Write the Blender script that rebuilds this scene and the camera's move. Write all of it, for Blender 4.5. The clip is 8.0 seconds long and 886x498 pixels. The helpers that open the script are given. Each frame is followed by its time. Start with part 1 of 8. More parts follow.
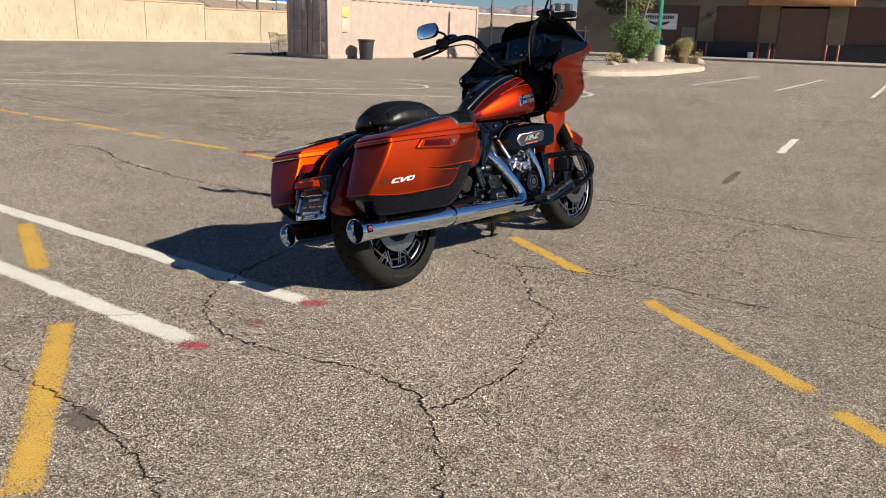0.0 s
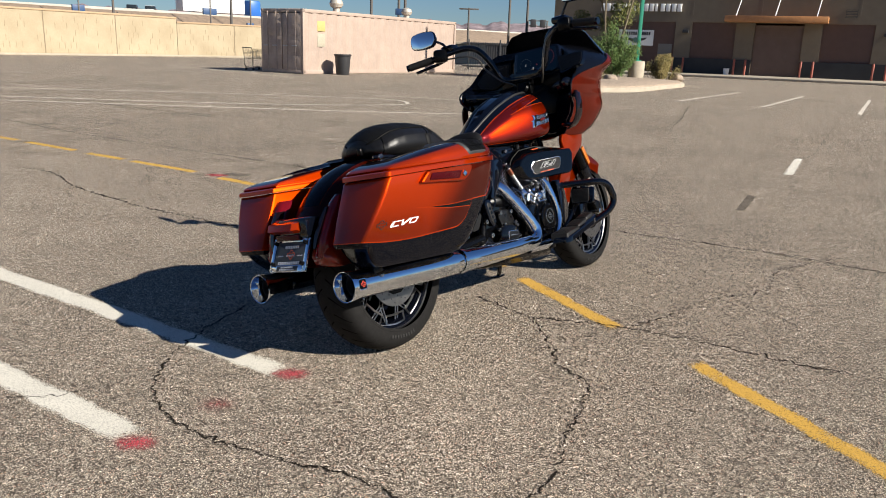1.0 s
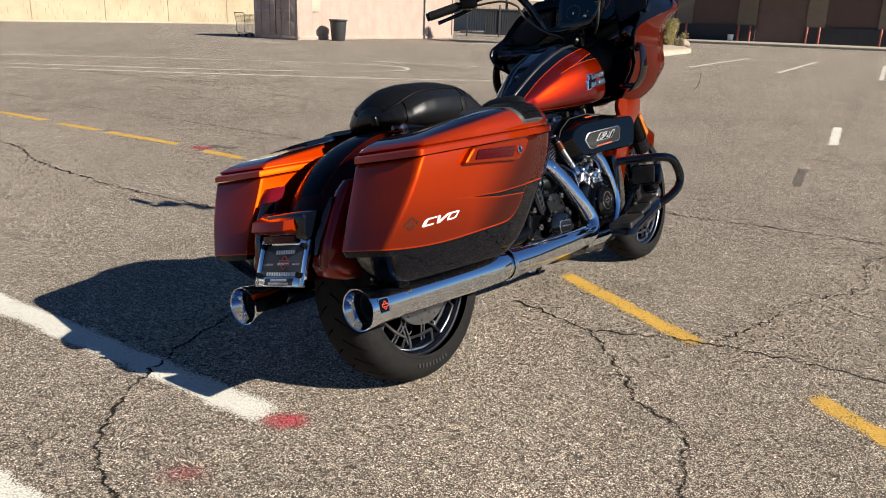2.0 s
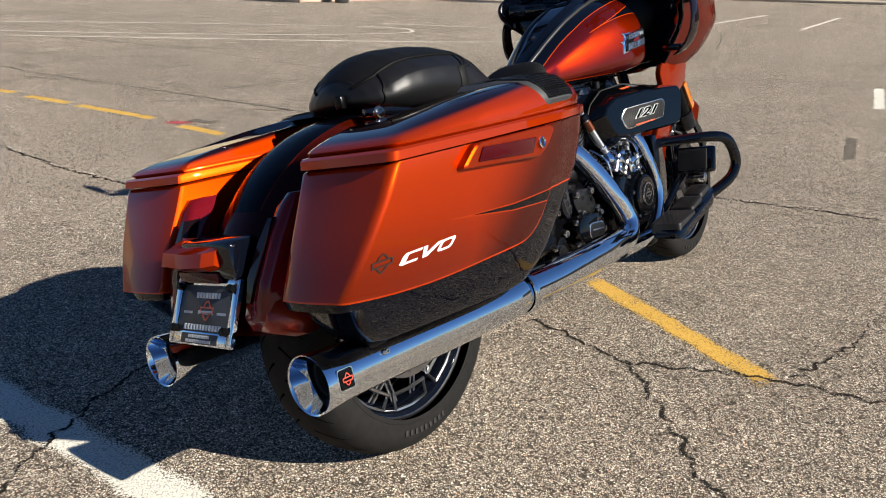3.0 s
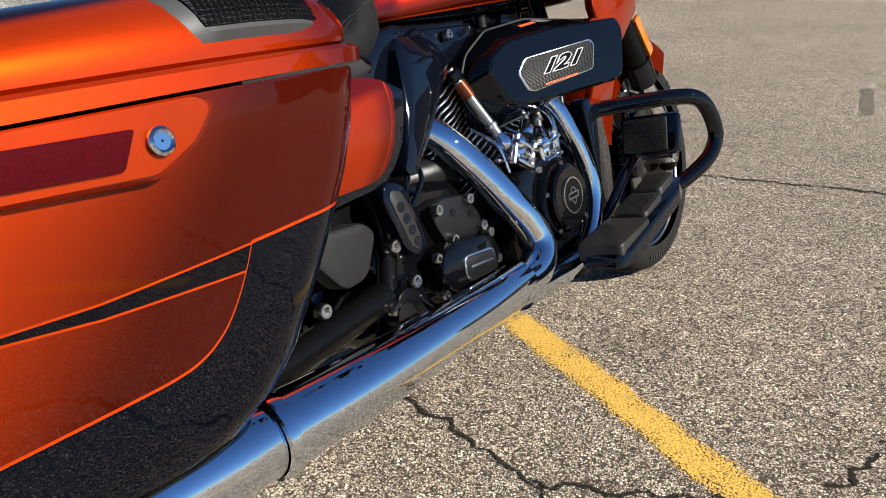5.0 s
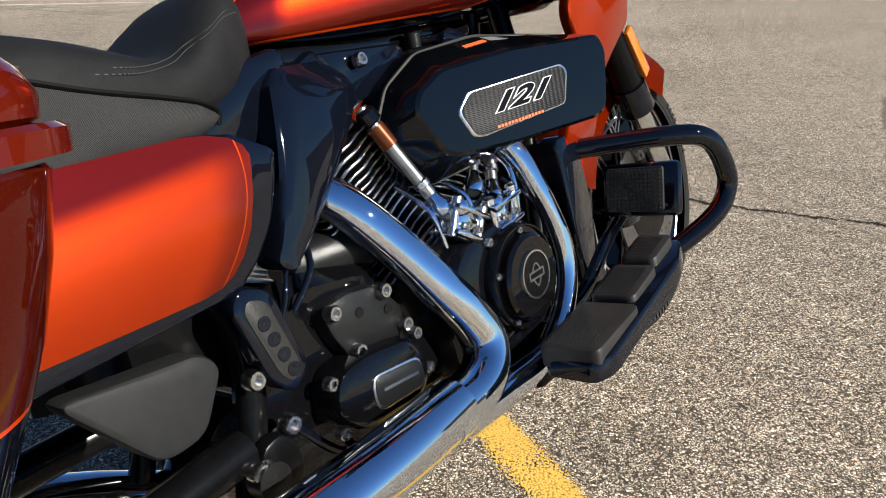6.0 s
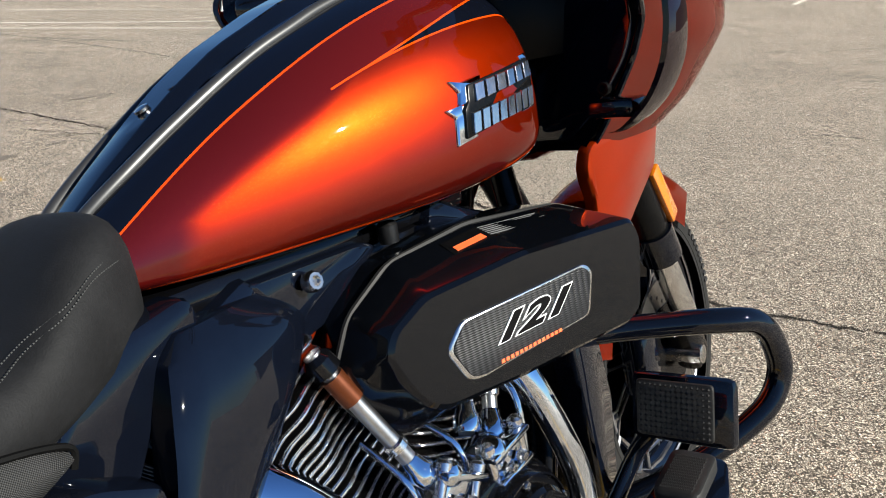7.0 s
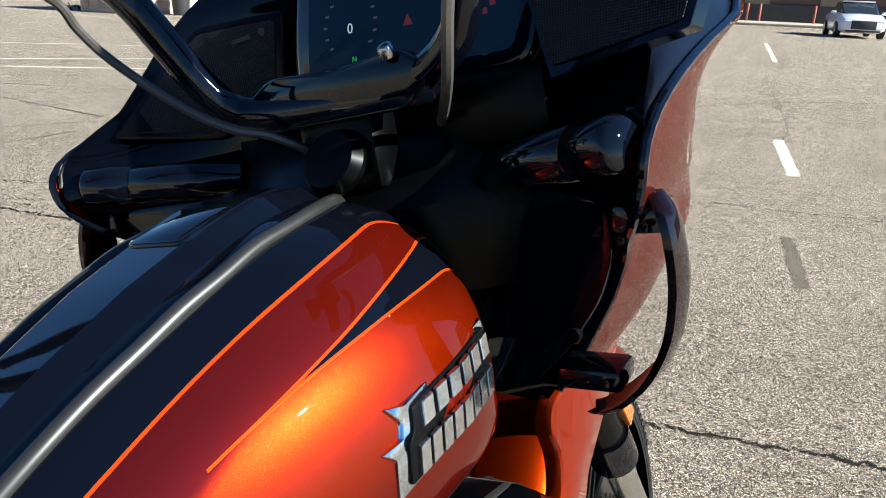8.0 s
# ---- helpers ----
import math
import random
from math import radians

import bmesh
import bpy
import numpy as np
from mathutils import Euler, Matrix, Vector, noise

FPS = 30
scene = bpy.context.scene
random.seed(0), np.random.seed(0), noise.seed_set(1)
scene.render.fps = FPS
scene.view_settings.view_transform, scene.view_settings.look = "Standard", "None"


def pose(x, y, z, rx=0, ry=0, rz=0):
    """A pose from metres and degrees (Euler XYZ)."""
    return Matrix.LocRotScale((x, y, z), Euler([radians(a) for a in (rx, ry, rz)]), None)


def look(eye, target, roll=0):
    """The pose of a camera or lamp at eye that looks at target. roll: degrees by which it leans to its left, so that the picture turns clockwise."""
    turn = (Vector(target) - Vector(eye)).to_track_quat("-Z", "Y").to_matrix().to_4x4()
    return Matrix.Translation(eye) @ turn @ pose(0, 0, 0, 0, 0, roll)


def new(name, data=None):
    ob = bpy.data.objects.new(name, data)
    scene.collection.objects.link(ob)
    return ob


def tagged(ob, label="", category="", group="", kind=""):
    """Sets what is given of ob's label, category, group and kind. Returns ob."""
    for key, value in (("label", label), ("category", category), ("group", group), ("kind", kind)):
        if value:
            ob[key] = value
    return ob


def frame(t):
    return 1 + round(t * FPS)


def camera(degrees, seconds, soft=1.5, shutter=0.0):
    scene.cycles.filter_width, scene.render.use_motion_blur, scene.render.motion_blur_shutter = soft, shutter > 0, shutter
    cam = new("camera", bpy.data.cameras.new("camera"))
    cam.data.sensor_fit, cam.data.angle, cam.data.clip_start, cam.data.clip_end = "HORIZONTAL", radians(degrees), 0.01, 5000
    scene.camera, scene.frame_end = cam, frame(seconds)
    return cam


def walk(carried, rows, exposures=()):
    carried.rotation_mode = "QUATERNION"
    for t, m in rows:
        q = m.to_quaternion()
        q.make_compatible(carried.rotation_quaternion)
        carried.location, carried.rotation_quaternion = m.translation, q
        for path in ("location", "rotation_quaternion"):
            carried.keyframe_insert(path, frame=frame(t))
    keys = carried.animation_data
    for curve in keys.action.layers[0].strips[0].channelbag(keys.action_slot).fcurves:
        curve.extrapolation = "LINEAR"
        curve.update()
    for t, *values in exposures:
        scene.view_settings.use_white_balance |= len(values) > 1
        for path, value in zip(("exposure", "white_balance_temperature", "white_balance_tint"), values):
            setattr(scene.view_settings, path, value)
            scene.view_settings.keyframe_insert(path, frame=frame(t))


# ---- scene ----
cam = camera(60.0, 8.0, 1.0)
PATH = [
    (0, (0.505, 0.33, 1.282), (0.408, 2.252, 0.738), 1.8),
    (0.5, (0.419, 0.703, 1.28), (0.356, 2.638, 0.779), 1.9),
    (1, (0.336, 1.035, 1.247), (0.3, 2.97, 0.742), 2.0),
    (1.5, (0.244, 1.413, 1.201), (0.224, 3.34, 0.664), 2.1),
    (1.7, (0.191, 1.573, 1.172), (0.171, 3.495, 0.619), 2.0),
    (2.8, (0.163, 2.36, 1.103), (0.121, 4.249, 0.447), 1.5),
    (3, (0.2, 2.469, 1.093), (0.153, 4.353, 0.423), 1.1),
    (3.5, (0.301, 2.688, 1.079), (0.239, 4.562, 0.381), 0.2),
    (4, (0.391, 2.921, 1.041), (0.33, 4.788, 0.327), -0.6),
    (4.5, (0.499, 3.167, 0.964), (0.447, 5.028, 0.232), -1.4),
    (4.7, (0.537, 3.278, 0.936), (0.485, 5.138, 0.201), -1.7),
    (5.8, (0.679, 3.762, 0.909), (0.621, 5.608, 0.139), -1.1),
    (6, (0.703, 3.857, 0.914), (0.643, 5.704, 0.151), -1.1),
    (6.5, (0.731, 4.056, 0.984), (0.665, 5.911, 0.238), -0.6),
    (7, (0.692, 4.229, 1.055), (0.681, 6.096, 0.336), 0.2),
    (7.5, (0.649, 4.43, 1.134), (0.768, 6.306, 0.449), 1.4),
    (8, (0.659, 4.55, 1.212), (0.935, 6.426, 0.575), 2.3),
]
walk(cam, [(t, look(eye, target, roll)) for t, eye, target, roll in PATH],
     ((0, 0.82, 6500, 10), (1.5, 0.88, 6500, 10), (3, 1.04, 6480, 9), (4.5, 1.12, 6450, 8), (6, 1.3, 6400, 7), (7, 1.45, 6300, 6), (8, 1.6, 5950, 3)))

# ---- world, sun ----
SUN_DIR = Vector((0.756, -0.394, 0.522))
world = bpy.data.worlds.new("world")
scene.world = world
world.use_nodes = True
_nt = world.node_tree
_sky = _nt.nodes.new("ShaderNodeTexSky")
_sky.sky_type = "NISHITA"
_sky.sun_disc = False
_sky.sun_elevation = radians(31.5)
_sky.sun_rotation = radians(117.5)
_sky.air_density, _sky.dust_density, _sky.ozone_density = 1.0, 0.0, 4.0
_tint = _nt.nodes.new("ShaderNodeMix")
_tint.data_type, _tint.blend_type = "RGBA", "MULTIPLY"
_tint.inputs[0].default_value, _tint.inputs[7].default_value = 1.0, (0.70, 0.88, 1.14, 1)
_nt.links.new(_sky.outputs[0], _tint.inputs[6])
_nt.links.new(_tint.outputs[2], _nt.nodes["Background"].inputs[0])
_nt.nodes["Background"].inputs[1].default_value = 0.036
_sun = bpy.data.lights.new("sun", "SUN")
_sun.energy, _sun.angle, _sun.color = 5.2, radians(0.53), (1.0, 0.94, 0.84)
sun = new("sun", _sun)
sun.matrix_world = look(SUN_DIR * 60, (0, 0, 0))


# ---- node helpers ----
class Nodes:
    """Small builder for shader node trees."""

    def __init__(self, name):
        self.mat = bpy.data.materials.new(name)
        self.mat.use_nodes = True
        self.t = self.mat.node_tree
        self.b = self.t.nodes["Principled BSDF"]
        self._co = None

    def link(self, a, b):
        self.t.links.new(a, b)

    def put(self, sock, v):
        if hasattr(v, "links"):
            self.t.links.new(v, sock)
        elif isinstance(v, (tuple, list)) and len(v) == 3 and sock.type == "RGBA":
            sock.default_value = (*v, 1)
        else:
            sock.default_value = v

    def co(self):
        if self._co is None:
            self._co = self.t.nodes.new("ShaderNodeTexCoord")
        return self._co.outputs["Object"]

    def xyz(self):
        n = self.t.nodes.new("ShaderNodeSeparateXYZ")
        self.link(self.co(), n.inputs[0])
        return n.outputs

    def m(self, op, a, b=0.0, c=0.0, clamp=False):
        n = self.t.nodes.new("ShaderNodeMath")
        n.operation, n.use_clamp = op, clamp
        for i, v in enumerate((a, b, c)):
            self.put(n.inputs[i], v)
        return n.outputs[0]

    def ramp(self, v, lo, hi):
        """0 below lo, 1 above hi, smooth between."""
        n = self.t.nodes.new("ShaderNodeMapRange")
        n.interpolation_type = "SMOOTHSTEP"
        self.put(n.inputs[0], v)
        self.put(n.inputs[1], lo)
        self.put(n.inputs[2], hi)
        return n.outputs[0]

    def mix(self, f, a, b, mode="MIX"):
        n = self.t.nodes.new("ShaderNodeMix")
        n.data_type, n.blend_type = "RGBA", mode
        self.put(n.inputs[0], f)
        self.put(n.inputs[6], a)
        self.put(n.inputs[7], b)
        return n.outputs[2]

    def noise(self, scale, detail=3.0, rough=0.55, vec=None):
        n = self.t.nodes.new("ShaderNodeTexNoise")
        self.link(vec or self.co(), n.inputs["Vector"])
        n.inputs["Scale"].default_value, n.inputs["Detail"].default_value = scale, detail
        n.inputs["Roughness"].default_value = rough
        return n.outputs[0]

    def shifted(self, d):
        n = self.t.nodes.new("ShaderNodeVectorMath")
        n.operation = "ADD"
        self.link(self.co(), n.inputs[0])
        n.inputs[1].default_value = (d, d * 0.7, d * 1.3)
        return n.outputs[0]

    def voronoi(self, scale, feature="F1", out=0):
        n = self.t.nodes.new("ShaderNodeTexVoronoi")
        n.feature = feature
        self.link(self.co(), n.inputs["Vector"])
        n.inputs["Scale"].default_value = scale
        return n.outputs[out]

    def attr(self, name):
        n = self.t.nodes.new("ShaderNodeAttribute")
        n.attribute_name = name
        return n.outputs["Fac"]

    def colors(self, v, stops, kind="LINEAR"):
        n = self.t.nodes.new("ShaderNodeValToRGB")
        r = n.color_ramp
        r.interpolation = kind
        while len(r.elements) < len(stops):
            r.elements.new(0.5)
        for e, (p, c) in zip(r.elements, stops):
            e.position, e.color = p, (*c, 1)
        self.put(n.inputs[0], v)
        return n.outputs[0]

    def bump(self, h, strength=0.3, dist=0.01):
        n = self.t.nodes.new("ShaderNodeBump")
        n.inputs["Strength"].default_value, n.inputs["Distance"].default_value = strength, dist
        self.put(n.inputs["Height"], h)
        self.link(n.outputs[0], self.b.inputs["Normal"])

    def set(self, **kw):
        names = dict(color="Base Color", rough="Roughness", metal="Metallic", coat="Coat Weight", coat_rough="Coat Roughness",
                     spec="Specular IOR Level", tint="Specular Tint", emit="Emission Color", power="Emission Strength", trans="Transmission Weight", ior="IOR", alpha="Alpha", coat_ior="Coat IOR")
        for k, v in kw.items():
            self.put(self.b.inputs[names[k]], v)
        return self.mat


def pbr(name, color, rough=0.5, metal=0.0, coat=0.0, var=0.12, scale=30.0, bump=0.0, bscale=300.0, rvar=0.08, **kw):
    """A surface with colour and gloss that vary at two scales, and fine relief."""
    n = Nodes(name)
    f = n.m("ADD", n.m("MULTIPLY", n.noise(scale), 0.6), n.m("MULTIPLY", n.noise(scale * 9), 0.4))
    lo, hi = [c * (1 - var) for c in color], [min(1, c * (1 + var)) for c in color]
    col = n.mix(n.ramp(f, 0.3, 0.7), tuple(lo), tuple(hi))
    n.set(color=col, rough=n.m("ADD", rough - rvar / 2, n.m("MULTIPLY", n.noise(scale * 3), rvar)), metal=metal, coat=coat, coat_rough=0.03, **kw)
    if bump:
        n.bump(n.noise(bscale, 4), bump, 0.002)
    return n.mat


# ---- mesh helpers ----
def spline(pts, sub=6, closed=False):
    """Catmull-Rom points through pts."""
    p = [np.array(q, float) for q in pts]
    n = len(p)
    out = []
    for i in range(n if closed else n - 1):
        a, b, c, d = (p[(i + k) % n] if closed else p[min(max(i + k, 0), n - 1)] for k in (-1, 0, 1, 2))
        for j in range(sub):
            t = j / sub
            out.append(0.5 * (2 * b + (c - a) * t + (2 * a - 5 * b + 4 * c - d) * t * t + (3 * b - a - 3 * c + d) * t ** 3))
    if not closed:
        out.append(p[-1])
    return out


def loft(rings, caps=True, bm=None, ring_closed=True, loop=False):
    bm = bm or bmesh.new()
    vs = [[bm.verts.new(tuple(q)) for q in r] for r in rings]
    n = len(vs[0])
    for i in range(len(vs) if loop else len(vs) - 1):
        a, b = vs[i], vs[(i + 1) % len(vs)]
        for k in range(n if ring_closed else n - 1):
            bm.faces.new((a[k], a[(k + 1) % n], b[(k + 1) % n], b[k]))
    if caps and ring_closed and not loop:
        bm.faces.new(vs[0][::-1])
        bm.faces.new(vs[-1])
    return bm


def tube(pts, r, n=10, sub=5, bm=None, caps=True, closed=False):
    """A round tube along a smooth line; r is one radius or one for each given point."""
    line = spline(pts, sub, closed)
    if isinstance(r, (int, float)):
        rad = [r] * len(line)
    else:
        rad = [float(q) for q in np.interp(np.linspace(0, len(r) - 1, len(line)), range(len(r)), r)]
    rings, up = [], None
    for i, q in enumerate(line):
        a = line[(i - 1) % len(line)] if closed else line[max(i - 1, 0)]
        b = line[(i + 1) % len(line)] if closed else line[min(i + 1, len(line) - 1)]
        d = Vector(b - a).normalized()
        if up is None:
            up = d.orthogonal().normalized()
        up = (up - d * up.dot(d)).normalized()
        side = d.cross(up)
        rings.append([Vector(q) + rad[i] * (math.cos(2 * math.pi * k / n) * up + math.sin(2 * math.pi * k / n) * side) for k in range(n)])
    return loft(rings, caps, bm, loop=closed)


def lathe(profile, origin=(0, 0, 0), axis=(1, 0, 0), n=40, bm=None, caps=False):
    """Turns (radius, height) points round an axis."""
    ax = Vector(axis).normalized()
    u = ax.orthogonal().normalized()
    v = ax.cross(u)
    o = Vector(origin)
    rings = [[o + ax * h + max(r, 1e-4) * (math.cos(2 * math.pi * k / n) * u + math.sin(2 * math.pi * k / n) * v) for k in range(n)] for r, h in profile]
    return loft(rings, caps, bm)


def rbox(c, s, bev=0.005, m=None, bm=None, seg=2):
    """A box with rounded edges."""
    tmp = bmesh.new()
    bmesh.ops.create_cube(tmp, size=1.0)
    bmesh.ops.scale(tmp, vec=s, verts=tmp.verts)
    if bev:
        bmesh.ops.bevel(tmp, geom=tmp.edges[:], offset=bev, segments=seg, profile=0.5, affect="EDGES")
    mm = Matrix.Translation(c) @ (m.to_4x4() if m is not None else Matrix())
    bmesh.ops.transform(tmp, matrix=mm, verts=tmp.verts)
    if bm is None:
        return tmp
    return merge(bm, tmp)


def merge(bm, other):
    me = bpy.data.meshes.new("tmp")
    other.to_mesh(me)
    bm.from_mesh(me)
    bpy.data.meshes.remove(me)
    other.free()
    return bm


def rounded(poly, r=0.01, seg=4):
    """The outline poly (2D) with its corners rounded."""
    out = []
    n = len(poly)
    for i in range(n):
        a, b, c = (Vector(poly[(i + k) % n]) for k in (-1, 0, 1))
        u, w = (a - b), (c - b)
        k = min(r, u.length * 0.45, w.length * 0.45)
        p, q = b + u.normalized() * k, b + w.normalized() * k
        for j in range(seg + 1):
            t = j / seg
            out.append(tuple((1 - t) ** 2 * p + 2 * t * (1 - t) * b + t * t * q))
    return out


def slab(poly, to3, d0, d1, bev=0.004, r=0.01, dome=0.0, bm=None):
    """An outline with thickness: to3(u, v, d) gives the place; the outer edge is bevelled."""
    o = rounded(poly, r) if r else list(poly)
    cu, cv = sum(p[0] for p in o) / len(o), sum(p[1] for p in o) / len(o)

    def ring(shrink, d):
        res = []
        for u, v in o:
            w = Vector((cu - u, cv - v))
            w = w.normalized() * min(shrink, w.length * 0.9) if w.length > 1e-6 else w
            res.append(to3(u + w.x, v + w.y, d))
        return res

    s = 1 if d1 > d0 else -1
    rings = [ring(0, d0), ring(0, d1 - s * bev), ring(bev * 0.3, d1 - s * bev * 0.3), ring(bev, d1)]
    if dome:
        size = max(abs(p[0] - cu) + abs(p[1] - cv) for p in o)
        rings += [ring(bev + size * 0.2, d1 + dome * 0.5), ring(bev + size * 0.45, d1 + dome * 0.85)]
    return loft(rings, True, bm)


def part(name, bm, material, parent=None, label="", angle=38, smooth=True):
    """Links a bmesh as one mesh object under a thing or a part."""
    bmesh.ops.recalc_face_normals(bm, faces=bm.faces)
    if smooth:
        lim = radians(angle)
        for f in bm.faces:
            f.smooth = True
        for e in bm.edges:
            if len(e.link_faces) == 2 and e.calc_face_angle(0) > lim:
                e.smooth = False
    me = bpy.data.meshes.new(name)
    bm.to_mesh(me)
    bm.free()
    for mt in material if isinstance(material, (list, tuple)) else [material]:
        me.materials.append(mt)
    ob = new(name, me)
    if parent is not None:
        ob.parent = parent
    if label:
        ob["label"] = label
    return ob


def thing(name, label, category, place=None, group="", kind=""):
    """An empty at the base of a thing, which parents its parts."""
    ob = new(name)
    ob.empty_display_size = 0.1
    if place is not None:
        ob.matrix_world = place
    return tagged(ob, label, category, group, kind)


def lettering(text, size, depth, m, material, parent, name="lettering", shear=0.0, label="", fat=0.0):
    """Raised letters in the built-in font, as a mesh."""
    cu = bpy.data.curves.new("letters", "FONT")
    cu.body, cu.size, cu.extrude, cu.shear = text, size, depth, shear
    cu.offset = fat
    cu.align_x, cu.align_y = "CENTER", "CENTER"
    tmp = bpy.data.objects.new("letters", cu)
    me = bpy.data.meshes.new_from_object(tmp)
    bpy.data.objects.remove(tmp)
    me.transform(m)
    me.materials.clear()
    me.materials.append(material)
    ob = new(name, me)
    ob.parent = parent
    if label:
        ob["label"] = label
    return ob

# ---- materials of the place ----
def stony(n):
    """Aggregate in worn binder: colour and relief."""
    cols = []
    for scale in (190.0, 350.0):
        pick, dist = n.voronoi(scale, "F1", 1), n.voronoi(scale, "F1", 0)
        sep = n.t.nodes.new("ShaderNodeSeparateColor")
        n.link(pick, sep.inputs[0])
        stone = n.colors(sep.outputs[0], [(0.0, (0.05, 0.040, 0.031)), (0.16, (0.13, 0.106, 0.082)), (0.34, (0.235, 0.195, 0.150)), (0.60, (0.335, 0.285, 0.222)),
                                          (0.80, (0.41, 0.36, 0.29)), (0.91, (0.30, 0.185, 0.128)), (0.95, (0.54, 0.49, 0.41))], "CONSTANT")
        cols.append((n.mix(n.ramp(dist, 0.40, 0.62), stone, (0.030, 0.024, 0.018)), dist))
    fine = n.noise(700.0, 2)
    use = n.ramp(n.noise(45.0, 3), 0.46, 0.54)
    col = n.mix(use, cols[1][0], cols[0][0])
    col = n.mix(n.m("MULTIPLY", n.ramp(fine, 0.50, 0.64), 0.50), col, (0.06, 0.048, 0.036))
    h = n.m("ADD", n.m("MULTIPLY", n.m("SUBTRACT", 1.0, cols[1][1]), 0.6), n.m("ADD", n.m("MULTIPLY", n.m("SUBTRACT", 1.0, cols[0][1]), 0.5), n.m("MULTIPLY", fine, 0.5)))
    return col, h


def asphalt_material():
    n = Nodes("worn_asphalt")
    col, h = stony(n)
    big = n.noise(0.42, 5, 0.6)
    mid = n.noise(2.6, 4, 0.6)
    spots = n.ramp(n.noise(11.0, 5, 0.65), 0.30, 0.70)
    small = n.ramp(n.noise(52.0, 4, 0.75), 0.36, 0.64)
    scuff = n.ramp(n.noise(1.1, 6, 0.72), 0.56, 0.66)
    tone = n.m("ADD", n.m("MULTIPLY", n.ramp(big, 0.3, 0.72), 0.42), n.m("ADD", 1.02, n.m("MULTIPLY", mid, 0.42)))
    tone = n.m("ADD", tone, n.m("ADD", n.m("MULTIPLY", spots, 0.34), n.m("MULTIPLY", small, 0.50)))
    oil = n.ramp(n.noise(3.4, 6, 0.78), 0.60, 0.68)
    pale = n.ramp(n.noise(1.9, 6, 0.75, n.shifted(7.3)), 0.58, 0.66)
    tone = n.m("MULTIPLY", tone, n.m("SUBTRACT", 1.02, n.m("ADD", n.m("MULTIPLY", scuff, 0.20), n.m("SUBTRACT", n.m("MULTIPLY", oil, 0.26), n.m("MULTIPLY", pale, 0.16)))))
    # clumps of larger stones and pits between them
    for scale, low, span in ((21.0, 0.96, 0.07), (46.0, 0.93, 0.13), (85.0, 0.86, 0.26), (130.0, 0.82, 0.34)):
        sep = n.t.nodes.new("ShaderNodeSeparateColor")
        n.link(n.voronoi(scale, "F1", 1), sep.inputs[0])
        tone = n.m("MULTIPLY", tone, n.m("ADD", low, n.m("MULTIPLY", n.ramp(sep.outputs[0], 0.05, 0.75), span)))
    # tone falls towards the far right, partly view-angle brightness painted into the colour
    x, y, z = n.xyz()
    tone = n.m("MULTIPLY", tone, n.m("SUBTRACT", 1.16, n.m("MULTIPLY", n.ramp(n.m("ADD", y, n.m("MULTIPLY", x, 0.8)), -1.0, 9.5), 0.24)))
    vm = n.t.nodes.new("ShaderNodeVectorMath")
    vm.operation = "SCALE"
    n.link(col, vm.inputs[0])
    n.link(tone, vm.inputs["Scale"])
    n.set(color=vm.outputs[0], rough=0.9, spec=0.2)
    n.bump(h, 0.7, 0.006)
    return n.mat


def road_paint(name, color, wear, soft=0.10):
    """Worn road paint: gone where the wear is greatest and along its frayed edges, so that the ground shows."""
    n = Nodes(name)
    dist = n.voronoi(210.0, "F1", 0)
    grit = n.noise(330.0, 2)
    tint = n.mix(n.noise(5.0, 4), tuple(c * 0.80 for c in color), color)
    tint = n.mix(n.m("MULTIPLY", n.ramp(dist, 0.45, 0.75), 0.55), tint, tuple(c * 0.30 for c in color))
    n.set(color=tint, rough=0.85, spec=0.2)
    worn = n.m("ADD", n.m("MULTIPLY", n.noise(7.0, 4), 0.55), n.m("ADD", n.m("MULTIPLY", n.ramp(dist, 0.15, 0.75), 0.34), n.m("MULTIPLY", grit, 0.45)))
    worn = n.m("ADD", worn, n.m("MULTIPLY", n.m("SUBTRACT", 1.0, n.attr("edge")), 0.42))
    n.set(alpha=n.ramp(worn, wear + soft, wear))
    n.bump(n.m("SUBTRACT", 1.0, dist), 0.35, 0.004)
    return n.mat


def crack_material():
    """Dark split with crumbled, broken flanks."""
    n = Nodes("open_crack")
    e = n.m("ADD", n.attr("edge"), n.m("ADD", n.m("MULTIPLY", n.m("SUBTRACT", n.noise(150.0, 4, 0.8), 0.5), 3.2), n.m("MULTIPLY", n.m("SUBTRACT", n.noise(4.0, 2), 0.5), 0.9)))
    n.set(color=n.mix(n.noise(120, 3), (0.004, 0.0035, 0.003), (0.032, 0.026, 0.020)), rough=0.95, spec=0.1, alpha=n.ramp(e, 0.56, 0.70))
    return n.mat


def block_wall_material():
    n = Nodes("painted_block_wall")
    f = n.m("ADD", n.m("MULTIPLY", n.noise(0.7, 4), 0.6), n.m("MULTIPLY", n.noise(14, 4), 0.4))
    n.set(color=n.mix(n.ramp(f, 0.3, 0.7), (0.32, 0.258, 0.166), (0.40, 0.332, 0.224)), rough=0.9)
    n.bump(n.noise(40, 4), 0.4, 0.01)
    return n.mat


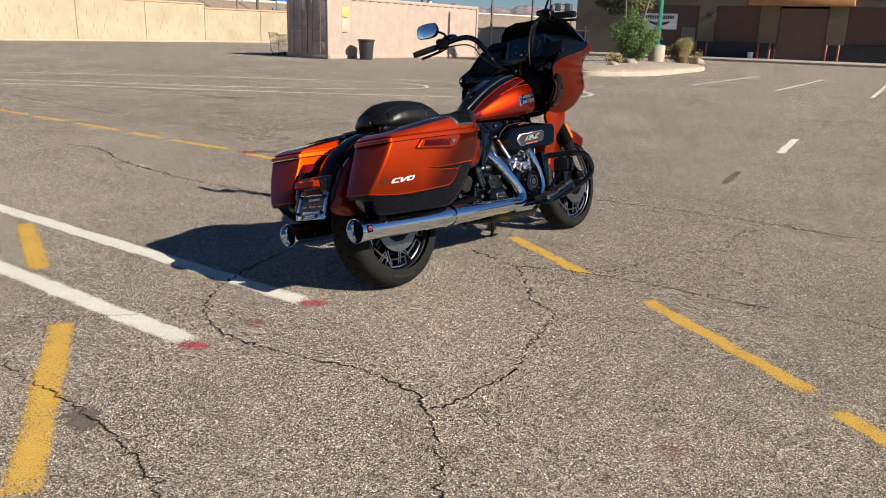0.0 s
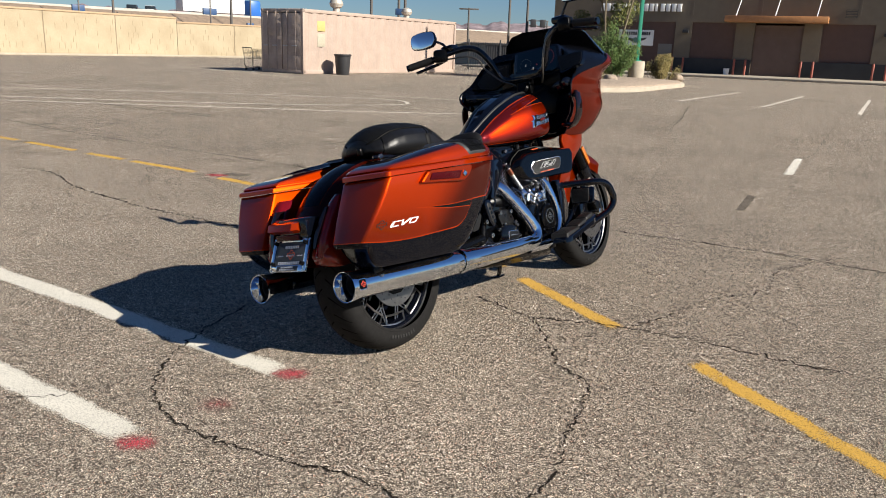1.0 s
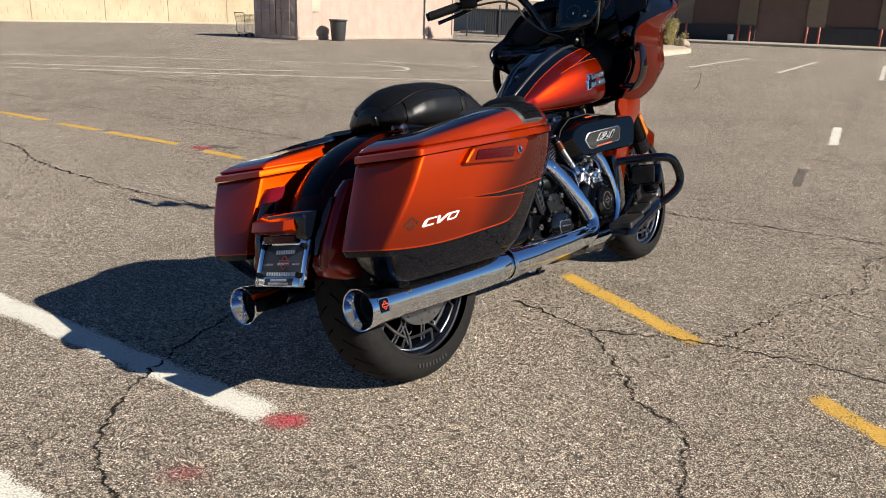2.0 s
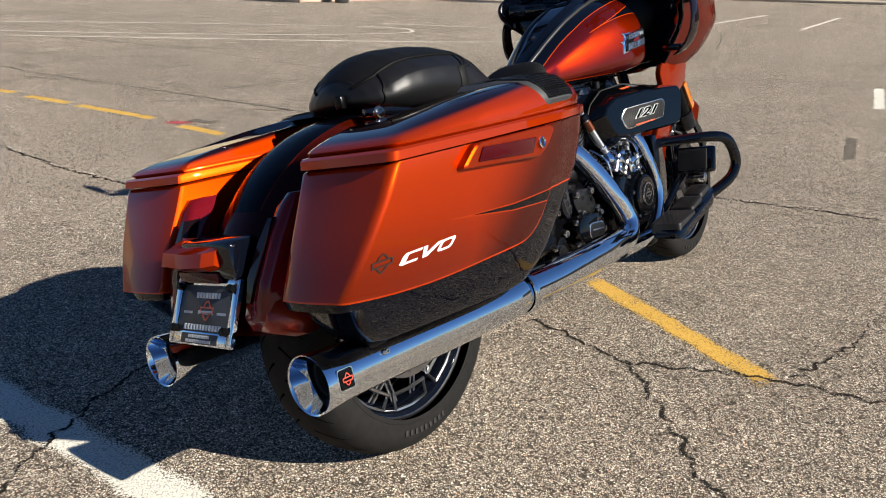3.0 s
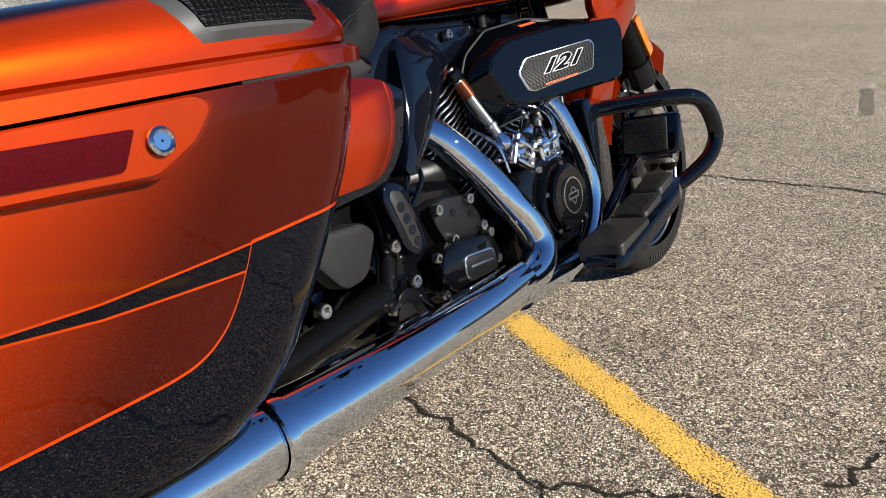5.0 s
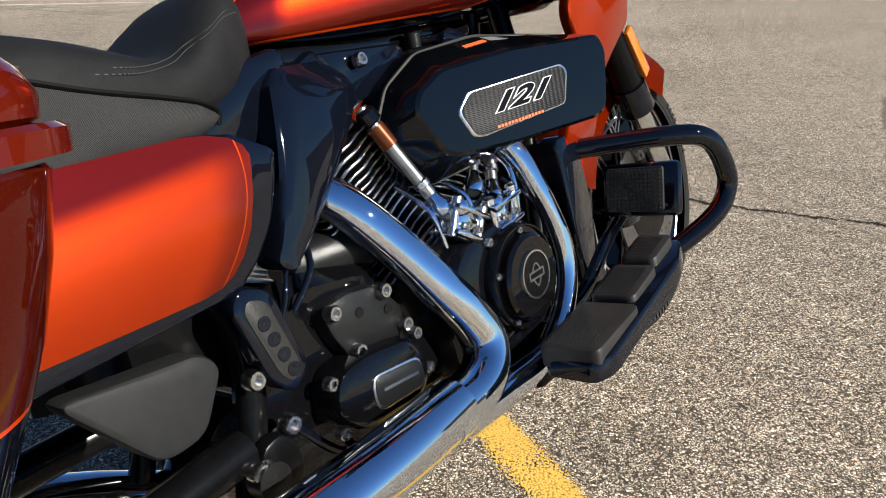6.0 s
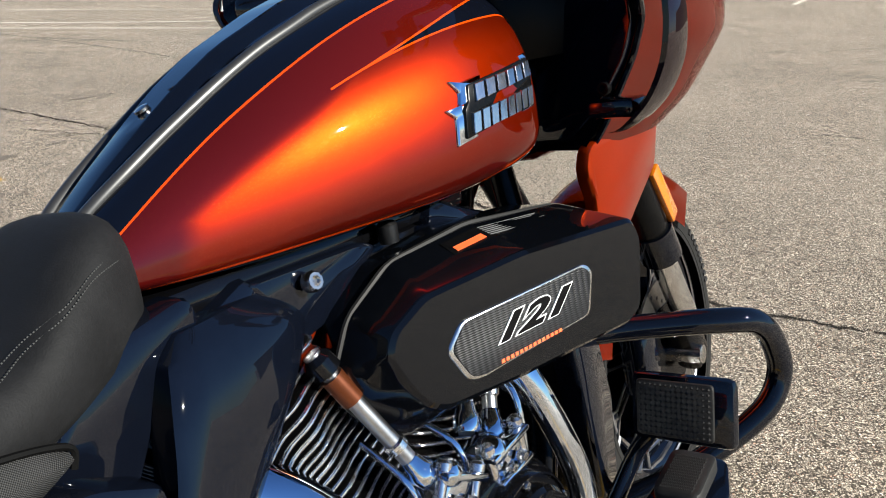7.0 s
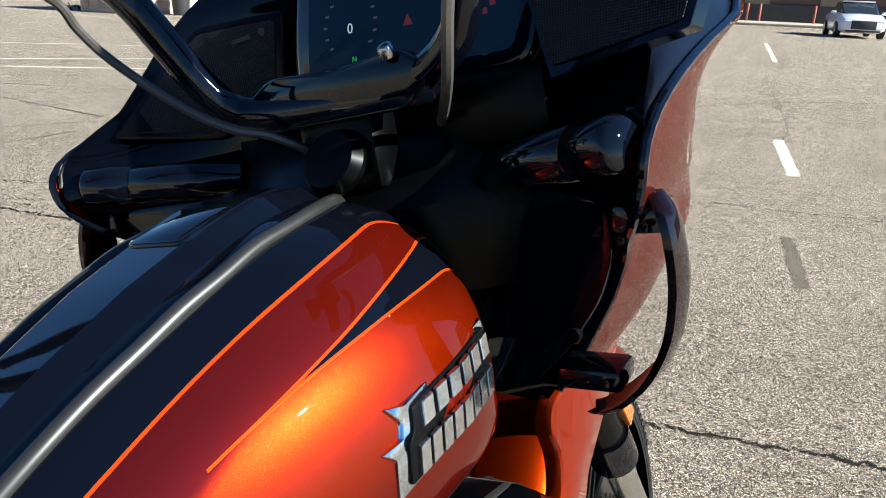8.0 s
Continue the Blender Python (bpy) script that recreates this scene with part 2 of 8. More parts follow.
ASPHALT = asphalt_material()
PAINT_YELLOW = road_paint("yellow_road_paint", (0.62, 0.37, 0.075), 0.86)
PAINT_WHITE = road_paint("white_road_paint", (0.72, 0.68, 0.58), 0.93)
PAINT_FAINT = road_paint("faded_white_road_paint", (0.66, 0.60, 0.50), 0.94)
PAINT_RED = road_paint("red_marking_spray", (0.52, 0.085, 0.10), 0.72, 0.55)
PAINT_RED_FAINT = road_paint("faded_red_marking_spray", (0.40, 0.12, 0.11), 0.34, 0.70)
CRACK = crack_material()
STAIN = road_paint("dark_stain", (0.15, 0.126, 0.098), 0.80, 0.3)
WALL = block_wall_material()
CONCRETE = pbr("pale_concrete", (0.36, 0.31, 0.24), 0.9, var=0.15, scale=3, bump=0.3, bscale=60)
BARRIER = pbr("freeway_barrier", (0.42, 0.385, 0.33), 0.9, var=0.12, scale=1)
DIRT = pbr("desert_dirt", (0.23, 0.17, 0.12), 0.95, var=0.25, scale=2, bump=0.4, bscale=30)
GRAVEL = pbr("landscape_gravel", (0.30, 0.235, 0.175), 0.95, var=0.4, scale=10, bump=0.6, bscale=40)
BOX_PINK = pbr("container_tan_paint", (0.36, 0.275, 0.222), 0.6, var=0.10, scale=1.5)
BOX_DULL = pbr("container_weathered_end", (0.36, 0.29, 0.245), 0.7, var=0.2, scale=2)
STUCCO = pbr("tan_stucco", (0.155, 0.128, 0.094), 0.92, var=0.07, scale=2, bump=0.3, bscale=50)
MAUVE = pbr("mauve_stucco_panel", (0.108, 0.066, 0.054), 0.9, var=0.07, scale=2)
SHUTTER = pbr("brown_shutter_steel", (0.13, 0.085, 0.068), 0.6, var=0.1, scale=2)
BAND = pbr("black_base_paint", (0.018, 0.019, 0.022), 0.6, var=0.2, scale=2)
RUST = pbr("red_bollard_paint", (0.30, 0.08, 0.05), 0.6)
TIMBER = pbr("canopy_orange_fascia", (0.42, 0.19, 0.07), 0.55, var=0.15, scale=3)
SIGN_WHITE = pbr("sign_white", (0.78, 0.78, 0.76), 0.5, var=0.04)
DARK = pbr("dark_plastic", (0.03, 0.03, 0.032), 0.5, var=0.2)
STEEL = pbr("galvanised_steel", (0.42, 0.43, 0.44), 0.45, metal=0.8, var=0.15, scale=8)
POLE = pbr("weathered_pole", (0.10, 0.09, 0.08), 0.6, var=0.2)
GREEN_PAINT = pbr("green_pole_paint", (0.03, 0.26, 0.17), 0.5, var=0.1)
VENT = pbr("weathered_vent_metal", (0.46, 0.42, 0.36), 0.55, metal=0.35, var=0.2, scale=6)
BLUE = pbr("blue_steel", (0.03, 0.07, 0.16), 0.5)
BLUE_CAB = pbr("blue_cab_paint", (0.02, 0.12, 0.42), 0.4)
WHITE_VAN = pbr("white_trailer", (0.75, 0.75, 0.74), 0.5, var=0.05)
RUBBER_FAR = pbr("vehicle_tyre_rubber", (0.02, 0.02, 0.02), 0.8)
GLASS_DARK = pbr("dark_vehicle_glass", (0.02, 0.025, 0.03), 0.08, var=0.05)
BARK = pbr("grey_green_bark", (0.16, 0.13, 0.085), 0.9, var=0.3, scale=20, bump=0.4, bscale=60)
MOUNT = pbr("hazy_mountains", (0.21, 0.165, 0.175), 1.0, var=0.5, scale=0.02)


def leaf_material(name, a, b):
    n = Nodes(name)
    g = n.t.nodes.new("ShaderNodeNewGeometry")
    n.set(color=n.mix(g.outputs["Random Per Island"], a, b), rough=0.6, spec=0.3)
    return n.mat


LEAF = leaf_material("olive_leaf", (0.055, 0.075, 0.018), (0.16, 0.155, 0.04))
LEAF_GREEN = leaf_material("green_leaf", (0.035, 0.075, 0.015), (0.10, 0.15, 0.035))
LEAF_DRY = leaf_material("dry_leaf", (0.12, 0.10, 0.03), (0.26, 0.20, 0.075))


# ---- ground and markings ----
_bm = bmesh.new()
_s = [-3000, -400, -80, -20, -6, 0, 6, 20, 80, 400, 3000]
_v = [[_bm.verts.new((x, y, 0)) for x in _s] for y in _s]
for _j in range(len(_s) - 1):
    for _i in range(len(_s) - 1):
        _bm.faces.new((_v[_j][_i], _v[_j][_i + 1], _v[_j + 1][_i + 1], _v[_j + 1][_i]))
tagged(part("ground", _bm, ASPHALT, smooth=False), "worn tan asphalt of a large parking lot", "ground", kind="structure")
rng = random.Random(7)


def strip(rows, edge, z):
    """A flat band on the ground; 'edge' runs from 0 at its borders to 1 in the middle."""
    bm = bmesh.new()
    lay = bm.verts.layers.float.new("edge")
    vs = []
    for i, row in enumerate(rows):
        end = 0.0 if i in (0, len(rows) - 1) else 1.0
        vs.append([])
        for p, e in zip(row, edge):
            v = bm.verts.new((p[0], p[1], z))
            v[lay] = e * end
            vs[-1].append(v)
    for a, b in zip(vs, vs[1:]):
        for k in range(len(a) - 1):
            bm.faces.new((a[k], a[k + 1], b[k + 1], b[k]))
    return bm


def painted(name, pts, width, material, label, z=0.0016, rag=0.006, step=0.05):
    """A flat painted stroke with slightly ragged edges along a line."""
    line = [Vector(p) for p in pts]
    left, right, total = [], [], 0.0
    for a, b in zip(line, line[1:]):
        d = (b - a)
        k = max(1, int(d.length / step))
        k = min(k, 60)
        nrm = Vector((-d.y, d.x)).normalized()
        for i in range(k + (b is line[-1])):
            p = a + d * (i / k)
            left.append(p + nrm * (width / 2 + rng.uniform(-rag, rag)))
            right.append(p - nrm * (width / 2 + rng.uniform(-rag, rag)))
    bm = strip([[l.lerp(r, f) for f in (-0.06, 0.14, 0.5, 0.86, 1.06)] for l, r in zip(left, right)], (0, 0.8, 1, 0.8, 0), z)
    return tagged(part(name, bm, material, smooth=False), label, "road marking", kind="structure")


Y = "worn yellow painted dash on asphalt"
for a, b, w in [((1.345, 4.085), (1.80, 3.06), 0.098), ((1.812, 2.94), (2.16, 2.16), 0.098), ((0.70, 5.245), (1.11, 4.45), 0.098), ((0.32, 6.02), (0.62, 5.42), 0.08),
                ((-2.22, 8.40), (-3.11, 8.95), 0.11), ((-3.20, 9.02), (-3.79, 9.39), 0.11), ((-3.98, 9.54), (-4.87, 10.12), 0.11), ((-5.02, 10.22), (-5.70, 10.64), 0.11), ((-5.87, 10.76), (-6.9, 11.45), 0.11),
                ((-1.50, 7.83), (-1.94, 8.15), 0.11), ((-1.325, 3.40), (-0.735, 2.12), 0.115), ((-2.47, 5.03), (-1.82, 4.085), 0.115), ((-0.66, 1.98), (-0.30, 1.25), 0.115)]:
    painted("yellow_dash", (a, b), w, PAINT_YELLOW, Y)
painted("white_line", ((-3.95, 6.08), (-0.325, 3.805)), 0.115, PAINT_WHITE, "thick white painted parking line")
painted("white_line", ((-3.9, 5.27), (-0.69, 3.255)), 0.115, PAINT_WHITE, "thick white painted parking line")
painted("white_dash", ((4.04, 9.73), (4.81, 11.28)), 0.10, PAINT_WHITE, "short white painted dash")
painted("tar_patch", ((2.73, 7.50), (3.12, 8.29)), 0.075, STAIN, "narrow dark tar patch")
painted("tar_patch", ((-1.95, 8.37), (-1.69, 8.29)), 0.13, STAIN, "small dark stain on asphalt", rag=0.03)
painted("oil_stain", ((-0.86, 2.63), (-0.73, 2.50)), 0.10, STAIN, "blurred dark oil stain beside a crack", rag=0.03, step=0.03)
for x, y, r, paint in [(-0.285, 3.785, 0.045, PAINT_RED), (-0.655, 3.21, 0.045, PAINT_RED), (-0.487, 3.50, 0.055, PAINT_RED_FAINT), (1.155, 2.58, 0.055, PAINT_RED_FAINT), (-1.98, 8.24, 0.07, PAINT_RED)]:
    _bm = bmesh.new()
    _lay = _bm.verts.layers.float.new("edge")
    _ring = [_bm.verts.new((x + (r * 1.7 + rng.uniform(-0.012, 0.012)) * math.cos(a * math.pi / 12), y + (r * 1.15 + rng.uniform(-0.01, 0.01)) * math.sin(a * math.pi / 12), 0.006)) for a in range(24)]
    _mid = _bm.verts.new((x, y, 0.006))
    _mid[_lay] = 1.0
    for a in range(24):
        _bm.faces.new((_ring[a], _ring[(a + 1) % 24], _mid))
    tagged(part("red_mark", _bm, paint, smooth=False), "faded red spray-paint spot on asphalt", "road marking", kind="structure")
for x, y, w in [(9.3, 16.4, 0.22), (8.6, 15.5, 0.18), (8.15, 13.6, 0.16), (9.9, 21.5, 0.2), (11.5, 20.8, 0.16), (12.6, 21.0, 0.2)]:
    painted("white_scrap", ((x, y), (x + w, y + w * 0.4)), 0.10, PAINT_WHITE, "small white paint remnant on asphalt", rag=0.03, step=0.04)
# a large faint oval of white lines far off, and parking lines
painted("white_arc", spline([(-14, 18.6, 0), (-7.0, 20.0, 0), (-2.8, 20.3, 0), (-1.4, 20.0, 0), (-0.95, 19.2, 0), (-1.2, 18.4, 0), (-2.8, 17.55, 0), (-5.7, 17.0, 0), (-13, 16.75, 0)], 5) and
        [(p[0], p[1]) for p in spline([(-14, 18.6, 0), (-7.0, 20.0, 0), (-2.8, 20.3, 0), (-1.4, 20.0, 0), (-0.95, 19.2, 0), (-1.2, 18.4, 0), (-2.8, 17.55, 0), (-5.7, 17.0, 0), (-13, 16.75, 0)], 5)],
        0.10, PAINT_FAINT, "faded white curved line on asphalt")
painted("white_arc", [(p[0], p[1]) for p in spline([(-15, 15.6, 0), (-6, 16.0, 0), (-2.1, 16.2, 0), (0.5, 16.6, 0), (2.4, 17.5, 0), (2.9, 18.8, 0), (2.0, 20.2, 0), (-2.0, 21.6, 0)], 5)],
        0.10, PAINT_FAINT, "faded white curved line on asphalt")
for a, b in [((6.46, 23.7), (11.0, 31.5)), ((8.5, 22.5), (12.8, 30.0)), ((10.3, 20.8), (14.6, 28.8)), ((14.5, 20.5), (19.0, 28.5)), ((17.0, 19.5), (21.5, 27.5)), ((-14.5, 40.0), (-6.0, 30.5)),
             ((-30, 34), (-14, 27))]:
    painted("parking_line", (a, b), 0.11, PAINT_FAINT, "faded white parking bay line")


def crack(pts, width=0.012, rough=0.02):
    """An open crack: a dark wandering split with uneven width."""
    line = [Vector((p[0], p[1])) for p in spline([(x, y, 0) for x, y in pts], 3)]
    fine = []
    for a, b in zip(line, line[1:]):
        k = max(1, min(40, int((b - a).length / 0.02)))
        nrm = Vector((a.y - b.y, b.x - a.x)).normalized()
        for i in range(k):
            fine.append(a + (b - a) * (i / k) + nrm * rng.gauss(0, rough * 0.5))
    rows = []
    for i in range(len(fine) - 1):
        d = (fine[i + 1] - fine[i]).normalized()
        nrm = Vector((-d.y, d.x))
        w = width * rng.uniform(0.7, 1.6)
        rows.append([fine[i] + nrm * w * f for f in (-0.8, 0, 0.8)])
    bm = strip(rows, (0, 0.98, 0), 0.0026)
    tagged(part("crack", bm, CRACK, smooth=False), "dark open crack in the asphalt", "crack", kind="structure")


crack([(-0.67, 4.58), (-0.80, 4.11), (-0.78, 3.69), (-0.60, 3.37), (-0.23, 3.17), (0.06, 3.07), (0.256, 2.92), (0.32, 2.81), (0.384, 2.60), (0.432, 2.25), (0.46, 1.7)], 0.013)
crack([(0.322, 2.77), (0.43, 2.83), (0.53, 2.95), (0.65, 3.12), (0.742, 3.415), (0.867, 3.776), (0.772, 4.0), (0.756, 4.275), (0.688, 4.578), (0.40, 4.893)], 0.012)
crack([(0.69, 4.56), (0.95, 4.52), (1.158, 4.468), (1.51, 4.292), (1.859, 4.075), (2.244, 3.929), (2.6, 3.7), (3.4, 3.45)], 0.014)
crack([(-1.6, 3.15), (-1.336, 2.973), (-1.1, 2.802), (-0.813, 2.618), (-0.551, 2.39), (-0.365, 2.163), (-0.25, 1.8)], 0.010)
crack([(-1.6, 3.4), (-1.075, 3.523), (-0.798, 3.698)], 0.008)
crack([(-4.168, 8.397), (-3.505, 8.093), (-2.967, 7.443), (-2.223, 6.842), (-1.859, 6.588), (-1.0, 6.1)], 0.022)
crack([(-9.0, 14.5), (-6.643, 12.573), (-4.608, 11.039), (-2.881, 9.96), (-1.143, 8.859), (0.4, 8.0), (1.49, 6.6)], 0.03)
crack([(1.405, 6.55), (2.05, 6.25), (2.55, 5.97), (3.1, 5.58), (4.2, 5.1)], 0.024)
crack([(5.0, 13.4), (6.5, 14.0), (9.0, 14.2), (12, 15.5)], 0.03)
crack([(-8, 21.5), (-3, 24), (3, 23), (8, 24.2), (12, 23.5)], 0.04)
crack([(1.16, 4.47), (1.45, 4.72), (1.72, 4.98), (2.1, 5.2), (2.3, 5.6), (2.9, 6.0)], 0.009)
crack([(1.72, 4.98), (1.95, 4.75), (2.0, 4.5)], 0.007)
crack([(-6.5, 8.8), (-5.2, 8.5), (-4.17, 8.4)], 0.016)
crack([(-2.4, 11.2), (-0.8, 12.0), (0.9, 12.6), (2.2, 13.6)], 0.018)
crack([(-7.5, 16.0), (-4.5, 14.6), (-1.8, 13.9), (0.5, 13.0)], 0.03)
crack([(6.0, 9.2), (7.4, 8.8), (9.5, 9.1)], 0.02)
crack([(3.0, 9.0), (4.6, 8.4), (6.0, 9.2)], 0.016)
crack([(11.7, 23.1), (8.85, 18.05), (8.17, 17.4), (6.58, 14.4), (5.34, 12.0), (4.8, 11.2)], 0.010, 0.01)
crack([(-2.37, 9.77), (-1.34, 11.4), (-0.9, 12.0)], 0.016)
crack([(-7.95, 16.7), (-3.97, 14.07), (-1.4, 11.9)], 0.03)
crack([(-6.6, 11.6), (-5.4, 12.1), (-4.3, 12.9), (-3.2, 13.2)], 0.018)
crack([(3.2, 14.2), (4.4, 15.9), (6.2, 21.5)], 0.022)
crack([(4.6, 17.8), (7.2, 18.3), (9.4, 17.6), (12.0, 18.4)], 0.024)
crack([(-10, 28), (-2, 26.5), (5, 28)], 0.05)
# short splits scattered over the far lot
for _i in range(70):
    _y = 9.0 + 21.0 * rng.random() ** 1.3
    _x = rng.uniform(-0.62, 0.42) * (_y + 2)
    _l, _s = rng.uniform(0.6, 2.6) * (0.6 + _y / 22), rng.uniform(-0.35, 0.2)
    crack([(_x, _y), (_x + _l * 0.4, _y + _l * (_s * 0.4 + rng.uniform(-0.08, 0.08))), (_x + _l, _y + _l * _s)], rng.uniform(0.010, 0.026), 0.03)


# ---- far left: block wall, freeway ----
def wall_run(name, a, b, h, label):
    """A block wall with a cap, panel joints and a footing kerb."""
    a, b = Vector((*a, 0)), Vector((*b, 0))
    d = (b - a).normalized()
    nrm = Vector((d.y, -d.x, 0))
    rot = Matrix((d, -nrm, Vector((0, 0, 1)))).transposed()
    mid, ln = (a + b) / 2, (b - a).length
    ob = part(name, rbox(mid + Vector((0, 0, h / 2)), (ln, 0.3, h), 0, rot), WALL, smooth=False)
    tagged(ob, label, "wall", kind="structure")
    part("wall_cap", rbox(mid + Vector((0, 0, h + 0.06)), (ln, 0.4, 0.12), 0.02, rot), pbr("tan_wall_cap", (0.40, 0.28, 0.17), 0.9), ob)
    part("footing", rbox(mid + nrm * 0.4 + Vector((0, 0, 0.06)), (ln, 0.5, 0.12), 0.02, rot), CONCRETE, ob)
    k = int(ln / 5.5)
    for i in range(1, k + 1):
        part("panel_joint", rbox(a + d * (i * ln / (k + 1)) + nrm * 0.152 + Vector((0, 0, h / 2)), (0.06, 0.012, h - 0.02), 0, rot), pbr("wall_joint", (0.17, 0.13, 0.085), 0.9), ob)
    # uneven split faces between the vertical scores of the blocks
    bm = bmesh.new()
    for i in range(int(ln / 0.41)):
        for j in range(int(h / 0.41)):
            if rng.random() < 0.42:
                c = a + d * (i * 0.41 + 0.2 + (j % 2) * 0.2) + nrm * 0.153 + Vector((0, 0, 0.21 + j * 0.41))
                bmesh.ops.create_cube(bm, size=1, matrix=Matrix.Translation(c) @ rot.to_4x4() @ Matrix.Diagonal((0.034, 0.012, 0.36, 1)))
    part("block_score", bm, pbr("wall_score", (0.29, 0.225, 0.14), 0.9), ob, smooth=False)["kind"] = "stuff"


wall_run("wall_west", (-44, 18), (-21.3, 60.0), 2.72, "cream split-face block wall with a tan cap")
wall_run("wall_north", (-21.3, 60.2), (-1.0, 79.0), 2.42, "lower cream split-face block wall with a tan cap")
# embankment behind the wall with the freeway on it
_p0, _p1 = Vector((-75, 41, 0)), Vector((60, 184, 0))
_d = (_p1 - _p0).normalized()
_n = Vector((-_d.y, _d.x, 0))
part_rows = [(0, 0.0), (4, 2.0), (9, 4.25), (13, 4.4), (60, 4.9)]
_bm = bmesh.new()
_a = [[_bm.verts.new(_p0 + _d * (i * 10) + _n * o + Vector((0, 0, z + rng.uniform(-0.12, 0.12) * (o < 13)))) for o, z in part_rows] for i in range(20)]
for _i in range(19):
    for _k in range(4):
        _bm.faces.new((_a[_i][_k], _a[_i + 1][_k], _a[_i + 1][_k + 1], _a[_i][_k + 1]))
tagged(part("embankment", _bm, DIRT), "bare brown dirt embankment below a freeway", "embankment", kind="structure")
_rot = Matrix((_d, _n, Vector((0, 0, 1)))).transposed()
_c = (_p0 + _p1) / 2 + _n * 12
tagged(part("freeway_barrier", rbox(_c + Vector((0, 0, 4.33)), (190, 0.35, 0.58), 0.05, _rot), BARRIER), "long pale concrete freeway barrier", "barrier", kind="structure")


def along(s, o, z=0.0):
    return _p0 + _d * s + _n * o + Vector((0, 0, z))


def lorry(s):
    m = Matrix.Translation(along(s, 45.0, 4.74)) @ _rot.to_4x4()
    t = thing("lorry", "white box trailer with a blue tractor on the freeway", "truck", m)
    part("trailer", rbox((-6.3, 0, 2.65), (11.7, 2.6, 2.9), 0.06), WHITE_VAN, t)
    part("cab", rbox((1.8, 0, 2.2), (2.2, 2.5, 2.9), 0.25), BLUE_CAB, t)
    part("bonnet", rbox((3.5, 0, 1.5), (1.6, 2.1, 1.4), 0.25), BLUE_CAB, t)
    part("windscreen", rbox((2.92, 0, 2.8), (0.06, 2.1, 0.8), 0.02), GLASS_DARK, t)
    for x in (-11.0, -9.7, 0.2, 3.6):
        for y in (-1.1, 1.1):
            part("wheel", lathe([(0.25, -0.14), (0.5, -0.14), (0.52, 0), (0.5, 0.14), (0.25, 0.14)], (x, y, 0.52), (0, 1, 0), 20, caps=True), RUBBER_FAR, t)


def pickup(s, o, label, paint):
    m = Matrix.Translation(along(s, o, 4.85)) @ _rot.to_4x4() @ Matrix.Rotation(radians(57), 4, "Z")
    t = thing("pickup", label, "truck", m)
    pm = pbr("vehicle_paint", paint, 0.3, coat=0.5)
    part("body", rbox((0, 0, 0.95), (5.4, 1.9, 0.75), 0.15), pm, t)
    part("cabin", rbox((0.3, 0, 1.6), (2.1, 1.7, 0.7), 0.22), GLASS_DARK, t)
    part("roof", rbox((0.3, 0, 1.95), (1.7, 1.6, 0.06), 0.03), pm, t)
    for x in (-1.7, 1.7):
        for y in (-0.85, 0.85):
            part("wheel", lathe([(0.2, -0.12), (0.36, -0.12), (0.38, 0), (0.36, 0.12), (0.2, 0.12)], (x, y, 0.38), (0, 1, 0), 20, caps=True), RUBBER_FAR, t)


lorry(99.15)
pickup(83.3, 55.0, "dark pickup truck driving on the freeway", (0.03, 0.035, 0.03))
pickup(86.6, 55.0, "white pickup truck driving on the freeway", (0.62, 0.62, 0.62))


def sign_light(s, o, zb, w):
    t = thing("post_light", "dark post with a square blue floodlight box", "lamp", Matrix.Translation(along(s, o, 0)) @ _rot.to_4x4(), "posts along the freeway")
    part("post", rbox((0, -0.34, 4.0), (0.13, 0.13, 8.0), 0.01), POLE, t)
    part("lamp_box", rbox((0, -0.15, zb), (w, 0.3, 0.72), 0.04), BLUE, t)


for s, zb, w in ((54.6, 4.0, 1.25), (69.4, 4.5, 1.7), (74.7, 3.1, 0.9)):
    sign_light(s, 3.0, zb, w)


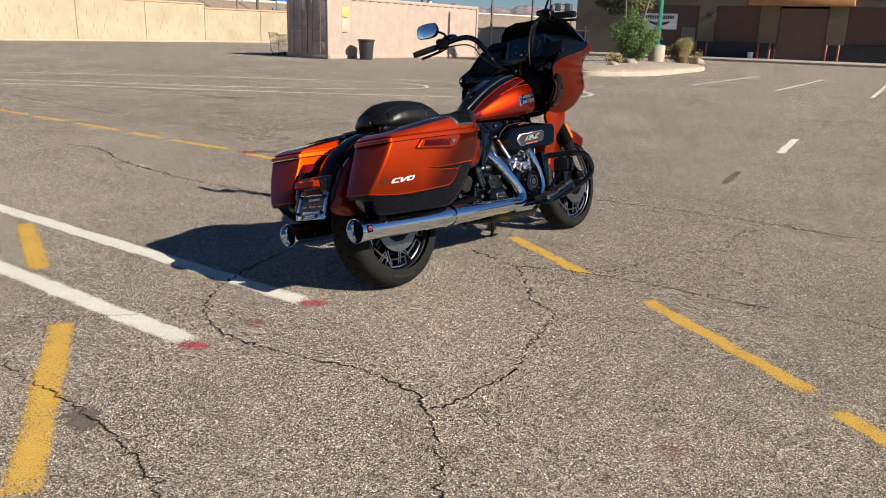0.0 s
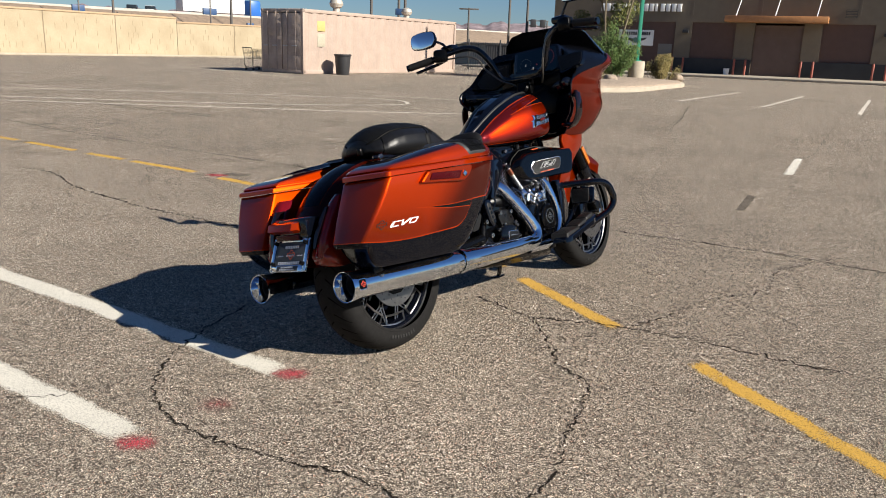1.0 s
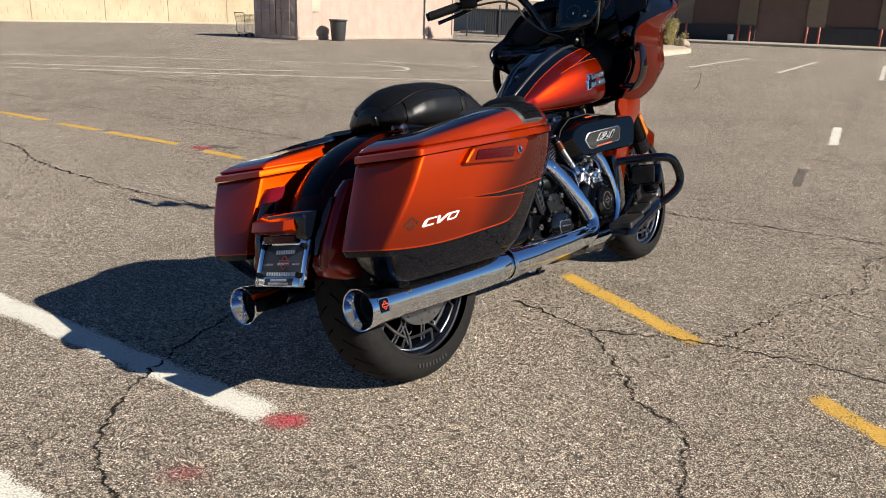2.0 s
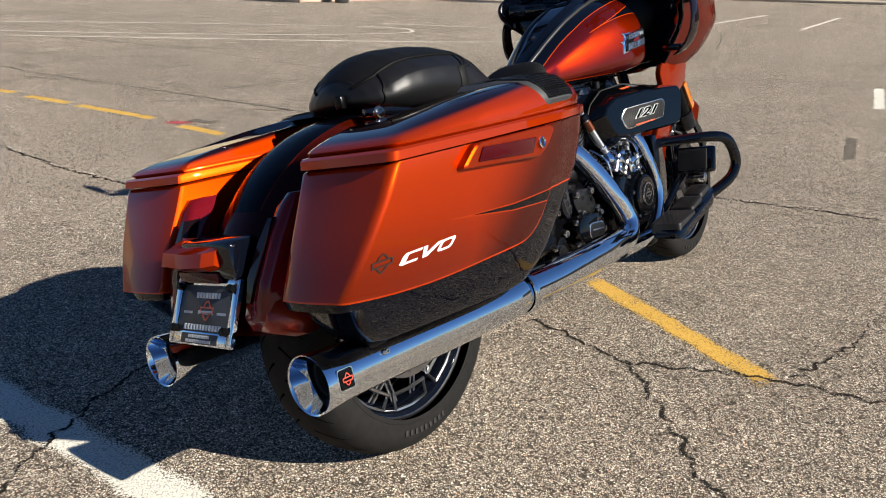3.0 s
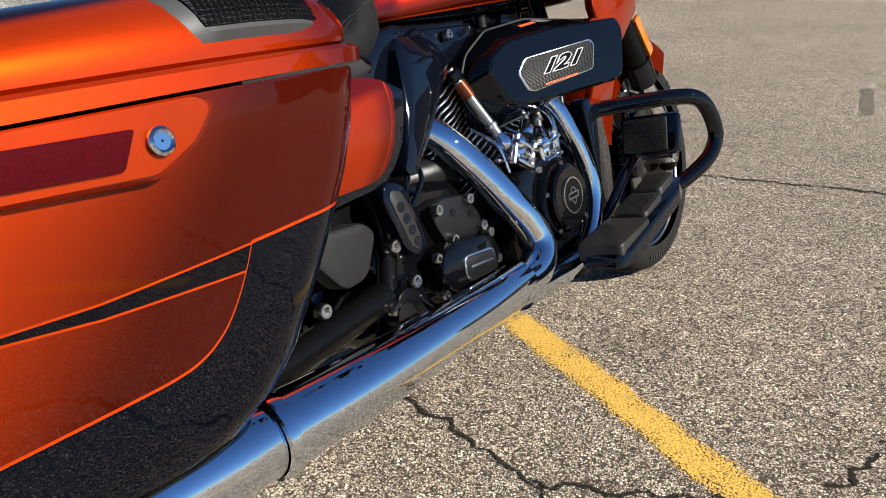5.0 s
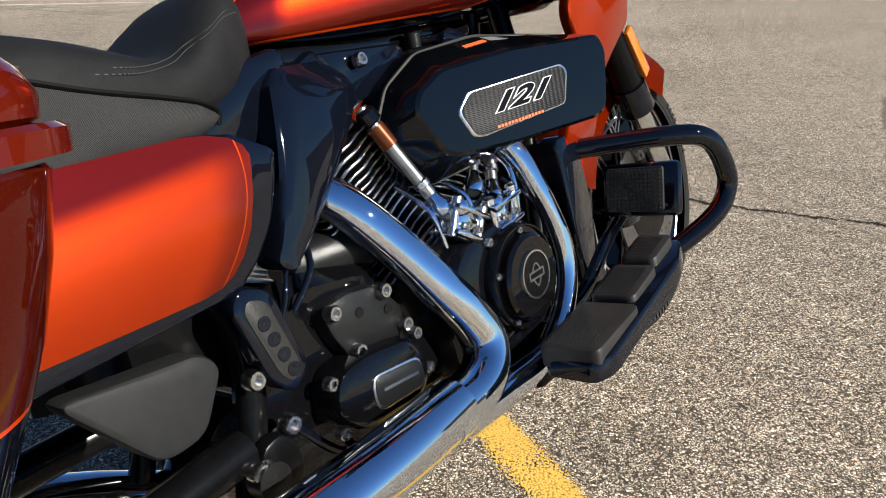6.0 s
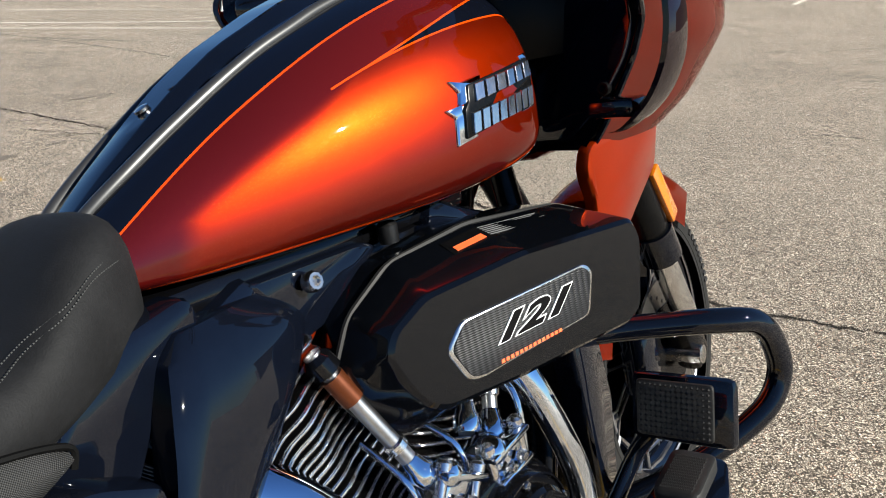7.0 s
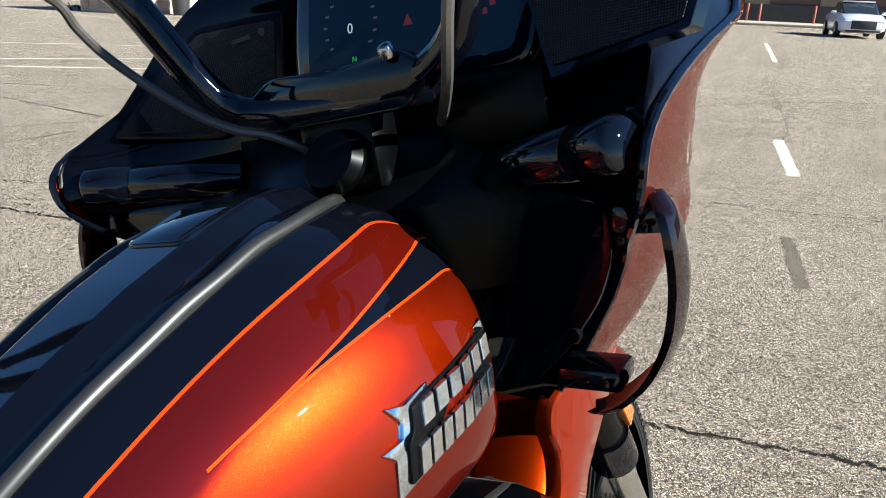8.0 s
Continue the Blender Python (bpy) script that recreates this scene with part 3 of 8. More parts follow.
# ---- shipping container, bin, cart ----
def container():
    d = Vector((0.52, 0.854, 0))
    nrm = Vector((-0.854, 0.52, 0))
    m = Matrix((d, nrm, Vector((0, 0, 1)))).transposed().to_4x4()
    t = thing("shipping_container", "tan steel shipping container with corrugated sides", "container", Matrix.Translation((-6.42, 34.1, 0.0)) @ m)
    L, W, H = 12.0, 2.44, 2.66

    def side(y, s):
        rows = []
        n = 118
        for i in range(n + 1):
            x = 0.12 + (L - 0.24) * i / n
            ph = (i % 6)
            off = (0.0, 0.0, 0.0, 0.036, 0.036, 0.036)[ph] * s
            rows.append([(x, y + off, 0.16), (x, y + off, H - 0.14)])
        bm = loft(rows, False, ring_closed=False)
        part("corrugated_side", bm, BOX_PINK, t, smooth=False)

    side(0.03, 1)
    side(W - 0.03, -1)
    part("roof", rbox((L / 2, W / 2, H - 0.03), (L - 0.1, W - 0.1, 0.05), 0.01), BOX_PINK, t)
    part("floor_pan", rbox((L / 2, W / 2, 0.12), (L - 0.1, W - 0.1, 0.08), 0.01), BOX_DULL, t)
    for y in (0.06, W - 0.06):
        for z, h in ((0.09, 0.16), (H - 0.07, 0.14)):
            part("rail", rbox((L / 2, y, z), (L, 0.11, h), 0.012), BOX_PINK, t)
    for x in (0.06, L - 0.06):
        for z, h in ((0.09, 0.16), (H - 0.07, 0.14)):
            part("end_rail", rbox((x, W / 2, z), (0.12, W, h), 0.012), BOX_DULL if x < 1 else BOX_PINK, t)
        for y in (0.07, W - 0.07):
            part("corner_post", rbox((x, y, H / 2), (0.14, 0.14, H), 0.015), BOX_PINK if y < 1 else BOX_DULL, t)
    for k in range(2):
        y0 = W / 2 + (-1 if k == 0 else 1) * 0.565
        door = part("door", rbox((0.03, y0, H / 2), (0.05, 1.08, H - 0.34), 0.01), BOX_DULL, t, "weathered grey-brown steel door leaf")
        for j in range(2):
            y = y0 + (-0.25 if j == 0 else 0.25)
            part("locking_bar", tube([(-0.02, y, 0.12), (-0.02, y, H - 0.1)], 0.022, 8, 2), BOX_DULL, door)
            part("bar_handle", rbox((-0.03, y + 0.1, 1.15), (0.03, 0.26, 0.04), 0.008), STEEL, door)
        for z in (0.5, 1.15, 1.8):
            part("door_panel", rbox((0.002, y0, z), (0.012, 0.95, 0.5), 0.004), BOX_DULL, door)
    part("faded_patch", rbox((1.15, 0.026, 2.0), (0.5, 0.012, 0.42), 0.002), pbr("faded_yellow_patch", (0.46, 0.36, 0.13), 0.7), t)
    part("pale_patch", rbox((1.15, 0.026, 1.42), (0.5, 0.012, 0.55), 0.002), pbr("pale_green_patch", (0.37, 0.33, 0.25), 0.7), t)
    return t


container()


def roof_vent(x, y, z, s):
    t = thing("turbine_vent", "round galvanised turbine ventilator on a stub pipe", "vent", Matrix.Translation((x, y, z)), "turbine vents")
    part("stub", lathe([(0.16 * s, 0), (0.16 * s, 0.25 * s)], (0, 0, 0), (0, 0, 1), 16, caps=True), VENT, t)
    part("turbine", lathe([(0.1 * s, 0.22 * s), (0.26 * s, 0.3 * s), (0.32 * s, 0.45 * s), (0.26 * s, 0.6 * s), (0.08 * s, 0.68 * s)], (0, 0, 0), (0, 0, 1), 20, caps=True), VENT, t)


roof_vent(-5.6, 37.6, 2.62, 1.0)
roof_vent(-2.75, 42.6, 2.62, 0.9)

_t = thing("rubbish_bin", "dark grey plastic rubbish bin with a rim", "bin", Matrix.Translation((-4.92, 35.09, 0)))
part("body", lathe([(0.27, 0), (0.28, 0.02), (0.35, 0.82), (0.33, 0.82), (0.26, 0.05), (0.01, 0.05)], (0, 0, 0), (0, 0, 1), 24), DARK, _t)
part("rim", lathe([(0.33, 0.80), (0.38, 0.80), (0.39, 0.84), (0.37, 0.87), (0.33, 0.86)], (0, 0, 0), (0, 0, 1), 24), DARK, _t)


def cart(x, y, rz):
    t = thing("shopping_cart", "dark steel wire shopping cart beside the container", "cart", pose(x, y, 0, 0, 0, rz))
    w = 0.28
    bm = bmesh.new()
    for k in range(9):
        f = k / 8
        x0, x1 = -0.40 - 0.05 * f, 0.36 + 0.1 * f
        z, ww = 0.52 + 0.42 * f, w * (0.75 + 0.25 * f)
        tube([(x0, -ww, z), (x1, -ww, z), (x1, ww, z), (x0, ww, z), (x0, -ww, z)], 0.006, 5, 1, bm)
    for s in (-1, 1):
        for k in range(10):
            f = k / 9
            tube([(-0.40 + 0.76 * f, s * w * 0.75, 0.52), (-0.45 + 0.91 * f, s * w, 0.94)], 0.005, 5, 1, bm)
    part("basket", bm, DARK, t)
    bm = bmesh.new()
    for s in (-1, 1):
        tube([(-0.5, s * w, 1.0), (-0.42, s * w * 0.9, 0.5), (-0.38, s * w * 0.8, 0.16), (0.42, s * w * 0.6, 0.16)], 0.014, 6, 3, bm)
    part("frame", bm, DARK, t)
    part("handle", tube([(-0.52, -w, 1.0), (-0.52, w, 1.0)], 0.018, 8, 1), DARK, t)
    for px, py in ((-0.36, -0.22), (-0.36, 0.22), (0.4, -0.17), (0.4, 0.17)):
        part("wheel", lathe([(0.03, -0.015), (0.06, -0.015), (0.06, 0.015), (0.03, 0.015)], (px, py, 0.065), (0, 1, 0), 14, caps=True), RUBBER_FAR, t)


cart(-9.2, 36.9, 60)

# ---- fence, far low wall, poles, gantry ----
_t = thing("picket_fence", "black steel picket fence with dark mesh behind", "fence", Matrix.Translation((0.6, 52, 0)))
for _i in range(4):
    part("post", rbox((_i * 2.0, 0, 0.95), (0.09, 0.09, 1.9), 0.008), DARK, _t)
for _i in range(43):
    part("picket", rbox((_i * 0.15, 0, 0.92), (0.025, 0.025, 1.66), 0), DARK, _t, smooth=False)
for _z in (0.2, 1.62):
    part("rail", rbox((3.05, 0, _z), (6.4, 0.05, 0.05), 0.005), DARK, _t)
part("mesh_panel", rbox((3.6, 0.06, 0.85), (5.0, 0.02, 1.45), 0), pbr("dark_windscreen_mesh", (0.045, 0.045, 0.05), 0.9), _t)
_ob = part("wall_far", rbox((6, 74, 0.85), (46, 0.4, 1.7), 0), pbr("far_beige_wall", (0.50, 0.42, 0.31), 0.9), smooth=False)
tagged(_ob, "low beige wall with a pale coping, far off", "wall", kind="structure")
part("coping", rbox((6, 74, 1.8), (46, 0.7, 0.2), 0.03), CONCRETE, _ob)


def utility_pole(x, y, h, arm=0.0, cam_box=False):
    t = thing("utility_pole", "tall thin dark pole standing far off", "pole", Matrix.Translation((x, y, 0)), "poles in the distance")
    part("shaft", lathe([(0.13, 0), (0.08, h)], (0, 0, 0), (0, 0, 1), 10, caps=True), POLE, t)
    if cam_box is None:
        part("lamp_box", rbox((-0.3, -0.2, 4.05), (0.95, 0.3, 0.5), 0.04), BLUE, t)
    if arm:
        part("crossarm", rbox((0, 0, h - 0.1), (arm, 0.14, 0.14), 0.02), POLE, t)
    if cam_box:
        part("lamp_head", rbox((-0.3, 0, h * 0.62), (0.4, 0.25, 0.3), 0.05), POLE, t)


for px, py, h, arm, cb in ((-7.6, 68, 14, 0, False), (-5.3, 68, 14, 0, False), (-4.7, 67, 14, 0, None), (0.6, 80, 5.2, 1.9, False), (4.6, 80, 15, 0, False), (6.2, 78, 15, 0, True), (-20, 70, 13, 0, False), (-33.2, 76.5, 13, 0, False), (-32.6, 76.0, 3.6, 0, False)):
    utility_pole(px, py, h, arm, cb)
_t = thing("sign_gantry", "freeway sign gantry with small dark panels, far off", "gantry", Matrix.Translation((11.6, 128, 0)))
for _x in (-1.4, 1.6):
    part("leg", rbox((_x, 0, 3.0), (0.2, 0.2, 6.0), 0.02), POLE, _t)
for _z in (5.2, 6.0):
    part("beam", rbox((0.1, 0, _z), (3.4, 0.15, 0.15), 0.02), POLE, _t)
for _x in (-0.6, 0.9):
    part("panel", rbox((_x, -0.15, 5.6), (0.9, 0.1, 1.2), 0.02), DARK, _t)

# ---- mountains on the horizon ----
_bm = bmesh.new()
_rows = []
for _i in range(561):
    _a = radians(-70 + 140 * _i / 560)
    _r = 2400
    _h = 92 + 16 * noise.fractal(Vector((_i * 0.07, 3.1, 0)), 1.0, 2.0, 5) + 9 * noise.noise(Vector((_i * 0.45, 1.0, 0)))
    _x, _y = _r * math.sin(_a), _r * math.cos(_a)
    _k = max(8.0, _h)
    _rows.append([(_x, _y, -5), (_x * 1.05, _y * 1.05, _k * 0.55 + 14 * noise.noise(Vector((_i * 0.35, 4.0, 0)))), (_x * 1.1, _y * 1.1, _k * 0.8 + 9 * noise.noise(Vector((_i * 0.5, 7.0, 0)))), (_x * 1.16, _y * 1.16, _k)])
tagged(part("mountain_backdrop", loft(_rows, False, ring_closed=False), MOUNT, angle=180), "hazy bare desert mountains along the horizon", "mountains", kind="structure")


# ---- planted island ----
def leaves(points, size, count, spread, seed, bm=None):
    """Many small leaf blades scattered round points, with gaps."""
    r = random.Random(seed)
    bm = bm or bmesh.new()
    for _ in range(count):
        c, rad = points[r.randrange(len(points))]
        d = Vector((r.gauss(0, 1), r.gauss(0, 1), r.gauss(0, 1))).normalized() * rad * r.uniform(0.25, 1.0) ** 0.6
        p = Vector(c) + Vector((d.x, d.y, d.z * spread))
        u = Vector((r.gauss(0, 1), r.gauss(0, 1), r.gauss(0, 1) + 0.6)).normalized() * size * r.uniform(0.6, 1.4)
        w = u.orthogonal().normalized() * size * 0.28
        bm.faces.new([bm.verts.new(p - u * 0.5), bm.verts.new(p + w), bm.verts.new(p + u * 0.5), bm.verts.new(p - w)])
    return bm


_isl = rounded([(3.6, 26.6), (6.3, 28.4), (9.9, 35.0), (10.6, 38.6), (8.4, 41.0), (4.6, 38.0), (2.4, 30.0)], 1.2, 6)
_ob = part("island_kerb", slab(_isl, lambda u, v, d: (u, v, d), 0.0, 0.15, 0.03, 0), CONCRETE)
tagged(_ob, "pale concrete kerb round a planted island", "kerb", kind="structure")
_c = Vector((6.5, 34.0))
_in = [tuple(_c + (Vector(p) - _c) * 0.95) for p in _isl]
tagged(part("island_gravel", slab(_in, lambda u, v, d: (u, v, d), 0.10, 0.20, 0.04, 0, dome=0.12), GRAVEL), "brown gravel and dirt in a planted island", "gravel", kind="structure")


def lamp_post(x, y):
    t = thing("lamp_post", "green steel lamp post on a round concrete base", "lamp post", Matrix.Translation((x, y, 0)))
    part("base", lathe([(0.36, 0), (0.36, 0.95), (0.33, 1.0), (0.01, 1.0)], (0, 0, 0), (0, 0, 1), 24, caps=True), CONCRETE, t)
    part("pole", rbox((0, 0, 5.0), (0.15, 0.15, 8.0), 0.015), GREEN_PAINT, t)
    part("base_plate", rbox((0, 0, 1.02), (0.34, 0.34, 0.04), 0.01), GREEN_PAINT, t)


lamp_post(8.12, 36.9)


def tree(x, y, h):
    t = thing("desert_tree", "airy olive-green desert tree with thin pale limbs", "tree", Matrix.Translation((x, y, 0.15)))
    r = random.Random(5)
    bm = bmesh.new()
    pts = []
    for k in range(4):
        a = k * 1.7 + 0.4
        base = Vector((0.1 * math.cos(a), 0.1 * math.sin(a), 0))
        p1 = base + Vector((0.45 * math.cos(a), 0.45 * math.sin(a), h * 0.38))
        p2 = base + Vector((0.9 * math.cos(a + 0.3), 0.9 * math.sin(a + 0.3), h * 0.78))
        tube([base, p1, p2], [0.075, 0.05, 0.02], 7, 4, bm)
        for j in range(6):
            f = 0.35 + 0.11 * j
            q = p1.lerp(p2, min(1, f * 1.2)) if j else p1
            e = q + Vector((r.uniform(-0.9, 0.9), r.uniform(-0.9, 0.9), r.uniform(0.2, 1.1)))
            tube([q, q.lerp(e, 0.5) + Vector((0, 0, 0.08)), e], [0.022, 0.014, 0.006], 5, 3, bm)
            for c in (q.lerp(e, 0.6), e, e + Vector((r.uniform(-0.4, 0.4), r.uniform(-0.4, 0.4), 0.15))):
                pts.append((c, r.uniform(0.28, 0.5)))
    part("trunk", bm, BARK, t)
    part("crown", leaves(pts, 0.11, 16000, 0.85, 11), LEAF, t, smooth=False)


tree(7.0, 37.2, 5.6)


def shrub(x, y, w, h, mat, label, seed, size=0.07, count=5000):
    t = thing("shrub", label, "shrub", Matrix.Translation((x, y, 0.15)))
    r = random.Random(seed)
    pts, bm = [], bmesh.new()
    for k in range(26):
        a, q = r.uniform(0, 6.28), r.uniform(0, 1) ** 0.5
        tip = Vector((q * w * 0.5 * math.cos(a), q * w * 0.5 * math.sin(a), h * (1 - 0.45 * q * q) * r.uniform(0.75, 1.0)))
        tube([(0.1 * math.cos(a), 0.1 * math.sin(a), 0), tip * 0.55, tip], [0.02, 0.012, 0.004], 5, 3, bm)
        pts += [(tip * f, w * 0.13) for f in (0.35, 0.55, 0.75, 0.95)]
    part("stems", bm, BARK, t)
    part("foliage", leaves(pts, size, count, 1.1, seed + 1), mat, t, smooth=False)


shrub(6.9, 36.2, 2.2, 2.5, LEAF_GREEN, "tall loose green desert shrub", 3, 0.085, 10000)
shrub(9.35, 37.1, 1.55, 1.25, LEAF_DRY, "round yellowish dry shrub", 9, 0.06, 9000)
shrub(5.6, 33.0, 1.1, 0.55, LEAF_DRY, "low straw-coloured dry brush", 13, 0.06, 1600)


def rock(x, y, s, seed):
    bm = bmesh.new()
    bmesh.ops.create_icosphere(bm, subdivisions=3, radius=s)
    for v in bm.verts:
        v.co *= 1 + 0.28 * noise.noise(v.co * (1.6 / s) + Vector((seed, 0, 0)))
        v.co.z *= 0.65
    ob = part("boulder", bm, pbr("tan_boulder", (0.28, 0.22, 0.165), 0.95, var=0.25, scale=6, bump=0.5, bscale=20))
    ob.location = (x, y, 0.2 + s * 0.3)
    tagged(ob, "rough tan landscape boulder", "boulder", group="boulders on the island")


rock(10.05, 37.4, 0.34, 1.0)
rock(6.2, 32.6, 0.3, 5.0)
rock(5.2, 30.6, 0.22, 8.0)

# ---- shop building ----
_A, _B = Vector((19.0, 58.0, 0)), Vector((29.3, 53.0, 0))
_dx = (_B - _A).normalized()
FAC = Matrix.Translation(_A) @ Matrix((_dx, Vector((-_dx.y, _dx.x, 0)), Vector((0, 0, 1)))).transposed().to_4x4()


def shop():
    """The long tan building; u runs along its front, the front lies at depth 0."""
    t = thing("shop_building", "tan stucco commercial building with mauve panels and a black base", "building", FAC)

    def piece(name, u0, u1, z0, z1, d0, d1, mat, label="", bev=0.0, under=None):
        return part(name, rbox(((u0 + u1) / 2, (d0 + d1) / 2, (z0 + z1) / 2), (u1 - u0, abs(d1 - d0), z1 - z0), bev), mat, under or t, label, smooth=bool(bev))

    # front wall in piers and lintel, so that bays and doors are recessed
    for u0, u1 in ((-13.1, -8.6), (-3.75, -2.6), (0.42, 1.67), (4.8, 5.95), (9.08, 10.6), (13.6, 14.8), (17.9, 60)):
        piece("pier", u0, u1, 0, 3.7, 0, 0.5, STUCCO)
    piece("upper_wall", -13.1, 60, 3.7, 8.4, 0, 0.5, STUCCO)
    piece("parapet", -13.1, 60, 8.4, 8.7, -0.08, 0.5, STUCCO)
    piece("roof", -13.1, 60, 8.2, 8.35, 0.5, 30, CONCRETE)
    piece("back_wall", -13.1, 60, 0, 8.4, 29.5, 30, STUCCO)
    piece("side_wall", -13.1, -12.6, 0, 8.4, 0.5, 29.5, STUCCO)
    piece("side_wall", 59.5, 60, 0, 8.4, 0.5, 29.5, STUCCO)
    for u0, u1, z0 in ((-8.6, -3.75, 0.0), (-2.6, 0.42, 0.0), (5.95, 9.08, 0.0), (10.6, 13.6, 0.0), (14.8, 17.9, 0.0)):
        piece("recessed_panel", u0, u1, z0, 3.7, 0.12, 0.45, MAUVE)
    for u0, u1 in ((-3.75, 1.66), (4.81, 18.0)):
        piece("base_band", u0, u1, 0.12, 1.2, -0.05, -0.003, BAND)
    door = piece("roller_door", 1.67, 4.8, 0.02, 3.58, 0.2, 0.26, SHUTTER)
    for k in range(17):
        piece("slat", 1.70, 4.77, 0.06 + k * 0.207, 0.06 + k * 0.207 + 0.19, 0.165, 0.20, SHUTTER, under=door)
    can = piece("canopy", -0.22, 6.26, 3.72, 4.12, -1.5, -0.004, TIMBER, "orange-brown flat entrance canopy", 0.02)
    for u in (0.5, 3.0, 5.55):
        part("tie_rod", tube([(u, -1.4, 4.12), (u + 0.12, -0.01, 5.5)], 0.035, 8, 1), SIGN_WHITE, can)
    g = piece("steel_door", -4.9, -3.9, 0.05, 2.15, 0.06, 0.115, pbr("grey_door_paint", (0.16, 0.15, 0.135), 0.6))
    part("door_handle", rbox((-4.78, 0.03, 1.05), (0.05, 0.06, 0.14), 0.01), STEEL, g)
    sg = piece("sign_board", -7.9, -5.3, 1.98, 3.1, 0.05, 0.115, SIGN_WHITE, "white rectangular sign with a dark winged emblem")
    for k in range(13):
        piece("sign_bar", -7.65 + k * 0.165, -7.53 + k * 0.165, 2.72, 2.96, 0.03, 0.046, DARK, under=sg)
    for s in (-1, 1):
        part("wing_shape", slab([(0.12 * s, 2.45), (0.85 * s, 2.56), (0.7 * s, 2.42), (0.5 * s, 2.34), (0.15 * s, 2.22)], lambda u, v, d: (u - 6.6, d, v), 0.046, 0.03, 0.002, 0.03), DARK, sg)
    part("emblem_disc", lathe([(0.2, 0), (0.2, 0.02)], (-6.6, 0.028, 2.36), (0, 1, 0), 20, caps=True), pbr("emblem_green", (0.10, 0.18, 0.15), 0.6), sg)
    # raised sign letters drawn as plain blocks
    for k, w in enumerate((0.36, 0.34, 0.36, 0.34, 0.36, 0.34, 0.22, 0.38, 0.36, 0.36, 0.2, 0.36, 0.34, 0.38, 0.36)):
        u = -9.35 + k * 0.40
        piece("sign_letter_block", u, u + w * 0.85, 4.42 if w > 0.25 else 4.42, 4.95 if w != 0.22 else 4.75, -0.12, -0.004, SIGN_WHITE, "", 0.02)
    for u in (-3.2, 9.6):
        piece("wall_lamp", u, u + 0.42, 2.95, 3.16, -0.22, -0.003, DARK, "", 0.02)
    v = piece("wall_vent", 7.2, 7.9, 4.12, 4.64, -0.02, -0.003, DARK)
    for k in range(5):
        piece("louvre", 7.22, 7.88, 4.15 + k * 0.1, 4.21 + k * 0.1, -0.04, -0.021, STUCCO, under=v)
    for u in (-2.6, 2.0, 8.1, 14.0):
        piece("control_joint", u - 0.02, u + 0.02, 4.2, 8.3, -0.008, -0.003, pbr("joint_shadow", (0.2, 0.16, 0.12), 0.9))
    return t


shop()
_ob = part("shop_walkway", rbox((12, -3.0, 0.075), (60, 6.0, 0.15), 0.03), CONCRETE)
_ob.matrix_world = FAC
tagged(_ob, "pale concrete walkway with a kerb along the building", "walkway", kind="structure")
for u in (-3.62, -2.85, 0.66, 1.40, 4.95, 5.70, 9.3, 10.05, 13.3):
    _ob = thing("bollard", "thin rust-red steel bollard by the building", "bollard", FAC @ Matrix.Translation((u, -0.7, 0.15)), "bollards along the building")
    part("post", lathe([(0.075, 0), (0.075, 1.02), (0.05, 1.07), (0.01, 1.08)], (0, 0, 0), (0, 0, 1), 14, caps=True), RUST, _ob)
_ob = thing("white_bucket", "small white plastic bucket on the walkway", "bucket", FAC @ Matrix.Translation((0.2, -0.75, 0.15)))
part("body", lathe([(0.17, 0), (0.2, 0.42), (0.185, 0.42), (0.15, 0.03), (0.01, 0.03)], (0, 0, 0), (0, 0, 1), 20), SIGN_WHITE, _ob)


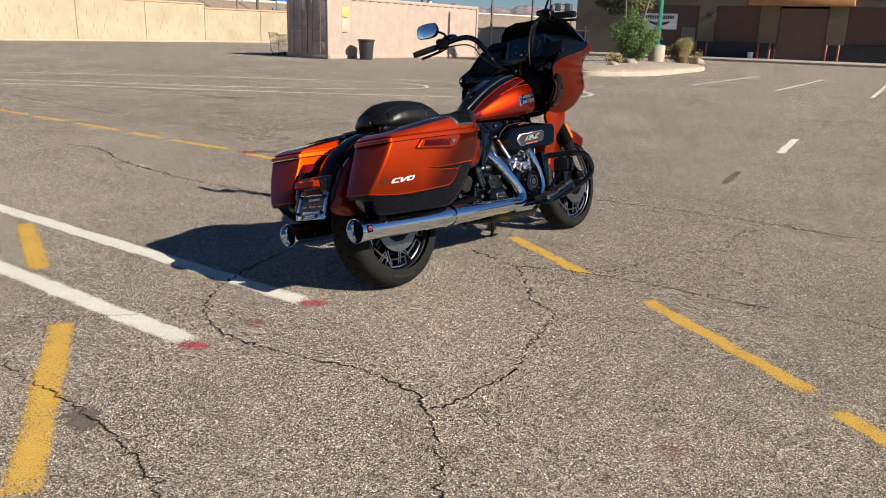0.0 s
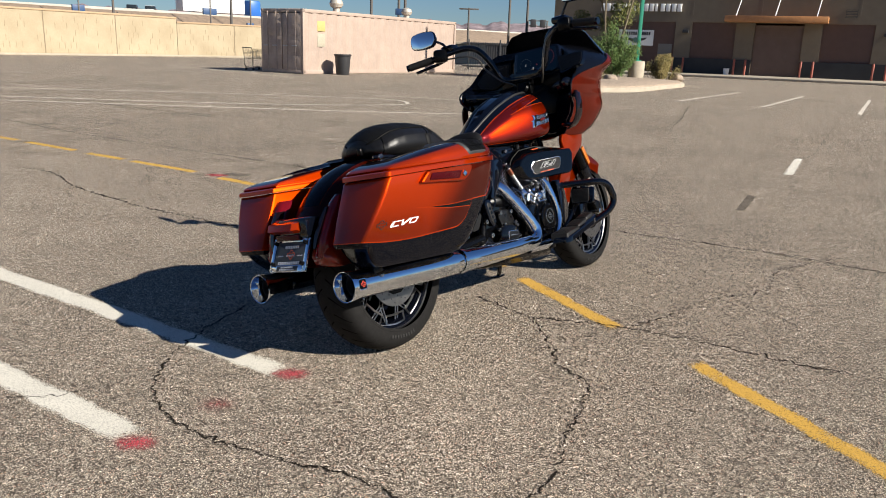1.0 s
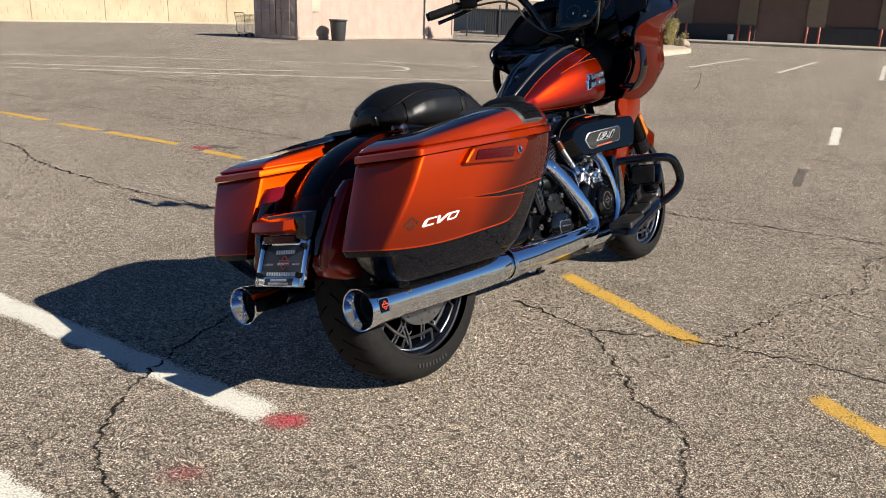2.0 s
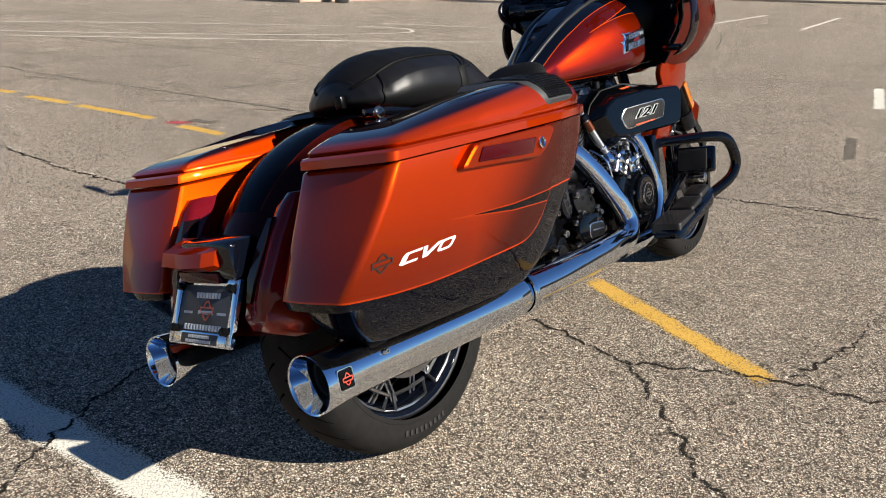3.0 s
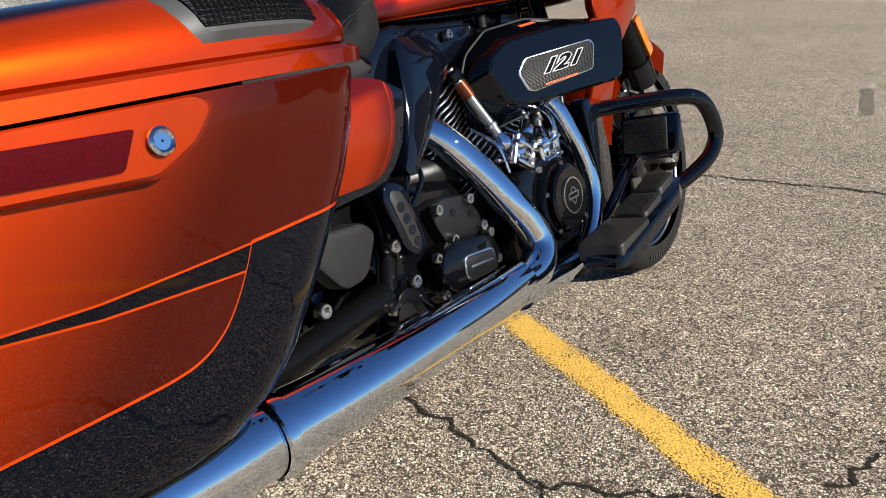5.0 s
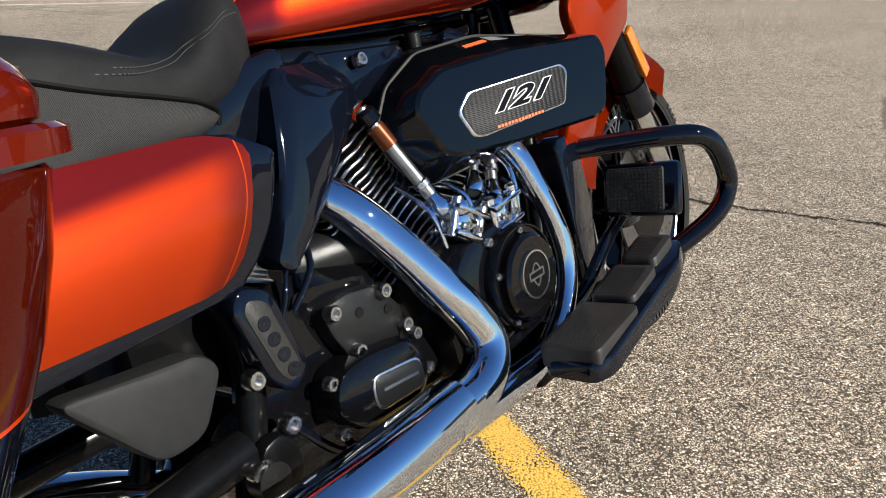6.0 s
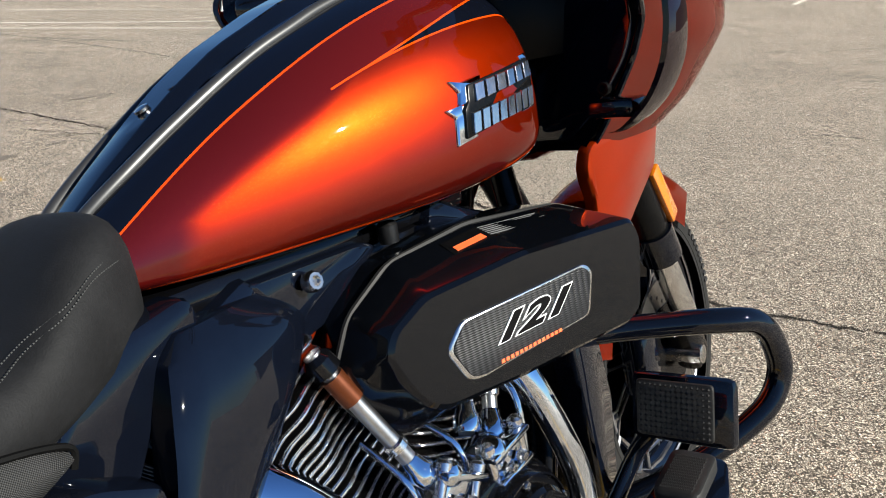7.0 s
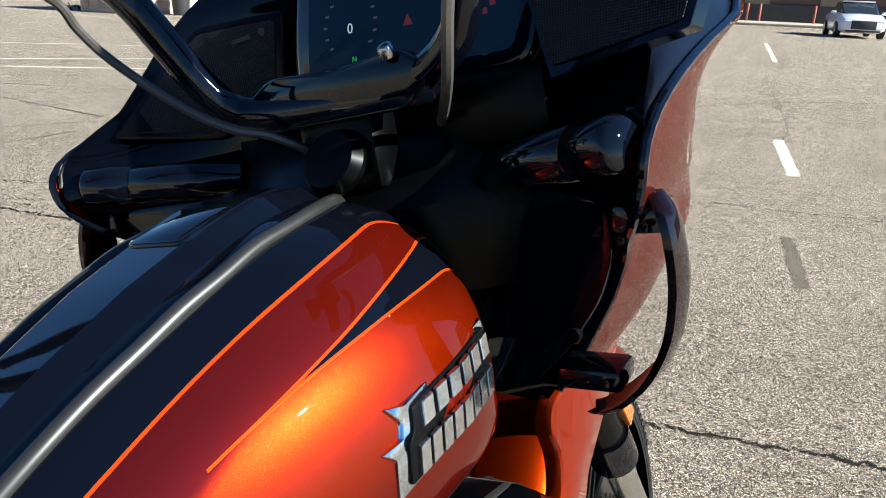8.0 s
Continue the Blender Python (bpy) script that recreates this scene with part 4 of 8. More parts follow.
def parked_car(m):
    t = thing("parked_car", "white car parked on the lot before the building", "car", m)
    paint = pbr("white_car_paint", (0.72, 0.73, 0.74), 0.3, coat=1.0, var=0.03)
    secs = []
    for x, w, zb, zs, zt in ((-2.25, 0.72, 0.35, 0.6, 0.66), (-2.15, 0.82, 0.25, 0.68, 0.78), (-1.5, 0.88, 0.2, 0.8, 0.93), (-0.6, 0.9, 0.18, 0.86, 0.99), (0.6, 0.9, 0.18, 0.86, 0.98), (1.6, 0.88, 0.2, 0.86, 1.0), (2.15, 0.82, 0.28, 0.8, 0.95), (2.28, 0.74, 0.4, 0.7, 0.85)):
        secs.append([(x, -w, zb + 0.1), (x, -w * 1.02, zs), (x, -w * 0.86, zt), (x, 0, zt + 0.03), (x, w * 0.86, zt), (x, w * 1.02, zs), (x, w, zb + 0.1), (x, w * 0.8, zb), (x, -w * 0.8, zb)])
    part("body", loft(secs), paint, t, angle=60)
    secs = [[(x, -w, z0), (x, -w * 0.86, z1), (x, 0, z1 + 0.04), (x, w * 0.86, z1), (x, w, z0)] for x, w, z0, z1 in ((-1.15, 0.72, 0.96, 0.98), (-0.45, 0.76, 0.98, 1.38), (0.7, 0.76, 0.98, 1.42), (1.5, 0.7, 0.98, 1.05))]
    part("cabin_glass", loft(secs), GLASS_DARK, t, angle=50)
    part("roof", rbox((0.13, 0, 1.45), (1.15, 1.24, 0.06), 0.025), paint, t)
    for x in (-1.4, 1.4):
        for y in (-0.84, 0.84):
            w = part("wheel", lathe([(0.2, -0.1), (0.32, -0.1), (0.33, 0), (0.32, 0.1), (0.2, 0.1)], (x, y, 0.33), (0, 1, 0), 24, caps=True), RUBBER_FAR, t)
            part("rim", lathe([(0.02, 0), (0.2, 0.0)], (x, y * 1.125, 0.33), (0, 1, 0), 20), STEEL, w)
    part("grille", rbox((-2.27, 0, 0.54), (0.05, 0.95, 0.34), 0.02), DARK, t)
    part("lower_intake", rbox((-2.2, 0, 0.30), (0.12, 1.3, 0.08), 0.02), DARK, t)
    for s in (-1, 1):
        part("headlight", rbox((-2.18, s * 0.62, 0.66), (0.14, 0.32, 0.1), 0.03), pbr("car_lamp_glass", (0.6, 0.62, 0.65), 0.1), t)
        part("mirror", rbox((-0.75, s * 0.98, 1.0), (0.14, 0.2, 0.12), 0.03), paint, t)


parked_car(pose(23.0, 36.6, 0, 0, 0, 65))

# ---- motorcycle: materials ----
def candy(name, build, rough=0.37, ink=1.30, clear=1.0, metal=0.85):
    """Glossy metallic paint; build(n, x, y, z) gives its colour and the share of metal flake."""
    n = Nodes(name)
    x, y, z = n.xyz()
    col, flake = build(n, x, y, z)
    spark = n.voronoi(1400.0, "F1", 1)
    sp = n.t.nodes.new("ShaderNodeSeparateColor")
    n.link(spark, sp.inputs[0])
    col = n.mix(n.m("MULTIPLY", n.ramp(sp.outputs[0], 0.85, 1.0), n.m("MULTIPLY", flake, 0.02)), col, (1.0, 0.36, 0.08))
    n.set(color=col, rough=n.m("ADD", rough, n.m("MULTIPLY", n.noise(40, 2), 0.06)), metal=n.m("MULTIPLY", flake, metal), coat=n.m("ADD", n.m("MULTIPLY", flake, 1.0 - clear), clear), coat_rough=0.012,
          coat_ior=n.mix(flake, (ink, ink, ink), (1.35, 1.35, 1.35)), spec=0.0, tint=(0.55, 0.16, 0.05))
    return n.mat


ORANGE, MAROON, STRIPE, INK = (0.36, 0.0265, 0.0003), (0.055, 0.003, 0.0028), (0.42, 0.036, 0.0012), (0.0018, 0.0023, 0.0046)


def line_at(n, v, centre, half):
    """1 within half of centre, else 0."""
    return n.m("LESS_THAN", n.m("ABSOLUTE", n.m("SUBTRACT", v, centre)), half)


def plain_candy(n, x, y, z):
    return n.mix(n.ramp(n.noise(3, 3), 0.3, 0.7), tuple(c * 0.92 for c in ORANGE), ORANGE), 1.0


def bag_colours(n, x, y, z):
    # black belly below a pinstripe, a dark wedge and a deep red fade towards the front; the fade and the low darkening
    # also paint in shading of the curved side
    ahead = n.m("DIVIDE", n.m("MAXIMUM", y, 0.0), 0.14)
    behind = n.m("MAXIMUM", n.m("SUBTRACT", -0.15, y), 0.0)
    mid = n.m("ADD", n.m("SUBTRACT", 0.577, n.m("MULTIPLY", n.m("MAXIMUM", y, 0.0), 0.03)), n.m("MULTIPLY", n.m("MAXIMUM", n.m("MULTIPLY", y, -1.0), 0.0), 0.1))
    wide = n.m("MAXIMUM", n.m("MULTIPLY", n.m("ADD", y, 0.17), 0.039), 0.0)
    edge = n.m("ADD", 0.486, n.m("ADD", n.m("MULTIPLY", n.m("POWER", ahead, 5.0), 0.067), n.m("MULTIPLY", n.m("MULTIPLY", behind, behind), 0.3)))
    edge = n.m("MINIMUM", edge, n.m("ADD", mid, wide))
    rise = n.m("SUBTRACT", z, edge)
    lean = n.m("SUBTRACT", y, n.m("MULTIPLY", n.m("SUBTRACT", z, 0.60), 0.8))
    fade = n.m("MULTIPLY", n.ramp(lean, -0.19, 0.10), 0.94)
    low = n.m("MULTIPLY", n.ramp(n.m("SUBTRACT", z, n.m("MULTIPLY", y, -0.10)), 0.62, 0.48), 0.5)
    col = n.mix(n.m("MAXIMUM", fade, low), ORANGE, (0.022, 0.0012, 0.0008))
    off = n.m("ABSOLUTE", n.m("SUBTRACT", z, mid))
    inside = n.m("GREATER_THAN", y, -0.20)
    col = n.mix(n.m("MULTIPLY", n.m("LESS_THAN", off, wide), inside), col, INK)
    pin = n.m("MULTIPLY", n.m("LESS_THAN", n.m("ABSOLUTE", n.m("SUBTRACT", off, wide)), 0.0011), inside)
    col = n.mix(pin, col, STRIPE)
    belly = n.m("LESS_THAN", rise, 0.0)
    col = n.mix(belly, col, INK)
    col = n.mix(line_at(n, rise, 0.001, 0.0016), col, STRIPE)
    return col, n.m("MULTIPLY", n.m("SUBTRACT", 1.0, belly), n.m("SUBTRACT", 1.0, n.m("MULTIPLY", fade, 0.40)))


def lid_colours(n, x, y, z):
    # orange shoulder, sprayed over to black-red along the top
    over = n.m("SUBTRACT", z, n.m("ADD", 0.796, n.m("MULTIPLY", n.m("MINIMUM", y, 0.1), 0.105)))
    top = n.ramp(over, -0.007, 0.005)
    fade = n.m("MULTIPLY", n.ramp(n.m("ADD", y, n.m("MULTIPLY", n.m("SUBTRACT", z, 0.60), 0.30)), 0.22, 0.36), 0.9)
    col = n.mix(fade, ORANGE, (0.045, 0.0026, 0.0018))
    return n.mix(top, col, (0.006, 0.0016, 0.0024)), n.m("MULTIPLY", n.m("SUBTRACT", 1.0, top), n.m("SUBTRACT", 1.0, n.m("MULTIPLY", fade, 0.6)))


def tank_colours(n, x, y, z):
    # two curves rising to the front: the upper pinstripe, and the edge between orange and dark red
    d1, d2 = n.m("SUBTRACT", y, 0.77), n.m("SUBTRACT", y, 0.80)
    s1 = n.m("ADD", 0.848, n.m("SUBTRACT", n.m("MULTIPLY", d1, 0.705), n.m("MULTIPLY", n.m("MULTIPLY", d1, d1), 0.67)))
    nose = n.m("DIVIDE", n.m("MAXIMUM", n.m("SUBTRACT", y, 1.180), 0.0), 0.065)
    s1 = n.m("SUBTRACT", s1, n.m("MULTIPLY", n.m("POWER", nose, 3.0), 0.022))
    s2 = n.m("ADD", 0.845, n.m("SUBTRACT", n.m("MULTIPLY", d2, 0.60), n.m("MULTIPLY", n.m("MULTIPLY", d2, d2), 0.68)))
    tip = n.m("DIVIDE", n.m("MAXIMUM", n.m("SUBTRACT", y, 1.215), 0.0), 0.06)
    s2 = n.m("SUBTRACT", s2, n.m("MULTIPLY", n.m("POWER", tip, 3.0), 0.030))
    over1, over2 = n.m("SUBTRACT", z, s1), n.m("SUBTRACT", z, s2)
    wide = n.m("MULTIPLY", n.ramp(y, 1.0, 1.34), 0.036)
    rear = n.ramp(y, 1.02, 0.93)
    fade = n.ramp(over2, n.m("SUBTRACT", -0.002, n.m("MULTIPLY", rear, 0.022)), n.m("SUBTRACT", 0.002, n.m("MULTIPLY", rear, 0.004)))
    fade = n.m("MAXIMUM", fade, n.ramp(n.m("SUBTRACT", y, n.m("MULTIPLY", z, 0.3)), 0.582, 0.552))
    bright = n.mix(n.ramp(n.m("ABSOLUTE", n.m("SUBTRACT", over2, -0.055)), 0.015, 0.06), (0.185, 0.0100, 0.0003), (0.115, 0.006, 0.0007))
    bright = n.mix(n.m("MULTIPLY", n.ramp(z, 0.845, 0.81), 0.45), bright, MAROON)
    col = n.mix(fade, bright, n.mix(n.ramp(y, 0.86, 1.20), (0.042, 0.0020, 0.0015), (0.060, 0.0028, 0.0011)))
    ink2 = n.m("MULTIPLY", n.m("GREATER_THAN", over2, 0.0), n.m("LESS_THAN", over2, wide))
    front = n.m("GREATER_THAN", y, 1.285)
    black = n.m("MAXIMUM", n.m("GREATER_THAN", over1, 0.0), n.m("MULTIPLY", n.m("GREATER_THAN", over2, 0.002), n.m("GREATER_THAN", y, 1.262)))
    foot = n.m("MULTIPLY", n.ramp(y, 1.1, 1.28), 0.028)
    rim = n.m("LESS_THAN", z, n.m("ADD", 0.7945, foot))
    dark = n.m("MAXIMUM", n.m("MAXIMUM", n.m("MAXIMUM", black, front), rim), n.m("MULTIPLY", ink2, n.m("GREATER_THAN", y, 0.955)))
    col = n.mix(dark, col, INK)
    live = n.m("MULTIPLY", n.m("GREATER_THAN", y, 0.975), n.m("SUBTRACT", 1.0, n.m("MAXIMUM", black, front)))
    pin = n.m("MULTIPLY", n.m("MAXIMUM", line_at(n, over2, 0.0, 0.0010), line_at(n, over2, wide, 0.0010)), live)
    pin = n.m("MAXIMUM", pin, n.m("MULTIPLY", n.m("MAXIMUM", line_at(n, over1, 0.0, 0.0009), line_at(n, z, n.m("ADD", 0.796, foot), 0.0013)), n.m("SUBTRACT", 1.0, front)))
    col = n.mix(pin, col, STRIPE)
    flake = n.m("MULTIPLY", n.m("SUBTRACT", 1.0, dark), n.m("SUBTRACT", 1.0, n.m("MULTIPLY", fade, 0.75)))
    return col, n.m("MULTIPLY", flake, n.m("SUBTRACT", 1.0, n.m("MULTIPLY", pin, 0.7)))


def fender_colours(n, x, y, z):
    ax = n.m("ABSOLUTE", x)
    black = n.m("MULTIPLY", n.m("LESS_THAN", ax, n.m("ADD", 0.052, n.m("MULTIPLY", n.ramp(z, 0.66, 0.80), 0.012))), n.m("GREATER_THAN", z, 0.655))
    col = n.mix(n.ramp(z, 0.80, 0.72), ORANGE, MAROON)
    col = n.mix(black, col, INK)
    col = n.mix(n.m("MULTIPLY", line_at(n, ax, n.m("ADD", 0.053, n.m("MULTIPLY", n.ramp(z, 0.66, 0.80), 0.012)), 0.0012), n.m("GREATER_THAN", z, 0.655)), col, STRIPE)
    return col, n.m("SUBTRACT", 1.0, black)


def side_colours(n, x, y, z):
    # shading of the upturned top edge, painted in as dark red
    col = n.mix(n.ramp(n.m("SUBTRACT", z, n.m("MULTIPLY", y, 0.10)), 0.598, 0.634), ORANGE, MAROON)
    drop = n.m("SUBTRACT", 0.68, z)
    rim = n.m("SUBTRACT", 0.650, n.m("MULTIPLY", n.m("MULTIPLY", drop, drop), 4.0))
    col = n.mix(n.m("MULTIPLY", n.ramp(n.m("SUBTRACT", y, rim), -0.06, -0.008), 0.7), col, MAROON)
    col = n.mix(line_at(n, y, n.m("SUBTRACT", rim, 0.008), 0.0009), col, STRIPE)
    return col, n.m("SUBTRACT", 1.0, n.m("MULTIPLY", n.ramp(n.m("SUBTRACT", z, n.m("MULTIPLY", y, 0.10)), 0.598, 0.634), 0.92))


def fairing_colours(n, x, y, z):
    col = n.mix(n.ramp(n.noise(4, 3), 0.3, 0.7), (0.17, 0.017, 0.007), (0.21, 0.022, 0.009))
    return col, 0.6


CANDY = candy("orange_candy_paint", plain_candy)
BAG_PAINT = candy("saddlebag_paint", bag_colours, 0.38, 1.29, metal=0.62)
LID_PAINT = candy("saddlebag_lid_paint", lid_colours, 0.37, 1.40, metal=0.64)
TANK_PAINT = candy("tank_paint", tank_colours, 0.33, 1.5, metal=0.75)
FENDER_PAINT = candy("fender_paint", fender_colours)
SIDE_PAINT = candy("side_cover_paint", side_colours)
FAIRING_PAINT = candy("fairing_paint", fairing_colours, 0.40, 1.45)
GLOSS = pbr("gloss_black", (0.0018, 0.0025, 0.0050), 0.25, coat=1.0, coat_ior=1.48, var=0.1, spec=0.0)
ENGINE_BLACK = pbr("engine_gloss_black", (0.0018, 0.0018, 0.0022), 0.22, coat=1.0, coat_ior=1.42, var=0.1, spec=0.0)
SATIN = pbr("satin_black", (0.0025, 0.0025, 0.0027), 0.24, var=0.2, scale=60, spec=0.13)
COWL = pbr("black_moulded_plastic", (0.0016, 0.0016, 0.002), 0.22, spec=0.38)
DECK = pbr("black_deck_plastic", (0.0012, 0.0013, 0.0018), 0.25, spec=0.35)
MATTE = pbr("matte_black_plastic", (0.010, 0.010, 0.0104), 0.6, var=0.15, scale=80, bump=0.15, bscale=900, spec=0.15)
WELT = pbr("black_welt", (0.002, 0.002, 0.002), 0.6, spec=0.08)
SURROUND = pbr("grey_moulded_surround", (0.035, 0.036, 0.038), 0.5, var=0.1, scale=60, bump=0.1, bscale=700, spec=0.3)
WRINKLE = pbr("wrinkle_black", (0.005, 0.005, 0.0053), 0.30, var=0.2, scale=120, bump=0.25, bscale=500, spec=0.28)
CHROME = pbr("chrome", (0.68, 0.73, 0.80), 0.010, metal=1.0, var=0.02, rvar=0.008)
BRIGHT = pbr("polished_aluminium", (0.66, 0.66, 0.66), 0.2, metal=1.0, var=0.1, rvar=0.1)
MACHINED = pbr("machined_edge", (0.36, 0.36, 0.37), 0.3, metal=1.0, var=0.12)
BOLT = pbr("bolt_steel", (0.48, 0.47, 0.45), 0.22, metal=1.0)
RAILTRIM = pbr("grey_tank_trim", (0.016, 0.0155, 0.015), 0.38, coat=0.25)
DISC = pbr("disc_steel", (0.22, 0.21, 0.20), 0.32, metal=1.0, var=0.2)
TYRE = pbr("tyre_rubber", (0.010, 0.0096, 0.0092), 0.72, spec=0.12, var=0.25, scale=60, bump=0.2, bscale=250)
VINYL = pbr("black_seat_vinyl", (0.006, 0.006, 0.0065), 0.38, spec=0.28, var=0.15, scale=40, bump=0.2, bscale=420)
SUEDE = pbr("black_seat_suede", (0.0055, 0.0055, 0.006), 0.7, spec=0.16, var=0.25, scale=30, bump=0.2, bscale=600)
STITCH = pbr("grey_stitching", (0.026, 0.027, 0.026), 0.8)
RUBBER = pbr("black_rubber", (0.012, 0.0115, 0.011), 0.5, spec=0.22, var=0.2, bump=0.2, bscale=300)
RED_LENS = pbr("red_lamp_lens", (0.04, 0.0006, 0.003), 0.12, coat=1.0, coat_ior=1.3, spec=0.0, var=0.2, scale=300)
TAIL_LENS = pbr("tail_lamp_lens", (0.10, 0.003, 0.006), 0.15, coat=1.0, coat_ior=1.4, spec=0.0, var=0.2, scale=300)
DARK_LENS = pbr("smoked_lamp_lens", (0.006, 0.003, 0.004), 0.2, coat=1.0, coat_ior=1.4, spec=0.0)
AMBER = pbr("amber_reflector", (0.44, 0.115, 0.004), 0.25, coat=1.0, var=0.3, scale=300)
PLATE = pbr("dark_plate", (0.028, 0.03, 0.034), 0.5)
LETTER = pbr("pale_lettering", (0.62, 0.62, 0.61), 0.4, var=0.03)
WHITE_INK = pbr("white_decal", (0.82, 0.80, 0.76), 0.35, var=0.03)
ORANGE_INK = pbr("orange_decal", (0.75, 0.11, 0.03), 0.4)
WARN_INK = pbr("label_grey_print", (0.10, 0.10, 0.10), 0.5)
COPPER = pbr("bronze_sleeve", (0.11, 0.030, 0.010), 0.3, metal=0.7)
MIRROR = pbr("mirror_glass", (0.9, 0.9, 0.92), 0.01, metal=1.0, var=0.01, rvar=0.0)


def mesh_material():
    n = Nodes("perforated_grille")
    x, y, z = n.xyz()
    w = n.m("MULTIPLY", n.m("SINE", n.m("MULTIPLY", n.m("ADD", x, z), 1250.0)), n.m("SINE", n.m("MULTIPLY", n.m("SUBTRACT", x, z), 1250.0)))
    n.set(color=n.mix(n.ramp(w, -0.2, 0.3), (0.0015, 0.0015, 0.0018), (0.018, 0.018, 0.02)), rough=0.45, spec=0.2)
    n.bump(w, 0.5, 0.001)
    return n.mat


def knit_material():
    n = Nodes("woven_seat_side")
    x, y, z = n.xyz()
    w = n.m("MULTIPLY", n.m("SINE", n.m("MULTIPLY", y, 3400.0)), n.m("SINE", n.m("MULTIPLY", z, 3400.0)))
    n.set(color=n.mix(n.ramp(w, -0.4, 0.4), (0.005, 0.005, 0.0052), (0.034, 0.034, 0.034)), rough=0.7, spec=0.2)
    n.bump(w, 0.5, 0.001)
    return n.mat


def screen_material():
    n = Nodes("dash_display")
    n.set(color=(0.002, 0.003, 0.006), rough=0.2, coat=0.25, coat_ior=1.22, spec=0.0, emit=(0.004, 0.014, 0.034), power=0.2)
    return n.mat


GRILLE = mesh_material()
KNIT = knit_material()
SCREEN = screen_material()


def glow(name, c, p):
    n = Nodes(name)
    n.set(color=(0.01, 0.01, 0.01), rough=0.3, emit=c, power=p)
    return n.mat


GLOW_WHITE, GLOW_GREEN = glow("display_white", (0.7, 0.75, 0.8), 0.22), glow("display_green", (0.05, 0.6, 0.12), 0.2)
GLOW_RED, GLOW_GREY = glow("display_red", (0.6, 0.05, 0.03), 0.04), glow("display_grey", (0.25, 0.28, 0.32), 0.05)

# ---- motorcycle: frame of reference ----
# x to its right, y ahead, z up; the origin is where the rear tyre meets the ground; it leans to its left on the stand
_yaw, _lean = radians(36.0), radians(13.3)
_f = Vector((math.sin(_yaw), math.cos(_yaw), 0))
_r = Vector((math.cos(_yaw), -math.sin(_yaw), 0))
_up = Vector((0, 0, 1))
_R, _U = _r * math.cos(_lean) + _up * math.sin(_lean), _up * math.cos(_lean) - _r * math.sin(_lean)
BIKE = Matrix.Translation((0.075, 4.118, 0.0)) @ Matrix((_R, _f, _U)).transposed().to_4x4()
bike = thing("motorcycle", "orange and black touring motorcycle with saddlebags, leaning on its stand", "motorcycle", BIKE)
# steering: front wheel, fork and bars are turned to the left
_ax = Vector((0, -0.438, 0.899)).normalized()
_ap = Vector((0, 1.79 - 0.4877 * 0.8, 0.8))
STEER = Matrix.Translation((0, 0.158, 0)) @ Matrix.Translation(_ap) @ Matrix.Rotation(radians(1), 4, _ax) @ Matrix.Translation(-_ap)


def bp(name, bm, material, parent=None, label="", angle=38, steer=False, smooth=True):
    if steer:
        bmesh.ops.transform(bm, matrix=STEER, verts=bm.verts)
    return part(name, bm, material, parent or bike, label, angle, smooth)


def bolt(p, axis, r=0.008, h=0.008, parent=None, mat=None, steer=False):
    bm = lathe([(r * 0.98, 0), (r, h * 0.7), (r * 0.8, h), (r * 0.5, h), (r * 0.5, h * 0.6), (0.0005, h * 0.6)], p, axis, 10)
    bp("bolt", bm, mat or BOLT, parent, steer=steer)


